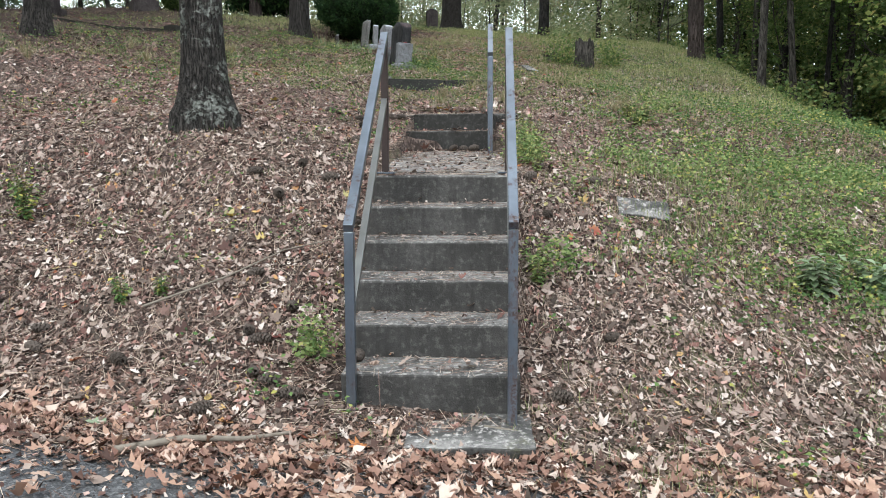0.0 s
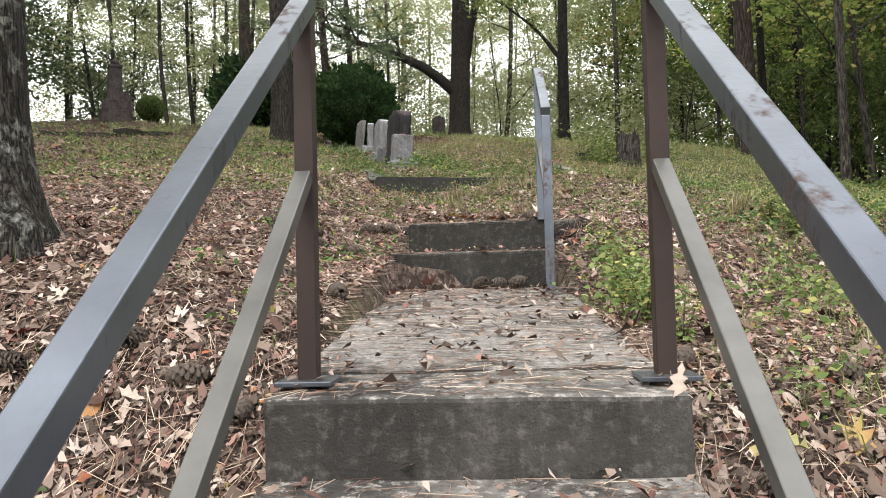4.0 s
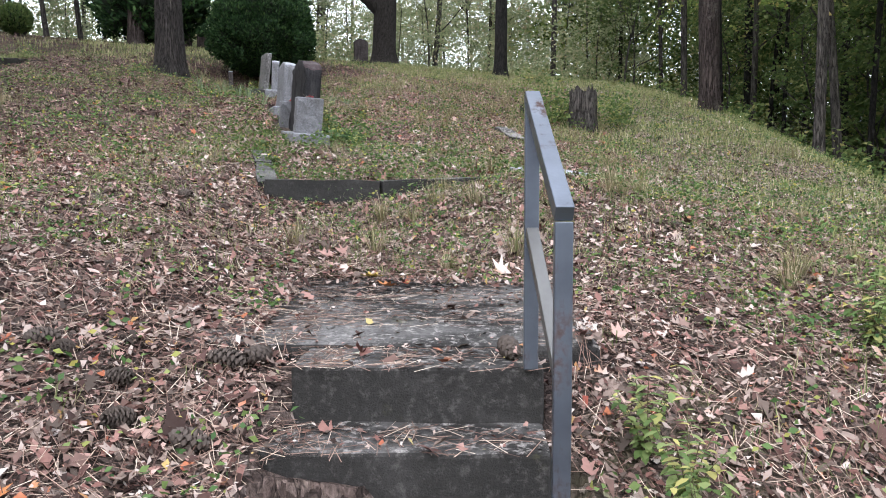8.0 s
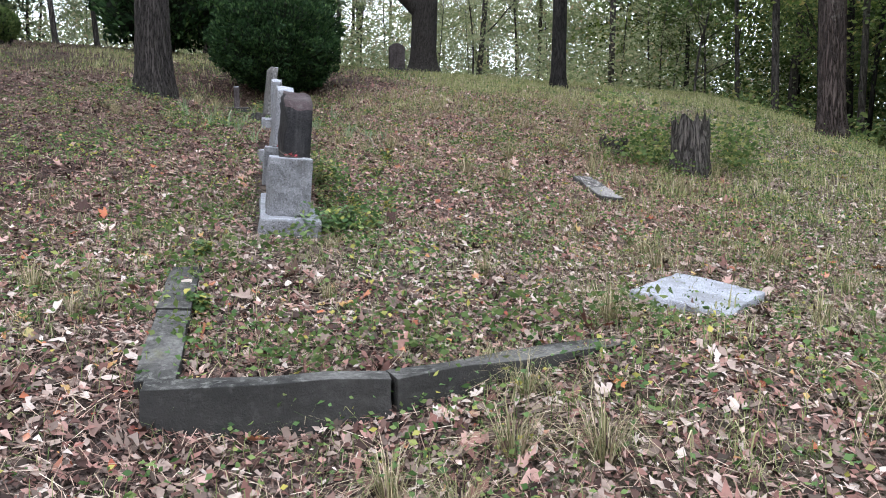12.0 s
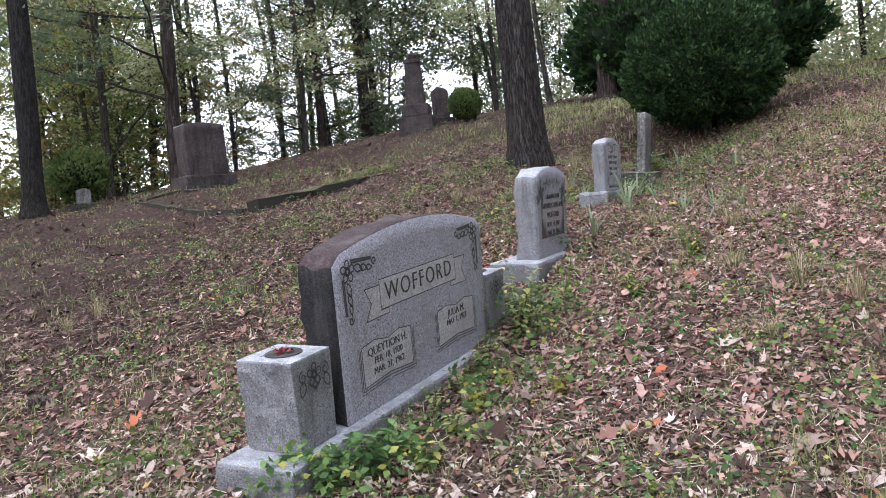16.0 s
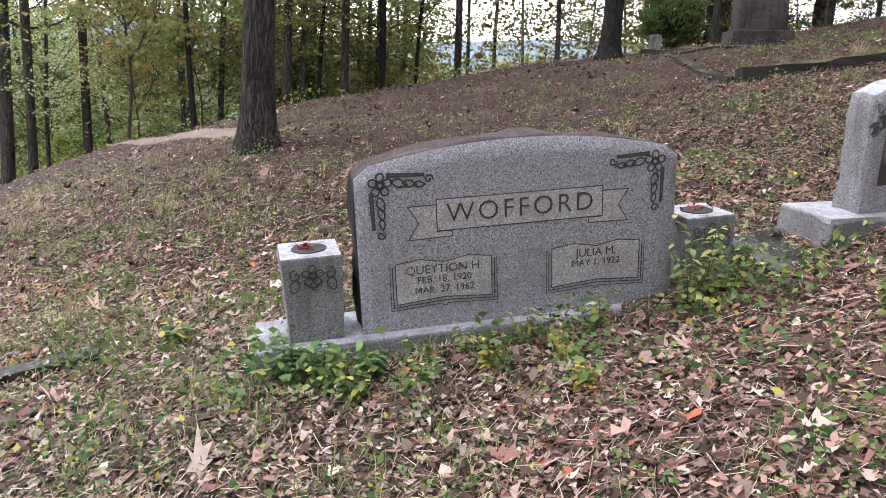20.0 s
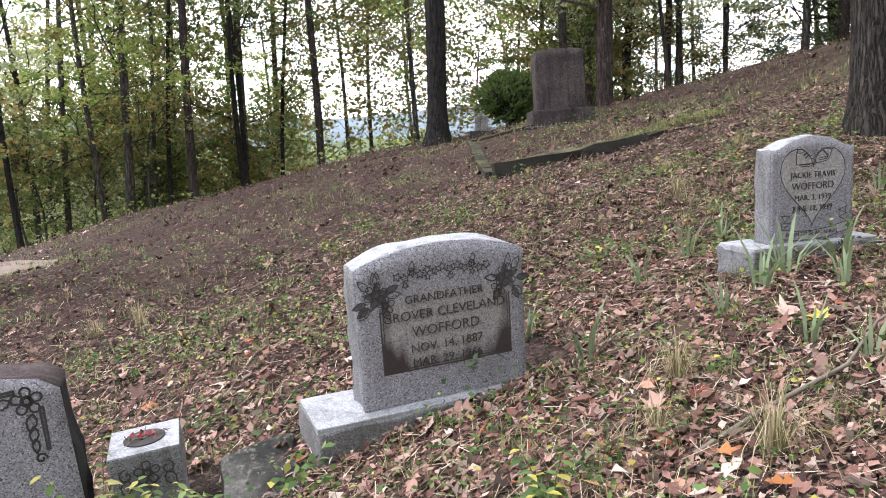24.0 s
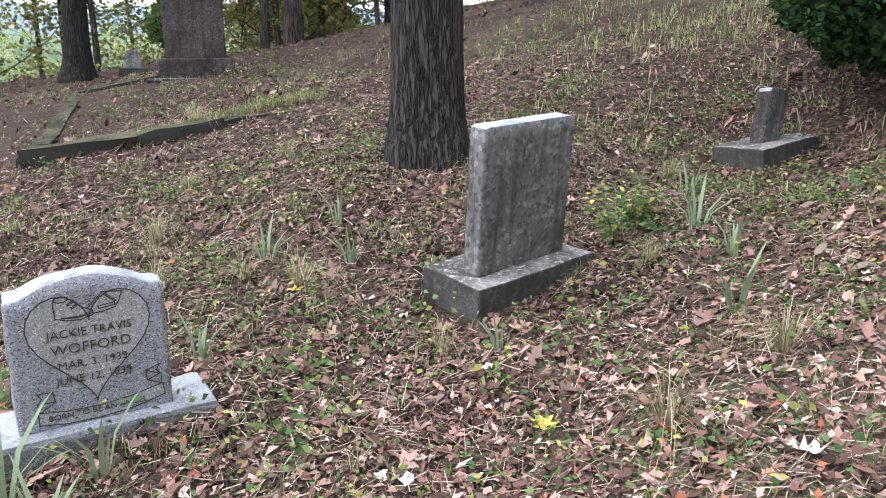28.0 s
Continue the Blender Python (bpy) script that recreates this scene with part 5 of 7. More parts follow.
plant_wood(58, (5.5, 25, 8, 44), (0, 1, 1, 3, 3, 4), 101, edge_r)
plant_wood(16, (5.5, 20, 10, 44), (6, 7, 6), 102, lambda x, y: edge_r(x - 0.8, y), sep=1.0)
# behind the crest
plant_wood(34, (-22, 9, 39, 56), (10, 11, 10, 11, 2), 103, lambda x, y: True)
plant_wood(16, (-14, 7, 39, 46), (10, 11), 104, lambda x, y: True, 0.3, 0.5)
# left: open woods on the far slope, sky between the trunks
edge_l = lambda x, y: x < -17 - max(0, y - 14) * 0.25 + max(0, 12 - y) * 0.75
plant_wood(19, (-46, -8, 1, 30), (2, 4, 5, 5, 4), 105, edge_l, sep=2.6)
plant_wood(16, (-42, -20, 20, 44), (2, 4, 2, 5), 113, edge_l, sep=2.6)
plant_wood(12, (-42, -17, -18, 3), (0, 1, 4, 2, 3), 112, lambda x, y: y < -3 or x < -24, sep=1.6)
plant_wood(10, (-30, -9, -2, 14), (3, 4, 2), 106, lambda x, y: edge_l(x, y) and y > 6.3 or (y < -3), sep=1.3)
plant_wood(10, (-30, -10, 2, 34), (6, 8), 107, lambda x, y: edge_l(x + 0.5, y) and not (-2 < y < 6), sep=1.1)
plant_wood(14, (-24, 9, 37, 45), (10, 11, 8), 109, lambda x, y: True, 0.3, 0.5, sep=0.9)
plant_wood(10, (-27, -14.5, 19.5, 34), (20, 21, 10), 114, lambda x, y: y > 19.5 - (x + 14) * 0.2, sep=2.4)
plant_wood(7, (-24, -15, 29, 41), (10, 11), 122, lambda x, y: True, 0.9, 1.3, sep=2.0)
plant_wood(14, (-38, -15, 9, 24), (3, 5, 2, 11, 4), 123, lambda x, y: True, 0.8, 1.1, sep=2.0)
plant_wood(6, (-30, -18, 18.5, 27), (10, 11, 2, 32), 124, lambda x, y: True, 0.8, 1.15, sep=1.8)
plant_wood(4, (-12, -6.5, 30, 36), (20, 21), 115, lambda x, y: True, sep=2.0)
plant_wood(8, (-32, -16, 2, 11), (0, 4, 2, 10, 11), 116, edge_l, sep=1.6)
plant_wood(10, (-32, -15, -9, 3), (10, 11, 0, 4), 117, lambda x, y: x < -17 + y * 0.5 or y < -4, sep=1.4)
plant_wood(16, (9, 24, 18, 44), (0, 4, 10, 1, 3), 118, lambda x, y: edge_r(x - 3, y), sep=1.4)
plant_wood(26, (9, 26, 17, 46), (30, 31, 30, 32), 119, lambda x, y: edge_r(x - 2.5, y), 0.9, 1.3, sep=2.0)
plant_wood(6, (-30, -18, 20, 33), (10, 11, 2), 120, lambda x, y: True, 0.9, 1.2, sep=2.4)
plant_wood(5, (-31, -19, 0, 10), (10, 11, 30), 121, edge_l, 0.9, 1.2, sep=2.4)
plant_wood(18, (5.5, 22, 9, 44), (6, 7, 6, 8), 110, lambda x, y: edge_r(x - 0.5, y), 0.9, 1.8, sep=0.9)
plant_wood(16, (-34, -10, 1, 30), (6, 8), 111, lambda x, y: edge_l(x, y) and not (-2 < y < 6), 0.9, 1.9, sep=1.0)
# unseen trees added across the road, behind the walker, for their bounced light
plant_wood(8, (-14, 16, -16, -6), (0, 2, 4), 108, lambda x, y: True, sep=2.5)

# undergrowth along the edges of the woods
def undergrowth(n, region, keep, seed, mat, height, size, label):
    rng = np.random.default_rng(seed)
    x0, x1, y0, y1 = region
    C = np.c_[rng.uniform(x0, x1, n), rng.uniform(y0, y1, n)]
    C = C[[bool(keep(x, y)) for x, y in C]]
    tall = height * rng.uniform(0.35, 1.0, len(C)) * (0.55 + 0.45 * np.sin(C[:, 0] * 1.3 + seed) * np.sin(C[:, 1] * 1.1))
    per = 26
    p = np.repeat(np.c_[C, terrain(C[:, 0], C[:, 1])], per, 0)
    p = p + np.c_[rng.normal(0, 0.35, (len(p), 2)), rng.uniform(0, 1, len(p)) ** 0.8 * np.repeat(tall, per)]
    v, f = sprigs(p, size, rng, (1, 1, 0.4), 0.6, 0.15)
    tagged(new("undergrowth", mesh_arrays("undergrowth", v, f, mat)), label, "undergrowth", kind="stuff")


undergrowth(2200, (-26, 10, 38, 46), lambda x, y: True, 301, M_LEAF_PALE, 5.5, 0.13, "light green brush beyond the crest of the hill")
undergrowth(1300, (5.5, 22, 9, 44), lambda x, y: edge_r(x - 0.4, y), 302, M_LEAF_GREEN, 1.3, 0.11, "green brush under the trees")
undergrowth(1500, (10, 28, 9, 46), lambda x, y: edge_r(x - 4.5, y), 303, M_LEAF_GREEN, 9.0, 0.15, "deep green brush under the trees")
undergrowth(600, (-30, -9, 0, 34), lambda x, y: edge_l(x, y) and not (-2 < y < 6), 304, M_LEAF_LIT, 1.5, 0.11, "yellow-green brush on the far slope")
undergrowth(1500, (-40, -12, -16, 6), lambda x, y: y < -4 or x < -19 + y * 0.4, 305, M_LEAF_LIT, 5.0, 0.14, "green brush beyond the track")

# the deep of the woods: foliage in masses, with gaps where the sky comes through
def billows(P, s, seed):
    """Rounded masses between -1 and 1 in space."""
    x, y, z = (P[:, k] * s + seed * (k + 1.7) for k in range(3))
    v = np.sin(x + 1.3 * np.sin(z * 0.9 + y * 0.4)) + np.sin(y * 1.1 + 1.1 * np.sin(x * 0.8 - z)) + np.sin(z * 1.3 + 1.2 * np.sin(y * 0.7 + x * 0.6))
    w = np.sin(x * 3.1 + 2 * np.sin(z * 2.3)) * np.sin(z * 3.3 + 1.7 * np.sin(y * 2.1)) * np.sin(y * 2.7 + x)
    return v / 2.2 + 0.55 * w


def foliage_belt(n, a, b, depth, low, high, size, mat, gaps, seed, label):
    """Leaves along the line from a to b, up to some metres behind it, kept where the masses are."""
    rng = np.random.default_rng(seed)
    a, b = np.array(a, float), np.array(b, float)
    side = np.array((-(b - a)[1], (b - a)[0])) / np.linalg.norm(b - a)
    out = np.zeros((0, 3))
    while len(out) < n // 6:
        k = 60000
        Q = a + rng.uniform(size=(k, 1)) * (b - a) + side * depth * rng.uniform(size=(k, 1))
        P = np.c_[Q, terrain(Q[:, 0], Q[:, 1]) + low + (high - low) * rng.uniform(size=k)]
        out = np.vstack([out, P[billows(P, 0.85, seed) + 0.5 * billows(P, 2.3, seed + 5) + rng.normal(0, 0.07, k) > gaps]])
    # the leaves hang in sprays
    out = np.repeat(out[:n // 6], 6, 0) + rng.normal(size=(n // 6 * 6, 3)) * (0.2, 0.2, 0.11)
    v, f = sprigs(out, size, rng, (1, 1, 0.45), 0.62, 0.2)
    tagged(new("far_foliage", mesh_arrays("far_foliage", v, f, mat)), label, "woods", kind="stuff")


foliage_belt(85000, (14, 6), (10.5, 48), -5, -2, 13, 0.17, M_LEAF_DEEP, -0.75, 401, "dense dark green foliage deep in the woods")
foliage_belt(26000, (9.5, 8), (6.5, 46), -3.5, 2.5, 12, 0.13, M_LEAF_GREEN, 0.35, 402, "sprays of green leaves at the wood's edge")
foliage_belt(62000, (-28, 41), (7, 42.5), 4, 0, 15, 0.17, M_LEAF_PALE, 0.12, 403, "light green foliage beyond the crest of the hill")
foliage_belt(16000, (2.5, 43), (11, 42), 3, 0, 12, 0.16, M_LEAF_DEEP, 0.1, 405, "dark green foliage beyond the crest of the hill")
foliage_belt(30000, (-19, -14), (-27, 8), 4, -1.5, 10, 0.16, M_LEAF_GREEN, -0.1, 406, "green foliage beyond the track")
foliage_belt(24000, (-20, -14), (-28, 8), 4, -1.5, 9, 0.17, M_LEAF_DEEP, -0.1, 407, "deeper green foliage beyond the track")
foliage_belt(24000, (-23, -1), (-26, 10), 3, -2, 5, 0.16, M_LEAF_LIT, -0.1, 413, "light green brush on the far slope")
foliage_belt(58000, (-21, 8), (-28, 34), 3.5, 0, 13, 0.14, M_LEAF_TURN, 0.3, 408, "yellowing foliage on the far slope")
foliage_belt(38000, (-20, 29), (-19, 46), 4, 0, 13, 0.17, M_NEEDLE, 0.0, 409, "dull green pine foliage on the hill")

foliage_belt(30000, (13, 33), (4, 46), -4, -2, 13, 0.17, M_LEAF_DEEP, -0.6, 411, "dense dark green foliage where the wood closes the hill")
foliage_belt(9000, (-21, 13), (-24, 24), 3, 3, 11, 0.14, M_LEAF_TURN, 0.55, 410, "sprays of yellowing leaves against the sky")
foliage_belt(42000, (1, 45), (13, 39), 3, -1, 13, 0.19, M_LEAF_LIT, -0.55, 412, "light green foliage behind the crest of the hill")

# ---- shrubs ----
def fans(centres, out, size, rng):
    """Small flat sprays that point outwards and up, as on clipped evergreens."""
    n = len(centres)
    a = out / (np.linalg.norm(out, axis=1)[:, None] + 1e-9) * 0.8 + np.array((0, 0, 0.55)) + rng.normal(0, 0.45, (n, 3))
    a /= np.linalg.norm(a, axis=1)[:, None] + 1e-9
    b = np.cross(a, rng.normal(size=(n, 3)))
    b /= np.linalg.norm(b, axis=1)[:, None] + 1e-9
    s = (size * rng.uniform(0.5, 1.5, n))[:, None]
    v = np.stack([centres - a * s * 0.5, centres + b * s * 0.24, centres + a * s * 0.6, centres - b * s * 0.24], 1)
    return v.reshape(-1, 3), np.arange(4 * n).reshape(-1, 4)


def shrub(name, x, y, w, h, seed, label, leaves=26000, size=0.045, mat=None, lump=0.15, low=0.12):
    z = ground_z(x, y)
    rng = np.random.default_rng(seed)
    d = rng.normal(size=(leaves, 3))
    d /= np.linalg.norm(d, axis=1)[:, None]
    bump = np.array([noise.noise(Vector(q) * 2.6 + Vector((seed, 0, 0))) + 0.6 * noise.noise(Vector(q) * 6 + Vector((0, seed, 0))) for q in d])
    fine = np.array([noise.noise(Vector(q) * 11 + Vector((seed, seed, 0))) for q in d])
    rr = (1 + lump * bump + 0.09 * fine) * rng.uniform(0.86, 1.03, leaves) ** 0.6
    p = d * rr[:, None] * np.array((w / 2, w / 2, h / 2)) + np.array((0, 0, h / 2))
    p = p[p[:, 2] > -0.05]
    v, f = fans(p, d[:len(p)] if len(p) == leaves else p - np.array((0, 0, h / 2)), size * 1.5, rng)
    s_ = thing(name, pose(x, y, z + low), label, "shrub")
    part("foliage", mesh_arrays("foliage", v, f, mat or M_BOX), s_)
    # dark inner ball stands in for the shade inside the foliage
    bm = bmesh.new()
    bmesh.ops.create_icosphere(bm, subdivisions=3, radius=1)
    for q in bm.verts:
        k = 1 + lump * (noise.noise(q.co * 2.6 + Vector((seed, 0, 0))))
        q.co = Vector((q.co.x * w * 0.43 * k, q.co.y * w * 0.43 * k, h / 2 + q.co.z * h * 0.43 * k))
    part("shade_core", bm, s_, mat=M_SHRUBCORE)
    v, f = join([tube([(0, 0, -0.3 - low), (0.03, 0.02, 0.3)], [0.07, 0.05], 8), tube([(0.05, 0.1, -0.3 - low), (0.2, 0.2, 0.3)], [0.05, 0.03], 8)])
    part("stem", mesh_arrays("stem", v, f, M_BARK_WOOD), s_)


shrub("evergreen_shrub", -4.22, 24.35, 2.2, 1.85, 5, "big round clipped dark evergreen shrub", 42000, 0.038, None, 0.2)
shrub("evergreen_shrub", -10.7, 25.7, 0.75, 0.7, 6, "small round green shrub", 4000, 0.045, M_LEAF_DEEP, 0.1, 0.05)
shrub("evergreen_shrub", -9.4, 30.5, 3.2, 2.4, 7, "spreading dark cedar shrub", 9000, 0.1, M_BOX, 0.3)
shrub("evergreen_shrub", -6.2, 31.0, 2.6, 2.2, 8, "spreading dark cedar shrub", 8000, 0.1, M_BOX, 0.3)
shrub("evergreen_shrub", -15.9, 18.9, 1.1, 1.0, 9, "dark young cedar beside a black trunk", 5000, 0.06, M_LEAF_DEEP, 0.6)

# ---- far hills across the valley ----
# haze is put into the colour: the farther ridge is paler and bluer
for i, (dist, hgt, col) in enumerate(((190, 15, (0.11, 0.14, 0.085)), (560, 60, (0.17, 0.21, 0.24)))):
    n = 90
    vs, fs = [], []
    for k in range(n + 1):
        a = radians(60 + 240 * k / n)
        top = hgt * (0.75 + 0.25 * math.sin(k * 0.37 + i) * math.sin(k * 0.11 + 1)) + 1.5 * noise.noise(Vector((k * 0.9, i, 0)))
        for rr, z in ((dist, -25), (dist * 1.06, top * 0.6), (dist * 1.15, top), (dist * 1.5, -25)):
            vs.append((rr * math.cos(a), rr * math.sin(a), z))
    for k in range(n):
        for j in range(3):
            fs.append((k * 4 + j, (k + 1) * 4 + j, (k + 1) * 4 + j + 1, k * 4 + j + 1))
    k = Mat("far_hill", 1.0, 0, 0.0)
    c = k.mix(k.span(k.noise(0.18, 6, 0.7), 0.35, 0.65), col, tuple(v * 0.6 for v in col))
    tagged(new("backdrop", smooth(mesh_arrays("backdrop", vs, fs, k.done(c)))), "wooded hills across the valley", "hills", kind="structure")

# ---- leaf-strewn track on the slope ----
tp = [(-22.0, -2.0), (-19.4, 1.0), (-16.6, 3.8), (-13.6, 6.6), (-11.4, 9.0), (-9.7, 11.0), (-8.9, 12.4)]
vs, fs = [], []
for i in range(61):
    q = i / 60 * (len(tp) - 1)
    j = min(int(q), len(tp) - 2)
    x, y = (tp[j][c] + (tp[j + 1][c] - tp[j][c]) * (q - j) for c in (0, 1))
    for dx in (-0.95, -0.85, -0.3, 0.3, 0.8, 0.9):
        vs.append((x + dx * 0.85, y + dx * 0.4, float(terrain(x + dx * 0.85, y + dx * 0.4)) + (0.03 if abs(dx) < 0.85 else -0.06)))
for i in range(60):
    for j in range(5):
        fs.append((i * 6 + j, i * 6 + 6 + j, i * 6 + 7 + j, i * 6 + j + 1))
tagged(new("track", smooth(mesh_arrays("track", vs, fs, plain("packed_track", (0.2, 0.16, 0.14), 0.95, 0, 0.1, 0.4, 3)))), "leaf-strewn dirt track along the wood's edge", "track", kind="structure")


# ---- loose cover of the ground ----
def path_distance(P):
    best = np.full(len(P), 1e9)
    for (ax, ay), (bx, by) in zip(PATHLINE[:-1], PATHLINE[1:]):
        d = np.array((bx - ax, by - ay))
        t = np.clip(((P - (ax, ay)) @ d) / (d @ d), 0, 1)
        best = np.minimum(best, np.linalg.norm(P - (np.array((ax, ay)) + t[:, None] * d), axis=1))
    return best


def surface_z(P):
    """Height of whatever lies uppermost: ground or the concrete steps."""
    z = terrain(P[:, 0], P[:, 1])
    for i, (x, y) in enumerate(P):
        if -0.5 < x < 1.8 and 4.7 < y < 11.75:
            p, q = up(x, y)
            sk = max(0.0, q - 7.26) * -0.02
            if inside(p, q, 0.268 + sk, 1.235 + sk, 5.814, 9.85) > 0:
                z[i] = stair_top(q)
            elif inside(x, y, 0.12, 1.0, 9.84, 10.7) > 0:
                z[i] = stair_top(y)
            elif inside(x, y, -0.36 - (y - 10.46) * 0.1, 1.22, 10.46, 11.7) > 0:
                z[i] = max(z[i], 1.842 + (y - 10.46) * 0.1)
    return z


def on_steps(P):
    x, y = P[:, 0], P[:, 1]
    p, q = up(x, y)
    return (p > 0.2) & (p < 1.25) & (q > 5.75) & (q < 9.9) | (x > 0.05) & (x < 1.05) & (y > 9.8) & (y < 10.5) | (x > -0.1) & (x < 1.15) & (y > 10.46) & (y < 11.42)


def blocked(P):
    """Places taken by stones and trunks."""
    out = np.zeros(len(P), bool)
    for m, w, lo, hi in ((WM, (-0.42, 1.74), -0.07, 0.33), (GM, (-0.2, 0.86), -0.06, 0.27), (JM, (-0.17, 0.6), -0.06, 0.25), (SM, (-0.17, 0.68), -0.13, 0.26), (S5, (-0.13, 0.4), -0.12, 0.22)):
        inv = np.array(m.inverted())
        q = np.c_[P, np.full(len(P), m.translation.z), np.ones(len(P))] @ inv.T
        out |= (q[:, 0] > w[0]) & (q[:, 0] < w[1]) & (q[:, 1] > lo) & (q[:, 1] < hi)
    for x, y, r in ((-1.47, 8.72, 0.3), (-4.86, 20.98, 0.32), (2.15, 18.98, 0.22)):
        out |= (P[:, 0] - x) ** 2 + (P[:, 1] - y) ** 2 < r * r
    return out


def scatter(n, region, seed, weight):
    """n places in a rectangle, kept with the chance that weight gives."""
    rng = np.random.default_rng(seed)
    out = np.zeros((0, 2))
    x0, x1, y0, y1 = region
    while len(out) < n:
        P = np.c_[rng.uniform(x0, x1, 40000), rng.uniform(y0, y1, 40000)]
        P = P[rng.uniform(size=len(P)) < weight(P)]
        out = np.vstack([out, P[~blocked(P)]])
    return out[:n], rng


def patchy(P, s, seed, sharp=3.0):
    """Smooth patches between 0 and 1."""
    x, y = P[:, 0] * s + seed, P[:, 1] * s - seed * 0.7
    v = np.sin(x * 1.3 + 0.7 * np.sin(y * 1.9)) + np.sin(y * 1.1 + 1.3 * np.sin(x * 0.8 + 2)) + 0.5 * np.sin(x * 3.1 + y * 2.3)
    return 1 / (1 + np.exp(-sharp * v / 1.5))


OVATE = np.array([(-0.5, 0, 0), (-0.2, 0.24, 0.05), (0.18, 0.22, 0.06), (0.5, 0, 0.02), (0.18, -0.22, 0.06), (-0.2, -0.24, 0.05)])
OAK = np.array([(-0.5, 0, 0), (-0.36, 0.12, 0.03), (-0.26, 0.09, 0.02), (-0.1, 0.27, 0.08), (0.02, 0.11, 0.03), (0.2, 0.28, 0.08), (0.27, 0.1, 0.03), (0.5, 0.0, 0.05),
                (0.27, -0.1, 0.03), (0.2, -0.28, 0.08), (0.02, -0.11, 0.03), (-0.1, -0.27, 0.08), (-0.26, -0.09, 0.02), (-0.36, -0.12, 0.03)])
MAPLE = np.array([(-0.5, 0.0, 0.0), (-0.22, 0.1, 0.03), (-0.2, 0.38, 0.1), (0.02, 0.2, 0.04), (0.2, 0.42, 0.12), (0.22, 0.13, 0.03), (0.5, 0, 0.1),
                  (0.22, -0.13, 0.03), (0.2, -0.42, 0.12), (0.02, -0.2, 0.04), (-0.2, -0.38, 0.1), (-0.22, -0.1, 0.03)])


def lay_leaves(P, rng, shape, size, lift, tilt=0.5, curl=1.2, ragged=0.03):
    """Leaves of one outline laid over the ground at the places P."""
    n, k = len(P), len(shape)
    s = size * np.exp(rng.uniform(-0.75, 0.4, n))
    a = rng.uniform(0, 2 * np.pi, n)
    e = 0.05
    gxs = (terrain(P[:, 0] + e, P[:, 1]) - terrain(P[:, 0] - e, P[:, 1])) / (2 * e)
    gys = (terrain(P[:, 0], P[:, 1] + e) - terrain(P[:, 0], P[:, 1] - e)) / (2 * e)
    gxs, gys = np.where(on_steps(P), 0, gxs), np.where(on_steps(P), 0, gys)
    tx, ty = gxs + rng.normal(0, tilt, n), gys + rng.normal(0, tilt, n)
    c, w = rng.uniform(-0.4, curl, n), rng.uniform(0.65, 1.15, n)
    L = (shape[None] + rng.normal(0, ragged, (n, k, 3)) * (1, 1, 0.4)) * s[:, None, None]
    lx = L[:, :, 0] * np.cos(a)[:, None] - L[:, :, 1] * (w * np.sin(a))[:, None]
    ly = L[:, :, 0] * np.sin(a)[:, None] + L[:, :, 1] * (w * np.cos(a))[:, None]
    lz = L[:, :, 2] * (c * 2.8)[:, None] + (L[:, :, 0] ** 2 / s[:, None]) * c[:, None] * 0.7
    z0 = surface_z(P) + lift + rng.uniform(0, 0.022, n)
    V = np.stack([P[:, 0:1] + lx, P[:, 1:2] + ly, z0[:, None] + lz + lx * tx[:, None] + ly * ty[:, None]], 2)
    return V.reshape(-1, 3), np.arange(n * k).reshape(n, k)


def near_weight(P, full, far, keep=0.05):
    d = path_distance(P)
    return np.clip(1 - (d - full) / (far - full), keep, 1)


def litter_weight(P):
    w = near_weight(P, 3.0, 9, 0.17) * np.where(on_steps(P), 0.1, 1)
    P = np.c_[eased(P[:, 0], P[:, 1])]
    w = w * np.where(P[:, 1] < 4.45, 0.10 + 0.5 * np.exp(-((4.5 - P[:, 1]) / 0.35)), 1)
    right_green = np.clip((P[:, 0] - 1.6) / 1.5, 0, 1) * np.clip((P[:, 1] - 6.5) / 1.5, 0, 1) * np.clip((14 - P[:, 1]) / 3, 0, 1)
    w = w * (1 - 0.35 * right_green * patchy(P, 0.9, 3))
    return w


def fine_weight(P):
    return litter_weight(P) * near_weight(P, 2.8, 6.5, 0.02)


def reddish(P):
    """Under the far oaks the leaves are redder."""
    k = np.maximum(np.clip((-P[:, 0] - 0.6) / 2.2, 0, 1) * np.clip((P[:, 1] - 9) / 3, 0.25, 1), np.clip((P[:, 1] - 14.2) / 3, 0, 0.85) * (P[:, 0] < 2.5))
    k = np.maximum(k, np.where(P[:, 1] < 8.6, 0.14, np.where(P[:, 1] < 14.2, 0.42, 0)))
    return np.modf(np.sin(P[:, 0] * 127.1 + P[:, 1] * 311.7) * 43758.5)[0] % 1 < k


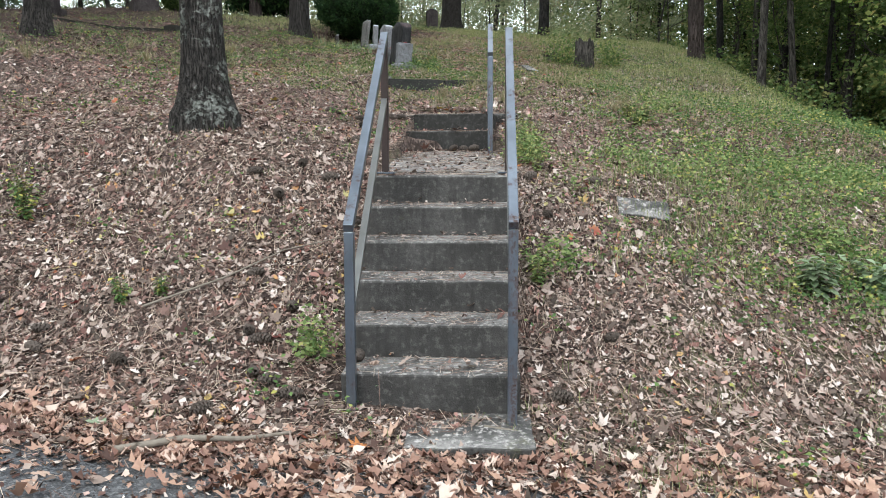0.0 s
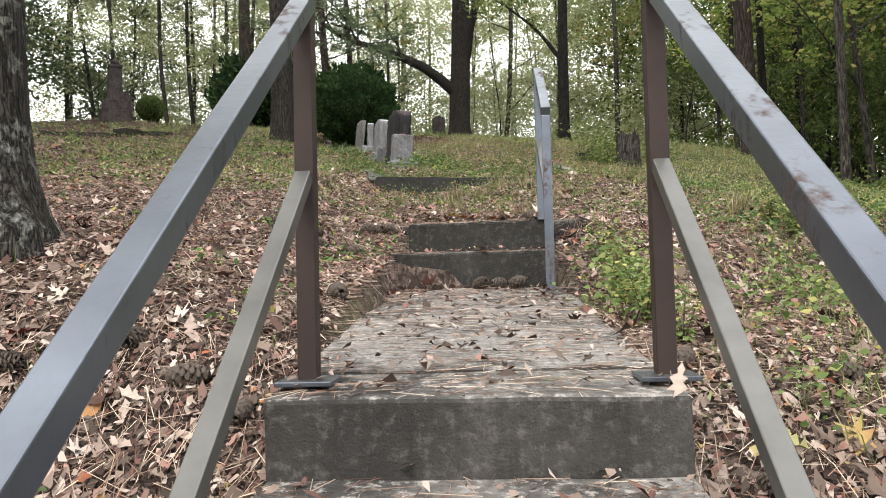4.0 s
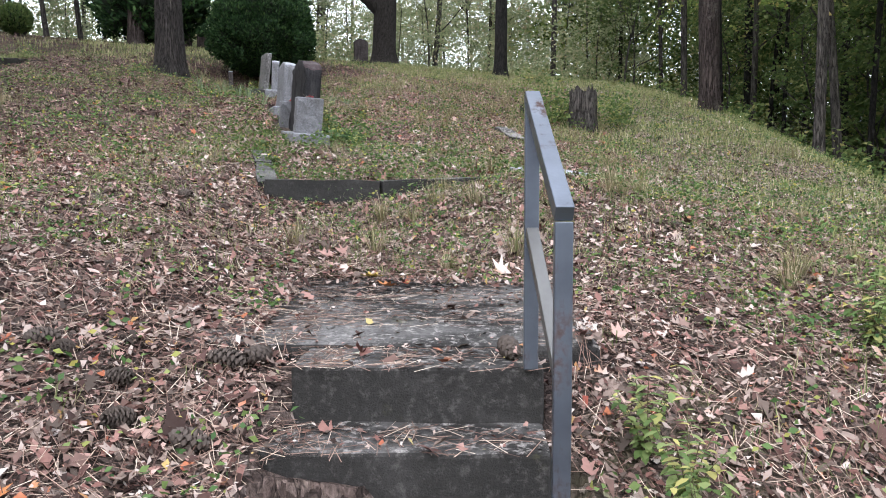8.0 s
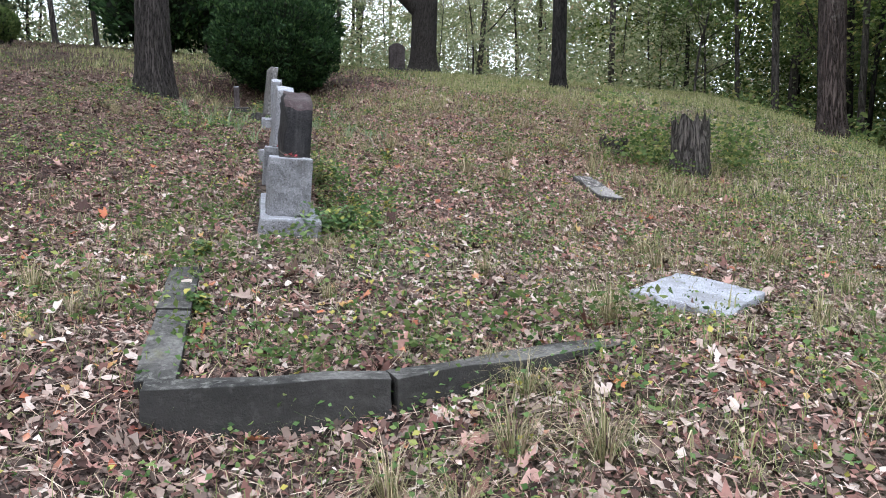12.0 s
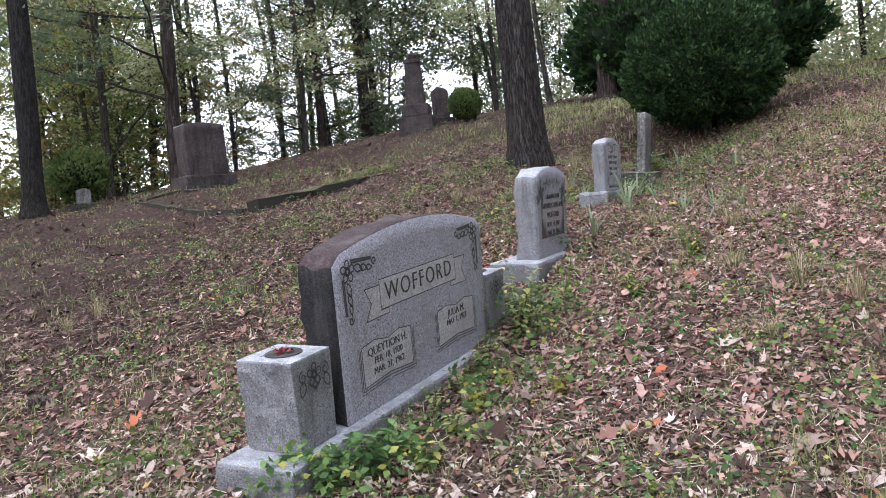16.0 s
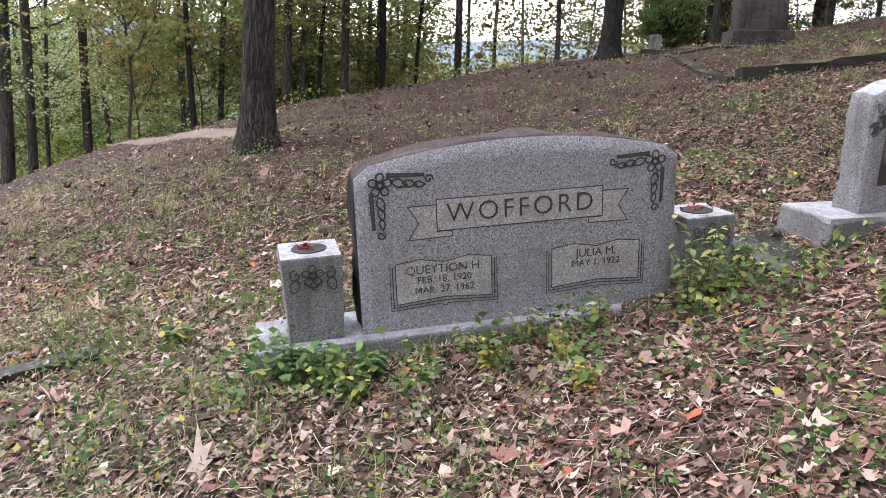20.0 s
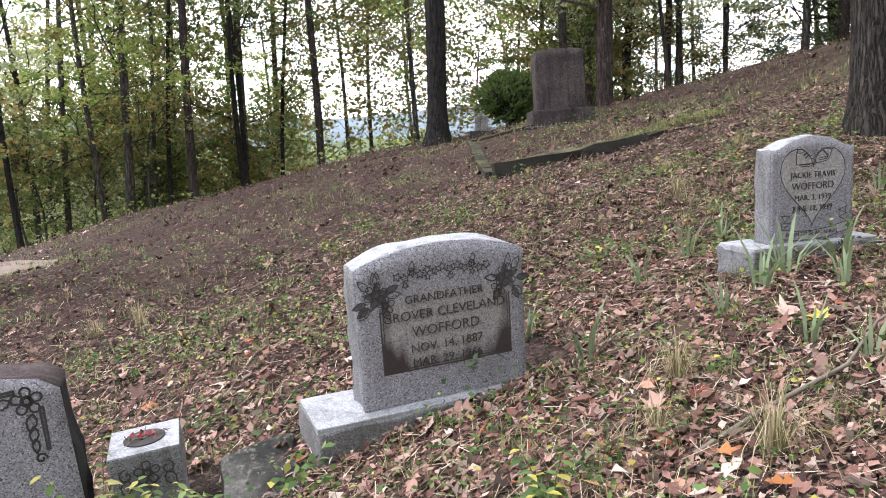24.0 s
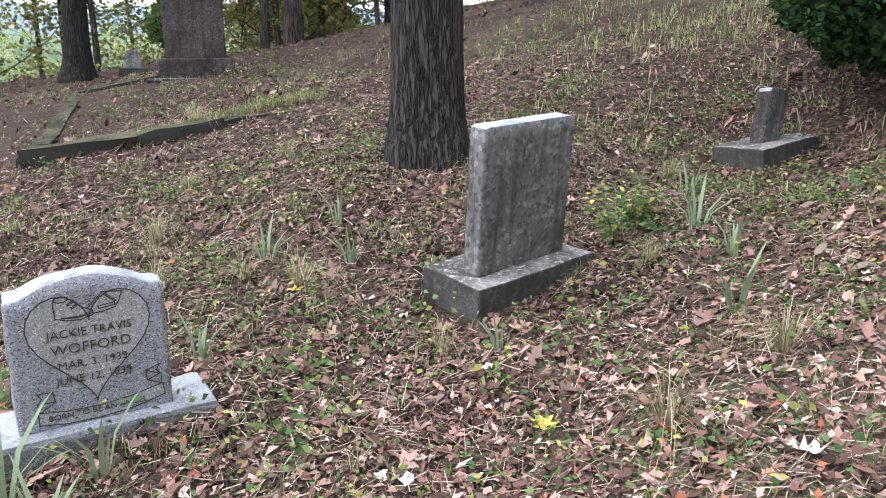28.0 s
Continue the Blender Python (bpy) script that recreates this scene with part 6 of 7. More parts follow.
def strew(name, mesh_name, label, P, rng, shape, size, lift, tilt, curl, ragged=0.035):
    """Fallen leaves of one outline: tan, red-brown under the far oaks, and shade-darkened ones."""
    red = reddish(P)
    # the darker leaves, densest where shade is painted into the slope
    old = np.modf(np.abs(np.sin(P[:, 0] * 91.7 + P[:, 1] * 173.3)) * 9173.7)[0] < np.maximum(np.clip((-P[:, 0] - 1.6) / 2.0, 0, 0.92) * np.clip((P[:, 1] - 10) / 2.5, 0, 1), np.where((P[:, 1] > 8.4) & (P[:, 1] < 13) | (P[:, 0] < 0.3) & (P[:, 1] < 8.5), 0.25, 0.08))
    for some, mat, tone in ((~red & ~old, M_FALLEN, "tan and brown "), (red & ~old, M_FALLEN_RED, "red-brown "), (old, M_FALLEN_SHADE, "dark brown and shade-toned ")):
        v, f = lay_leaves(P[some], rng, shape, size, lift, tilt, curl, ragged)
        tagged(new(name, mesh_arrays(mesh_name, v, f, mat)), tone + label, "leaves", kind="stuff")


COVER = (-17, 10, 2.6, 36)
SCRAP = np.array([(-0.5, 0.05, 0), (-0.1, 0.3, 0.12), (0.5, 0.1, 0.02), (0.1, -0.28, 0.14)])
TORN = np.array([(-0.5, -0.08, 0), (-0.28, 0.3, 0.07), (0.02, 0.2, 0.02), (0.24, 0.4, 0.1), (0.5, 0.05, 0.03), (0.2, -0.14, 0.0), (0.12, -0.42, 0.09), (-0.25, -0.3, 0.05)])
P, rng = scatter(380000, (-9, 6, 4.6, 25), 212, fine_weight)
strew("leaf_scraps", "leaf_crumbs", "crumbled dry leaf scraps covering the slope", P, rng, SCRAP, 0.03, 0.002, 0.3, 1.2, 0.1)
P, rng = scatter(150000, COVER, 200, litter_weight)
strew("leaf_scraps", "leaf_scraps", "broken dry leaf scraps covering the slope", P, rng, SCRAP, 0.036, 0.004, 0.24, 1.2, 0.08)
P, rng = scatter(46000, COVER, 211, litter_weight)
strew("leaf_scraps", "torn_leaves", "torn dry leaves covering the slope", P, rng, TORN, 0.048, 0.006, 0.24, 1.3, 0.06)
P, rng = scatter(18000, COVER, 201, litter_weight)
strew("fallen_leaves", "fallen_leaves", "dry oval leaves covering the slope", P, rng, OVATE, 0.05, 0.01, 0.32, 1.5)
# a drift of redder leaves along the road's edge
P, rng = scatter(6500, (-6, 7, 3.9, 6.0), 210, lambda P: np.clip(1.1 * np.exp(-((eased(P[:, 0], P[:, 1])[1] - 4.62 + 0.1 * np.sin(P[:, 0] * 1.7)) / 0.24) ** 2) + 0.9 * np.exp(-((P[:, 0] - 0.75) / 0.8) ** 2) * np.exp(-((P[:, 1] - 5.0) / 0.3) ** 2) + 0.02, 0, 1) * np.where((np.abs(P[:, 0] - 1.3) < 0.22) & (P[:, 1] > 5.5), 0.3, 1))
half = len(P) // 2
v, f = lay_leaves(P[:half], rng, TORN, 0.058, 0.01, 0.3, 1.8, 0.06)
tagged(new("leaf_drift", mesh_arrays("leaf_drift", v, f, M_DRIFT)), "drift of reddish-tan leaves along the road's edge", "leaves", kind="stuff")
v, f = lay_leaves(P[half:], rng, OAK, 0.075, 0.012, 0.3, 1.9, 0.04)
tagged(new("leaf_drift", mesh_arrays("oak_leaf_drift", v, f, M_DRIFT)), "drift of curled oak leaves along the road's edge", "leaves", kind="stuff")
P, rng = scatter(15000, COVER, 202, litter_weight)
strew("fallen_leaves", "fallen_oak_leaves", "lobed dry oak leaves on the slope", P, rng, OAK, 0.072, 0.01, 0.35, 1.8)
P, rng = scatter(2600, COVER, 203, litter_weight)
strew("fallen_leaves", "fallen_maple_leaves", "curled maple and sweetgum leaves among the litter", P, rng, MAPLE, 0.088, 0.014, 0.35, 1.2)


def needle_weight(P):
    w = near_weight(P, 2.5, 7, 0.0) * np.where(eased(P[:, 0], P[:, 1])[1] < 4.5, 0.12, 1)
    return w * np.where(P[:, 0] < 0.3, 1.0, np.where(on_steps(P), 0.4, 0.85)) * np.where(P[:, 1] > 11.8, 0.9, 1)


P, rng = scatter(210000, (-8, 5, 4.4, 25), 204, needle_weight)
n = len(P)
a, ln = rng.uniform(0, 2 * np.pi, n), np.where(P[:, 1] < 11.8, rng.uniform(0.06, 0.16, n), rng.uniform(0.04, 0.11, n))
dx, dy = np.cos(a) * ln / 2, np.sin(a) * ln / 2
wx, wy = -np.sin(a) * 0.0011, np.cos(a) * 0.0011
A, B = P - np.c_[dx, dy], P + np.c_[dx, dy]
zc = surface_z(P)
flat = on_steps(P)
za = np.where(flat, zc + 0.004, surface_z(A) + rng.uniform(0.006, 0.04, n))
zb = np.where(flat, zc + 0.006, surface_z(B) + rng.uniform(0.006, 0.04, n))
v = np.stack([np.c_[A - np.c_[wx, wy], za], np.c_[B - np.c_[wx, wy], zb], np.c_[B + np.c_[wx, wy], zb + 0.001], np.c_[A + np.c_[wx, wy], za + 0.001]], 1).reshape(-1, 3)
tagged(new("pine_straw", mesh_arrays("pine_straw", v, np.arange(4 * n).reshape(-1, 4), M_STRAW)), "reddish-brown dead pine needles over bank and steps", "pine straw", kind="stuff")


# ---- grass and weeds ----
def grass_weight(P):
    w = near_weight(P, 4, 16, 0.16) * np.where(P[:, 1] < 5.2, 0.0, 1)
    up = np.clip((P[:, 1] - 9.5) / 3, 0.12, 1)
    hill = np.clip((P[:, 0] + 5) / 2, 0, 1) * np.clip((P[:, 1] - 11) / 2, 0, 1) * np.clip((16.5 - P[:, 1] + np.clip(P[:, 0], 0, 9) * 3) / 2, 0, 1)
    right = np.clip((P[:, 0] - 1.2) / 1.2, 0, 1)
    w = w * np.maximum(up, right) * np.clip(0.10 + 0.5 * hill + 0.9 * patchy(P, 1.6, 9, 5), 0, 1) * (0.6 + 0.4 * hill) * np.where((P[:, 0] < -1.8) & (P[:, 1] > 12.5), 0.5, 1)
    w = w * np.where(on_steps(P) | ((P[:, 0] > -0.4) & (P[:, 0] < 1.25) & (P[:, 1] > 10.4) & (P[:, 1] < 11.55)), 0.0, 1)
    return w


def blades(P, rng, height, width, spread, mat, name, label):
    n = len(P)
    h = height * rng.uniform(0.4, 1.3, n)
    a = rng.uniform(0, 2 * np.pi, n)
    lean = rng.uniform(0.1, spread, n)
    z = surface_z(P)
    d = np.c_[np.cos(a), np.sin(a)]
    s = np.c_[-np.sin(a), np.cos(a)] * (width / 2)
    m = P + d * (h * lean * 0.35)[:, None]
    t = P + d * (h * lean)[:, None]
    zm, zt = z + h * 0.6, z + h * (1 - 0.45 * lean)
    v = np.stack([np.c_[P - s, z - 0.01], np.c_[P + s, z - 0.01], np.c_[m + s * 0.8, zm], np.c_[m - s * 0.8, zm], np.c_[t, zt]], 1).reshape(-1, 3)
    o = np.arange(n) * 5
    q = np.stack([o, o + 1, o + 2, o + 3], 1)
    t2 = np.stack([o + 3, o + 2, o + 4, o + 4], 1)
    me = bpy.data.meshes.new(name)
    me.from_pydata([tuple(c) for c in v.tolist()], [], q.tolist() + t2[:, :3].tolist())
    me.materials.append(mat)
    return tagged(new(name, me), label, "grass", kind="stuff")


C, rng = scatter(15000, COVER, 205, grass_weight)
P = np.repeat(C, 9, 0) + rng.normal(0, 0.035, (len(C) * 9, 2))
blades(P, rng, 0.095, 0.0034, 1.75, M_GRASS, "grass", "thin fading grass between the leaves")


def crest_weight(P):
    # the open crest and its far side are grassier than the slope under the oaks
    k = np.maximum(np.clip((P[:, 0] - 0.9) / 1.5, 0, 1) * np.clip((P[:, 1] - 12.5) / 2, 0, 1), np.clip((P[:, 1] - 21.5) / 2.5, 0, 1))
    return np.clip(k * np.where(P[:, 0] < -2.2, 0.4, 1) * (0.25 + patchy(P, 0.8, 21, 5)), 0, 1)


C, rng = scatter(9000, (-10, 7, 12.5, 38), 221, crest_weight)
P = np.repeat(C, 7, 0) + rng.normal(0, 0.07, (len(C) * 7, 2))
blades(P, rng, 0.15, 0.007, 1.3, M_CREST, "grass", "pale yellow-green grass on the open crest")
C, rng = scatter(1700, (1.6, 8, 7.2, 12), 218, lambda P: np.clip((P[:, 0] - 1.7) / 1.2, 0, 1) * np.clip((11.5 - P[:, 1]) / 2.5, 0, 1) * (0.08 + patchy(P, 1.6, 7, 8)))
P = np.repeat(C, 9, 0) + rng.normal(0, 0.05, (len(C) * 9, 2))
blades(P, rng, 0.12, 0.0042, 1.2, M_GRASS, "grass", "pale green grass on the open bank")
wall = np.array([(-6.9, 18.2), (-6.95, 19.3), (-6.9, 20.5)])
rng = np.random.default_rng(219)
C = np.vstack([wall[i] + (wall[i + 1] - wall[i]) * rng.uniform(size=(260, 1)) for i in (0, 1)]) + (-0.16, 0.0)
P = np.repeat(C, 6, 0) + rng.normal(0, 0.07, (len(C) * 6, 2))
blades(P, rng, 0.1, 0.0042, 1.2, M_GRASS, "grass", "grass growing over the mossy plot wall")


def weed_weight(P):
    w = near_weight(P, 3.5, 10, 0.03) * np.where(P[:, 1] < 5.6, 0.0, 1)
    right = np.clip((P[:, 0] - 1.9) / 1.4, 0, 1) * np.clip((P[:, 1] - 6.2) / 1.2, 0, 1) * np.clip((15 - P[:, 1]) / 5, 0.1, 1)
    rest = 0.10 + 0.12 * (P[:, 1] > 12)
    return np.clip(w * (right * (0.25 + patchy(P, 1.4, 4)) + rest * patchy(P, 1.7, 6, 6)) * np.where(on_steps(P), 0, 1), 0, 1)


def bank_weight(P):
    """The open bank beside the lower steps is thick with low green plants."""
    k = np.clip((P[:, 0] - 1.5) / 1.6, 0, 1) * np.clip((P[:, 1] - 6.8) / 0.8, 0, 1) * np.clip((11.0 - P[:, 1] + 0.5 * (P[:, 0] - 3)) / 2.2, 0, 1)
    return np.clip(k * (0.03 + patchy(P, 2.2, 12, 10)), 0, 1)


def weeds(C, rng, height, leaf, per, mat, name, label, spread=0.07):
    n = len(C)
    z = surface_z(C)
    h = height * rng.uniform(0.4, 1.3, n)
    k = rng.uniform(0.1, 1, (n, per))
    off = rng.normal(0, spread, (n, per, 2))
    p = np.stack([C[:, None, 0] + off[:, :, 0], C[:, None, 1] + off[:, :, 1], z[:, None] + 0.02 + h[:, None] * k], 2).reshape(-1, 3)
    v, f = sprigs(p, leaf, rng, (1, 1, 0.35), 0.6)
    return tagged(new(name, mesh_arrays(name, v, f, mat)), label, "weeds", kind="stuff")


C, rng = scatter(3800, COVER, 206, weed_weight)
weeds(C, rng, 0.15, 0.03, 17, M_WEED, "weeds", "low green broadleaf weeds on the slope")
C, rng = scatter(7000, (-6, 5, 10.8, 24), 220, lambda P: near_weight(P, 3.5, 7, 0.05) * (0.12 + patchy(P, 2.6, 15, 5)) * np.where(on_steps(P), 0, 1))
weeds(C, rng, 0.05, 0.022, 8, M_WEED, "weeds", "tiny olive green sprigs between the leaves", 0.04)
C, rng = scatter(950, (1.2, 8, 6.6, 13), 217, bank_weight)
weeds(C, rng, 0.17, 0.034, 16, M_WEED_BANK, "weeds", "light green weeds thick on the sunny bank", 0.08)


def clump_spots(centres, per, r, seed):
    rng = np.random.default_rng(seed)
    return np.vstack([np.array(down_if(*c[:2])) + rng.normal(0, r * (c[2] if len(c) > 2 else 1), (per, 2)) for c in centres]), rng


C, rng = clump_spots([(1.4, 9.1, 0.6), (1.42, 8.7, 0.6), (1.5, 6.3, 0.4), (0.1, 5.5, 0.2), (2.9, 8.8, 1.4), (3.5, 8.2, 1.5), (2.6, 7.8, 1.2),
                      (3.6, 9.6, 1.5), (2.4, 9.3, 1.2), (4.3, 9.0, 1.5), (3.4, 7.0, 0.8), (2.9, 11.6, 0.7)], 22, 0.16, 207)
weeds(C, rng, 0.22, 0.032, 20, M_WEED_BANK, "weeds", "bright green weeds beside the steps and rail", 0.06)
C, rng = clump_spots([(-0.66, 14.95, 0.8), (-0.62, 15.15, 0.8), (-0.78, 14.75, 0.7), (-0.72, 15.7, 0.5), (-0.85, 16.1, 0.6), (-1.1, 16.65, 0.9), (-1.2, 16.75, 0.8), (-1.18, 16.9, 0.6), (-1.02, 16.5, 0.5), (-0.5, 15.5, 0.7), (-0.55, 16.0, 0.8), (-1.25, 16.95, 0.8), (-1.4, 17.15, 0.8), (-1.3, 16.6, 0.7), (-0.95, 15.95, 0.6), (-0.6, 15.25, 0.9), (-0.5, 14.85, 0.9), (-3.5, 21.75, 0.9), (-3.6, 21.6, 0.8)], 3, 0.07, 208)
weeds(C, rng, 0.2, 0.036, 22, M_WEED, "weeds", "leafy green weeds growing round the grave stones", 0.05)
C, rng = clump_spots([(1.75, 19.1), (1.5, 19.3, 1.2), (1.85, 19.4), (2.6, 19.2), (2.8, 19.4, 1.2)], 14, 0.14, 216)
weeds(C, rng, 0.6, 0.06, 26, M_LEAF_GREEN, "weeds", "tall green sprouts beside the rotten stump", 0.09)
C, rng = clump_spots([(-0.8, 14.5), (-1.5, 14.6), (-0.9, 13.4, 0.8), (-1.0, 14.0, 0.7), (-0.3, 13.3, 0.7), (0.05, 13.5, 0.8), (0.35, 13.65, 0.8), (0.65, 13.8, 0.8), (0.9, 13.85, 0.7), (-1.6, 15.3), (1.9, 19.1, 0.8), (2.4, 19.0, 0.8), (2.0, 18.7, 0.6), (1.3, 18.9, 0.8)], 9, 0.16, 209)
weeds(C, rng, 0.16, 0.035, 14, M_LEAF_DEEP, "weeds", "dark green ground ivy by the plot kerb", 0.07)

# dry grass tufts
tufts = []
for i in range(3):
    rng = np.random.default_rng(400 + i)
    n = 90
    a, ln, h = rng.uniform(0, 6.283, n), rng.uniform(0.2, 1.6, n), rng.uniform(0.1, 0.26, n)
    d = np.c_[np.cos(a), np.sin(a)]
    s = np.c_[-np.sin(a), np.cos(a)] * 0.0014
    p0 = d * 0.03 * rng.uniform(0, 1, n)[:, None]
    rows_ = [(p0, -0.02 * np.ones(n), 1.0), (p0 + d * (h * ln * 0.3)[:, None], h * 0.6, 0.9), (p0 + d * (h * ln * 0.75)[:, None], h * (0.95 - 0.3 * ln), 0.6), (p0 + d * (h * ln * 1.1)[:, None], np.maximum(h * (0.95 - 0.62 * ln), 0.004), 0.15)]
    v = np.concatenate([np.stack([np.c_[p - s * w, z], np.c_[p + s * w, z]], 1) for p, z, w in rows_], 1).reshape(-1, 3)
    f = np.concatenate([np.stack([o + 2 * k, o + 2 * k + 1, o + 2 * k + 3, o + 2 * k + 2], 1) for k in range(3) for o in [np.arange(n) * 8]])
    tufts.append(mesh_arrays("grass_tuft", v, f, M_DRYGRASS))
C, rng = scatter(120, (-9, 5, 10.6, 25), 410, lambda P: near_weight(P, 2.5, 7, 0.03) * patchy(P, 0.8, 5, 4) * np.where(on_steps(P), 0, 1))
C = np.vstack([C, [(0.15, 11.95), (-0.3, 11.9), (-1.0, 18.55), (-1.25, 18.3), (-0.7, 18.9), (-1.55, 18.45)]])
for i, (x, y) in enumerate(C):
    s = rng.uniform(0.6, 1.15)
    thing("grass_tuft", pose(float(x), float(y), float(terrain(x, y)), 0, 0, float(rng.uniform(0, 360))) @ Matrix.Diagonal((s, s, s, 1)), "arching tuft of tan and green dry grass", "grass", "dry grass tufts", data=tufts[i % 3])

# iris clumps round the child's stone
rnd = random.Random(7)
iris = []
for i in range(8):
    vs, fs = [], []
    a, l, h = rnd.uniform(0, 6.28), rnd.uniform(0.1, 0.9), rnd.uniform(0.14, 0.26)
    dx, dy, w = math.cos(a), math.sin(a), 0.007
    o = len(vs)
    bx, by = dx * 0.02, dy * 0.02
    for k, ww in ((0, 1.0), (0.5, 1.05), (0.85, 0.6), (1, 0.05)):
        cx, cy, cz = bx + dx * l * h * k * k, by + dy * l * h * k * k, h * k * (1 - 0.25 * l * k)
        vs += [(cx - dy * w * ww, cy + dx * w * ww, cz), (cx + dy * w * ww, cy - dx * w * ww, cz)]
    fs += [(o + 2 * k, o + 2 * k + 1, o + 2 * k + 3, o + 2 * k + 2) for k in range(3)]
    iris.append(mesh_arrays("blade", vs, fs, M_IRIS))
for i, (x, y, s) in enumerate(((-2.1, 18.95, 1.2), (-2.2, 19.1, 1.3), (-2.0, 19.25, 1.0), (-1.95, 18.75, 0.9), (-2.25, 19.35, 1.1), (-1.55, 18.9, 1.0), (-1.35, 19.0, 0.9), (-1.2, 19.15, 0.8), (-2.7, 18.6, 1.0), (-2.95, 18.9, 1.1),
                              (-3.3, 19.2, 1.0), (-3.0, 19.6, 0.9), (-3.9, 19.9, 1.1), (-4.1, 20.3, 1.0), (-3.7, 20.3, 1.0), (-1.9, 18.2, 1.1), (-2.3, 18.0, 1.0), (-3.35, 22.0, 1.3), (-2.9, 21.9, 1.0), (-2.6, 20.7, 0.8), (-2.45, 21.6, 1.2), (-3.9, 22.3, 1.0))):
    tuft = thing("iris_clump", pose(x, y, ground_z(x, y) - 0.01, 0, 0, i * 67) @ Matrix.Diagonal((s, s, s, 1)), "tuft of grey-green iris blades in the litter", "iris", "iris tufts by the graves")
    for me in iris:
        part("blade", me, tuft)

# leafy sprigs and small plants, each with stems and paired leaflets
def plant(x, y, h, stems, leaf, seed, mat, label, spread=0.5, name="weed_plant"):
    rnd = random.Random(seed)
    z = float(surface_z(np.array([[x, y]]))[0])
    t = thing(name, pose(x, y, z - 0.01), label, "plant")
    for i in range(stems):
        lv, lf = [], []
        a, ln = 2 * math.pi * i / stems + rnd.uniform(-0.5, 0.5), h * rnd.uniform(0.6, 1.15)
        lean = rnd.uniform(0.15, spread)
        pts = [Vector((math.cos(a) * lean * ln * u * (0.4 + 0.6 * u), math.sin(a) * lean * ln * u * (0.4 + 0.6 * u), ln * u * (1 - 0.25 * lean * u))) for u in np.linspace(0, 1, 6)]
        stem = part("stem", mesh_arrays("stem", *tube(pts, [0.0028, 0.0025, 0.002, 0.0017, 0.0013, 0.001], 5), M_STEM), t)
        for k in range(2, 11):
            u = k / 10
            p = pts[0].lerp(pts[-1], u) if k == 10 else pts[int(u * 5)].lerp(pts[min(5, int(u * 5) + 1)], u * 5 - int(u * 5))
            for side in (-1, 1):
                b = a + side * rnd.uniform(0.9, 1.7)
                d = Vector((math.cos(b), math.sin(b), rnd.uniform(-0.25, 0.35))).normalized()
                n = d.cross(Vector((0, 0, 1))).normalized()
                s = leaf * rnd.uniform(0.6, 1.2) * (1.1 - 0.3 * u)
                o = len(lv)
                drop = Vector((0, 0, -0.12 * s))
                lv += [tuple(p), tuple(p + d * s * 0.35 + n * s * 0.26), tuple(p + d * s * 0.72 + n * s * 0.2 + drop), tuple(p + d * s + drop * 2.4), tuple(p + d * s * 0.72 - n * s * 0.2 + drop), tuple(p + d * s * 0.35 - n * s * 0.26)]
                lf.append(tuple(range(o, o + 6)))
        tagged(part("foliage", mesh_arrays("foliage", lv, lf, mat), stem), kind="stuff")


M_STEM = plain("weed_stem", (0.11, 0.1, 0.05), 0.8, 0, 0.2, 0.4, 40)
M_COMPOUND = leafy("shiny_compound_leaves", (0.0, (0.04, 0.1, 0.035)), (0.6, (0.09, 0.19, 0.06)), (1.0, (0.17, 0.27, 0.09)), rough=0.45, through_light=0.3, spec=0.35)
M_YELLOWING = leafy("yellowing_leaves", (0.0, (0.16, 0.24, 0.06)), (0.5, (0.36, 0.36, 0.09)), (1.0, (0.58, 0.48, 0.1)), through_light=0.35)
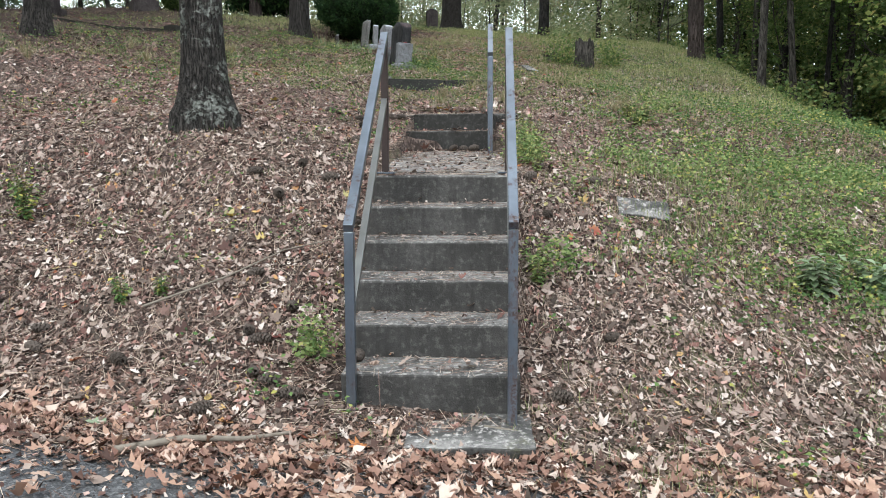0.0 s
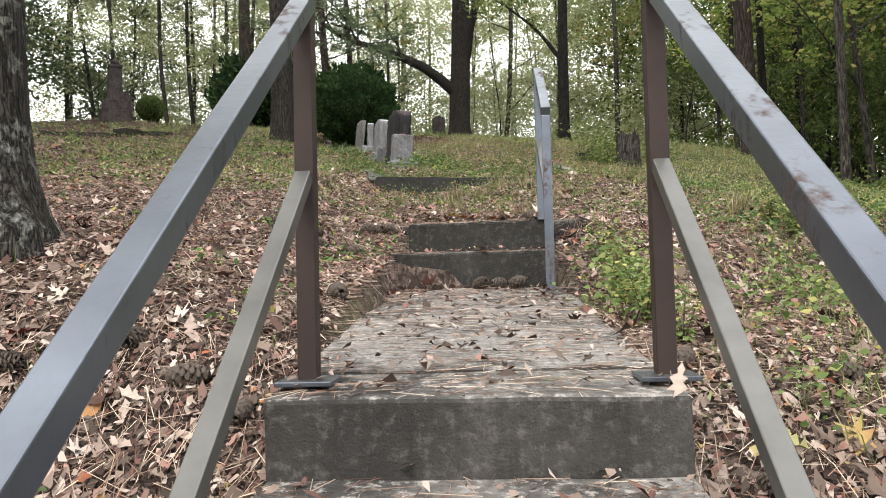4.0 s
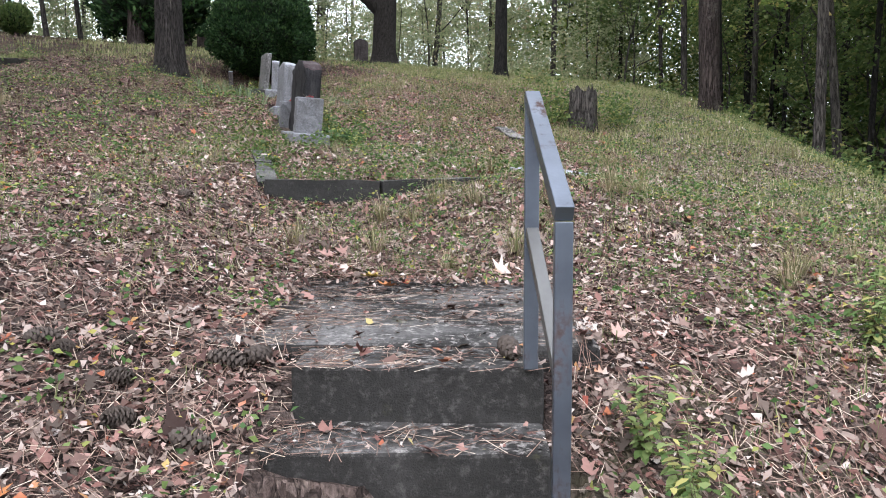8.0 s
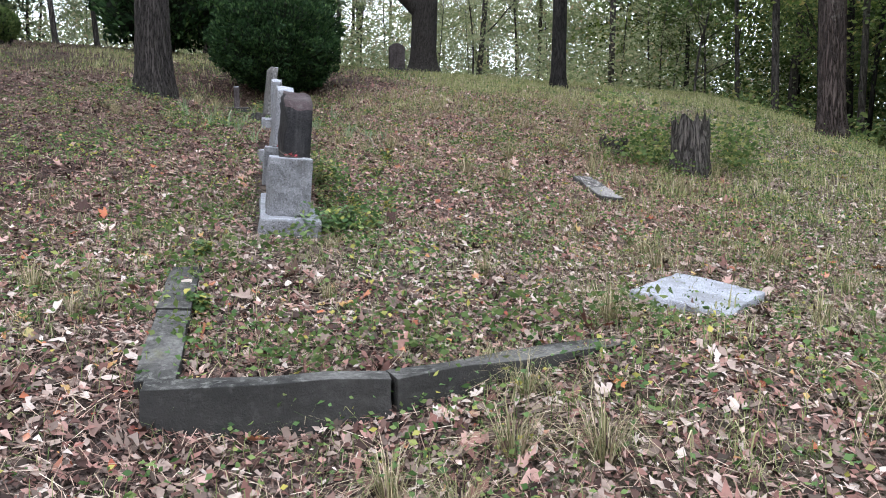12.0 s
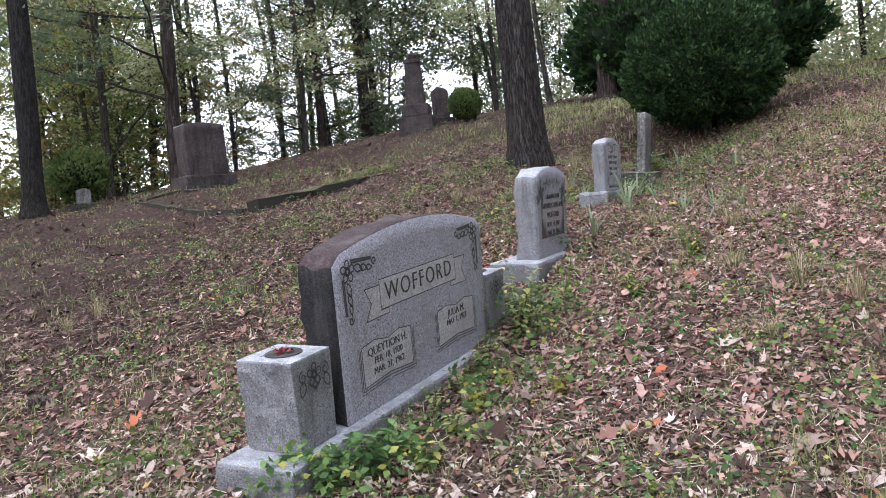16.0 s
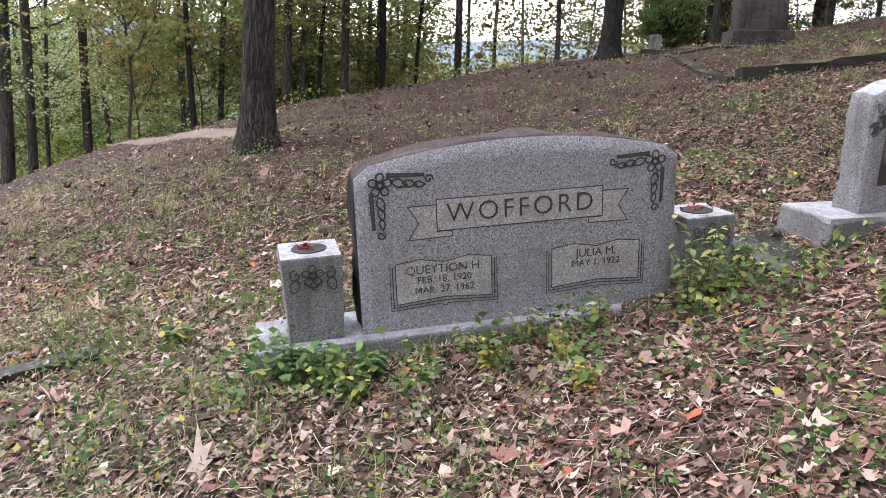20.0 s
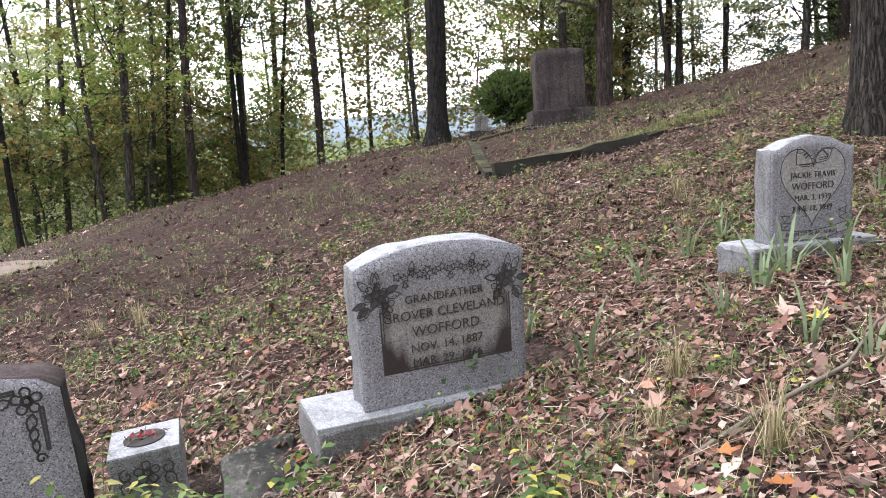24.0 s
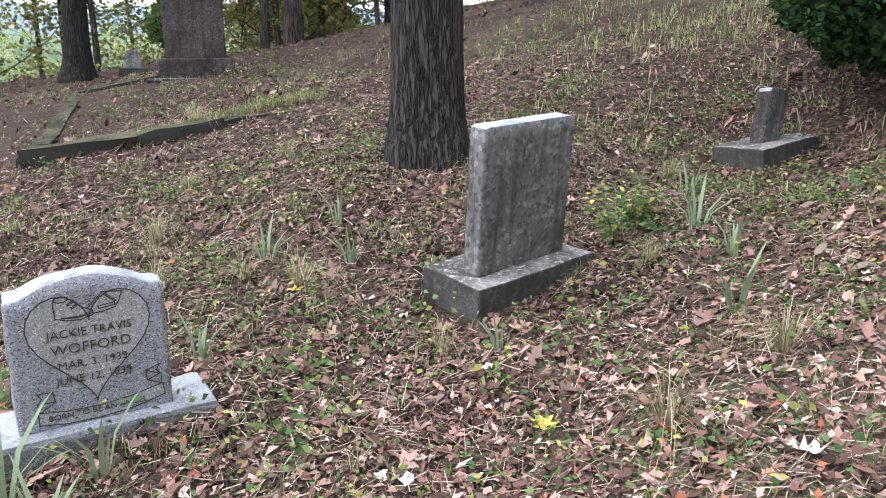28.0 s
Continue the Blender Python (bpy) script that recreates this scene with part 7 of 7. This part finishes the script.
PLANTS = (("leafy compound-leaved plant against the family stone's base", M_COMPOUND, ((-0.72, 14.98, 0.2, 7, 0.07), (-0.66, 15.12, 0.18, 6, 0.065), (-0.82, 14.86, 0.16, 6, 0.06), (-0.7, 15.28, 0.16, 5, 0.06))),
          ("slender weed sprig at the stone's foot", M_WEED_BANK, ((-0.86, 15.62, 0.16, 3, 0.04), (-0.95, 15.85, 0.18, 4, 0.042), (-1.08, 16.15, 0.2, 3, 0.042), (-0.62, 15.5, 0.12, 4, 0.04), (-1.02, 17.3, 0.16, 4, 0.045))),
          ("sapling sprouts in front of the stone vase", M_WEED_BANK, ((-1.22, 16.58, 0.42, 5, 0.055), (-1.32, 16.72, 0.36, 4, 0.05), (-1.16, 16.5, 0.28, 4, 0.05))),
          ("yellowing weed sprig among the leaves", M_YELLOWING, ((-0.72, 15.72, 0.14, 4, 0.045), (-0.56, 16.05, 0.1, 4, 0.045), (-0.82, 16.0, 0.12, 4, 0.04))),
          ("dark green weed plant in the litter", M_WEED, ((-0.52, 15.25, 0.13, 5, 0.05), (-0.93, 17.93, 0.2, 6, 0.055), (-0.87, 17.15, 0.16, 5, 0.05), (-3.5, 21.7, 0.3, 9, 0.05), (-3.4, 21.55, 0.26, 8, 0.05), (-3.62, 21.85, 0.28, 8, 0.05), (-1.2, 14.3, 0.15, 6, 0.06), (-0.9, 13.6, 0.14, 6, 0.06))),
          ("bright green leafy plant on the slope", M_WEED_BANK, ((2.42, 10.91, 0.3, 9, 0.06), (2.6, 11.05, 0.26, 8, 0.06), (2.5, 10.7, 0.22, 7, 0.055), (1.3, 10.0, 0.3, 8, 0.05), (1.38, 9.8, 0.34, 8, 0.05), (1.35, 9.5, 0.3, 8, 0.05), (1.45, 9.2, 0.25, 7, 0.05), (1.4, 8.8, 0.3, 8, 0.05), (1.5, 8.45, 0.24, 7, 0.045), (1.55, 7.0, 0.24, 7, 0.045))),
          ("broad pale-leaved plant on the bank", M_IRIS, ((3.35, 7.3, 0.3, 6, 0.12), (3.75, 7.45, 0.26, 5, 0.12))),
          ("dark bushy weed on the bank", M_WEED, ((-2.05, 6.95, 0.34, 12, 0.05), (-2.2, 7.1, 0.3, 10, 0.05), (-0.95, 6.3, 0.2, 8, 0.045), (-0.75, 6.42, 0.16, 6, 0.045))))
n = 0
for label, mat, spots in PLANTS:
    for x, y, h, stems, leaf in spots:
        n += 1
        plant(x, y, h, stems, leaf, 700 + n, mat, label)


# large single leaves that stand out from the litter
def big_leaf(shape, mat, curl_, name):
    bm = bmesh.new()
    rim = [bm.verts.new((x, y, curl_ * (0.9 * abs(y) ** 1.3 + 0.35 * x * x) + 0.25 * z)) for x, y, z in shape]
    spine = [bm.verts.new((x, 0.0, 0.3 * curl_ * x * x - 0.015)) for x in (-0.2, 0.12)]
    k = len(rim)
    for i in range(k):
        a, b = rim[i], rim[(i + 1) % k]
        c = spine[0] if (a.co.x + b.co.x) / 2 < -0.04 else spine[1]
        bm.faces.new((a, b, c))
    bm.faces.new((spine[0], spine[1], rim[min(range(k), key=lambda q: abs(shape[q][0] + 0.04) + (0 if shape[q][1] > 0 else 9))]))
    bm.faces.new((spine[1], spine[0], rim[min(range(k), key=lambda q: abs(shape[q][0] + 0.04) + (0 if shape[q][1] < 0 else 9))]))
    return bm_mesh(name, bm, mat)


TONES = (("orange-brown", (0.42, 0.17, 0.06)), ("pale tan", (0.55, 0.43, 0.34)), ("yellow", (0.55, 0.42, 0.09)), ("dark red", (0.17, 0.04, 0.035)), ("grey-green", (0.22, 0.26, 0.17)), ("rusty", (0.3, 0.12, 0.06)))
big = []
for tone, col in TONES:
    k = Mat(tone + "_leaf", 0.65, 0, 0.25)
    m_ = k.done(k.mix(k.span(k.noise(28, 4), 0.4, 0.7, 0.0, 0.55), col, tuple(v * 0.4 for v in col)), k.noise(60, 3), 0.3, 0.004)
    big += [(tone, big_leaf(sh, m_, c, "leaf")) for sh, c in ((MAPLE, 0.5), (OAK, 0.8))]
C, rng = scatter(85, (-4.5, 4, 5.0, 22), 720, lambda P: near_weight(P, 2.0, 4.5, 0.0) * np.where(on_steps(P), 0.15, 1))
C = np.vstack([C, [(-0.1, 11.55), (0.05, 11.6), (0.2, 11.5), (-0.3, 11.4), (-2.05, 20.65), (-0.35, 11.2), (0.3, 11.35)]])
for i, (x, y) in enumerate(C):
    tone, me = big[(i * 7) % len(big)] if i < 85 else big[(0, 10, 4, 0, 4, 2, 0)[i - 85]]
    g = float(surface_z(np.array([[x, y]]))[0])
    s = float(rng.uniform(0.085, 0.14))
    thing("large_leaf", pose(float(x), float(y), g + 0.022, float(rng.uniform(-8, 28)), float(rng.uniform(-14, 14)), float(rng.uniform(0, 360))) @ Matrix.Diagonal((s, s, s, 1)), tone + " curled fallen leaf lying on the litter", "leaf", "large fallen leaves", data=me)

# ---- pine cones ----
vs, fs = [], []
for i in range(60):
    k = (i + 0.5) / 60
    a = i * 2.39996
    r = 0.03 * math.sin(math.pi * (0.12 + 0.8 * k)) ** 0.8
    z = (k - 0.5) * 0.1
    d = Vector((math.cos(a), math.sin(a), 0.25 + 0.5 * k))
    s = Vector((-math.sin(a), math.cos(a), 0)) * 0.011
    p = Vector((math.cos(a) * r * 0.25, math.sin(a) * r * 0.25, z))
    q = p + d.normalized() * r * 0.85
    o = len(vs)
    vs += [tuple(p), tuple(q + s), tuple(q + d * 0.004 + Vector((0, 0, 0.006))), tuple(q - s), tuple(q - Vector((0, 0, 0.006)))]
    fs += [(o, o + 1, o + 2, o + 3), (o, o + 3, o + 4, o + 1), (o + 1, o + 4, o + 3, o + 2)]
cv, cf = tube([(0, 0, -0.05), (0, 0, 0), (0, 0, 0.05)], [0.01, 0.014, 0.004], 6)
o = len(vs)
cone_mesh = mesh_arrays("pine_cone", vs + cv, fs + [tuple(j + o for j in q) for q in cf], M_CONE)
CONES = [(-0.32, 5.62), (-0.25, 5.56), (-0.13, 5.84), (-0.43, 6.1), (-0.5, 7.0), (-0.1, 5.25), (-0.2, 5.3), (0.05, 5.15), (-0.95, 5.3), (-1.5, 5.5), (-1.45, 5.35), (-0.35, 4.95), (0.1, 6.75), (0.05, 7.15), (-0.15, 7.3), (-0.4, 7.5),
         (0.1, 7.9), (0.16, 8.3), (-0.1, 8.6), (0.72, 9.72), (0.82, 9.7), (0.93, 9.72), (-0.35, 9.9), (-0.45, 10.1), (-0.05, 10.35), (-0.1, 9.85), (-0.7, 10.2), (-0.15, 10.3), (0.88, 10.3), (-0.8, 10.25), (1.5, 6.9), (1.4, 7.6), (1.9, 7.5),
         (1.8, 5.76), (1.45, 5.3), (1.5, 8.2), (-1.1, 12.3), (-2.8, 14.6), (-0.75, 7.3), (0.36, 5.36)]
for i, (x, y) in enumerate(CONES):
    x, y = down_if(x, y)
    z = float(surface_z(np.array([[x, y]]))[0])
    s = 1.0 + 0.3 * ((i * 37) % 10) / 10
    thing("pine_cone", pose(x, y, z + 0.034, 70 + (i * 53) % 40, (i * 29) % 50, (i * 97) % 360) @ Matrix.Diagonal((s, s, s, 1)), "open brown pine cone lying in the litter", "pine cone", "pine cones on the bank", data=cone_mesh)

# ---- fallen sticks and rotten stumps ----
def stick(pts, r, label):
    pts = [(*down_if(x, y), h) for x, y, h in pts]
    P = [Vector((x, y, float(surface_z(np.array([[x, y]]))[0]) + h)) for x, y, h in pts]
    v, f = tube(P, [r * (1 - 0.6 * i / (len(P) - 1)) for i in range(len(P))], 7, 0.2, P[0].x)
    t = thing("fallen_stick", pose(*P[0]), label, "stick")
    v = [tuple(Vector(q) - P[0]) for q in v]
    t.data = None
    part("branch", mesh_arrays("branch", v, f, M_TWIG), t)


stick([(-1.05, 18.35, 0.02), (-1.2, 18.6, 0.03), (-1.3, 18.9, 0.05), (-1.5, 19.1, 0.06), (-1.55, 19.3, 0.1)], 0.009, "bare grey stick lying on the leaves")
stick([(-0.55, 4.45, 0.03), (-0.3, 4.6, 0.05), (-0.05, 4.68, 0.04), (0.15, 4.75, 0.06)], 0.02, "short bare branch at the road's edge")
stick([(1.05, 5.0, 0.03), (1.2, 4.97, 0.04), (1.3, 4.95, 0.03)], 0.013, "broken twig by the steps")
stick([(-1.0, 5.7, 0.05), (-0.6, 6.0, 0.06), (-0.3, 6.3, 0.05), (0.1, 6.5, 0.06)], 0.008, "thin bare twig on the bank")


def stump(x, y, r, h, seed, label):
    z = ground_z(x, y)
    segs, rows = 30, 10
    vs, fs = [], []
    for i in range(rows + 1):
        for j in range(segs):
            a = 2 * math.pi * j / segs
            jag = 1 + (0.28 * noise.noise(Vector((math.cos(a) * 3.1, math.sin(a) * 3.1, seed))) * (i / rows) ** 2)
            q = r * (1.25 - 0.25 * i / rows + 0.22 * noise.noise(Vector((math.cos(a) * 2, math.sin(a) * 2, i * 0.3 + seed))))
            vs.append((q * math.cos(a), q * math.sin(a), -0.2 + (h + 0.2) * i / rows * jag))
    top = len(vs)
    for j in range(segs):
        a = 2 * math.pi * j / segs
        vs.append((0.55 * r * math.cos(a), 0.55 * r * math.sin(a), h * 0.6))
    for i in range(rows + 1):
        for j in range(segs):
            a, b2 = i * segs + j, i * segs + (j + 1) % segs
            fs.append((a, b2, b2 + segs, a + segs))
    t = thing("tree_stump", pose(x, y, z), label, "stump")
    part("stump", mesh_arrays("stump", vs, fs, M_BARK_WOOD), t)


stump(2.15, 18.98, 0.19, 0.56, 3, "jagged rotten tree stump with sprouts")
stump(1.42, 19.7, 0.16, 0.15, 9, "low rotten stump in the weeds")
stump(2.0, 20.2, 0.16, 0.14, 14, "low rotten stump in the weeds")

# red artificial flower stems in the vases
for m, n in ((WM @ pose(-0.178, 0.125, 0.342), 7), (WM @ pose(1.547, 0.145, 0.342), 3)):
    rnd = random.Random(n)
    f_ = thing("faded_flowers", m, "faded red artificial flower remnants in a stone vase", "flowers")
    L = []
    for i in range(n):
        a, l = rnd.uniform(0, 6.28), rnd.uniform(0.04, 0.1)
        L.append(tube([(0, 0, 0), (math.cos(a) * l * 0.5, math.sin(a) * l * 0.5, 0.012), (math.cos(a) * l, math.sin(a) * l, rnd.uniform(0.0, 0.04))], [0.0025, 0.002, 0.001], 5))
    v, fq = join(L)
    part("stems", mesh_arrays("stems", v, fq, M_TWIG), f_)
    rng = np.random.default_rng(n)
    v, fq = sprigs(rng.normal(0, 0.022, (14, 3)) * (1, 1, 0.3) + (0, 0, 0.012), 0.03, rng)
    part("petals", mesh_arrays("petals", v, fq, plain("faded_red_cloth", (0.3, 0.05, 0.06), 0.8)), f_)
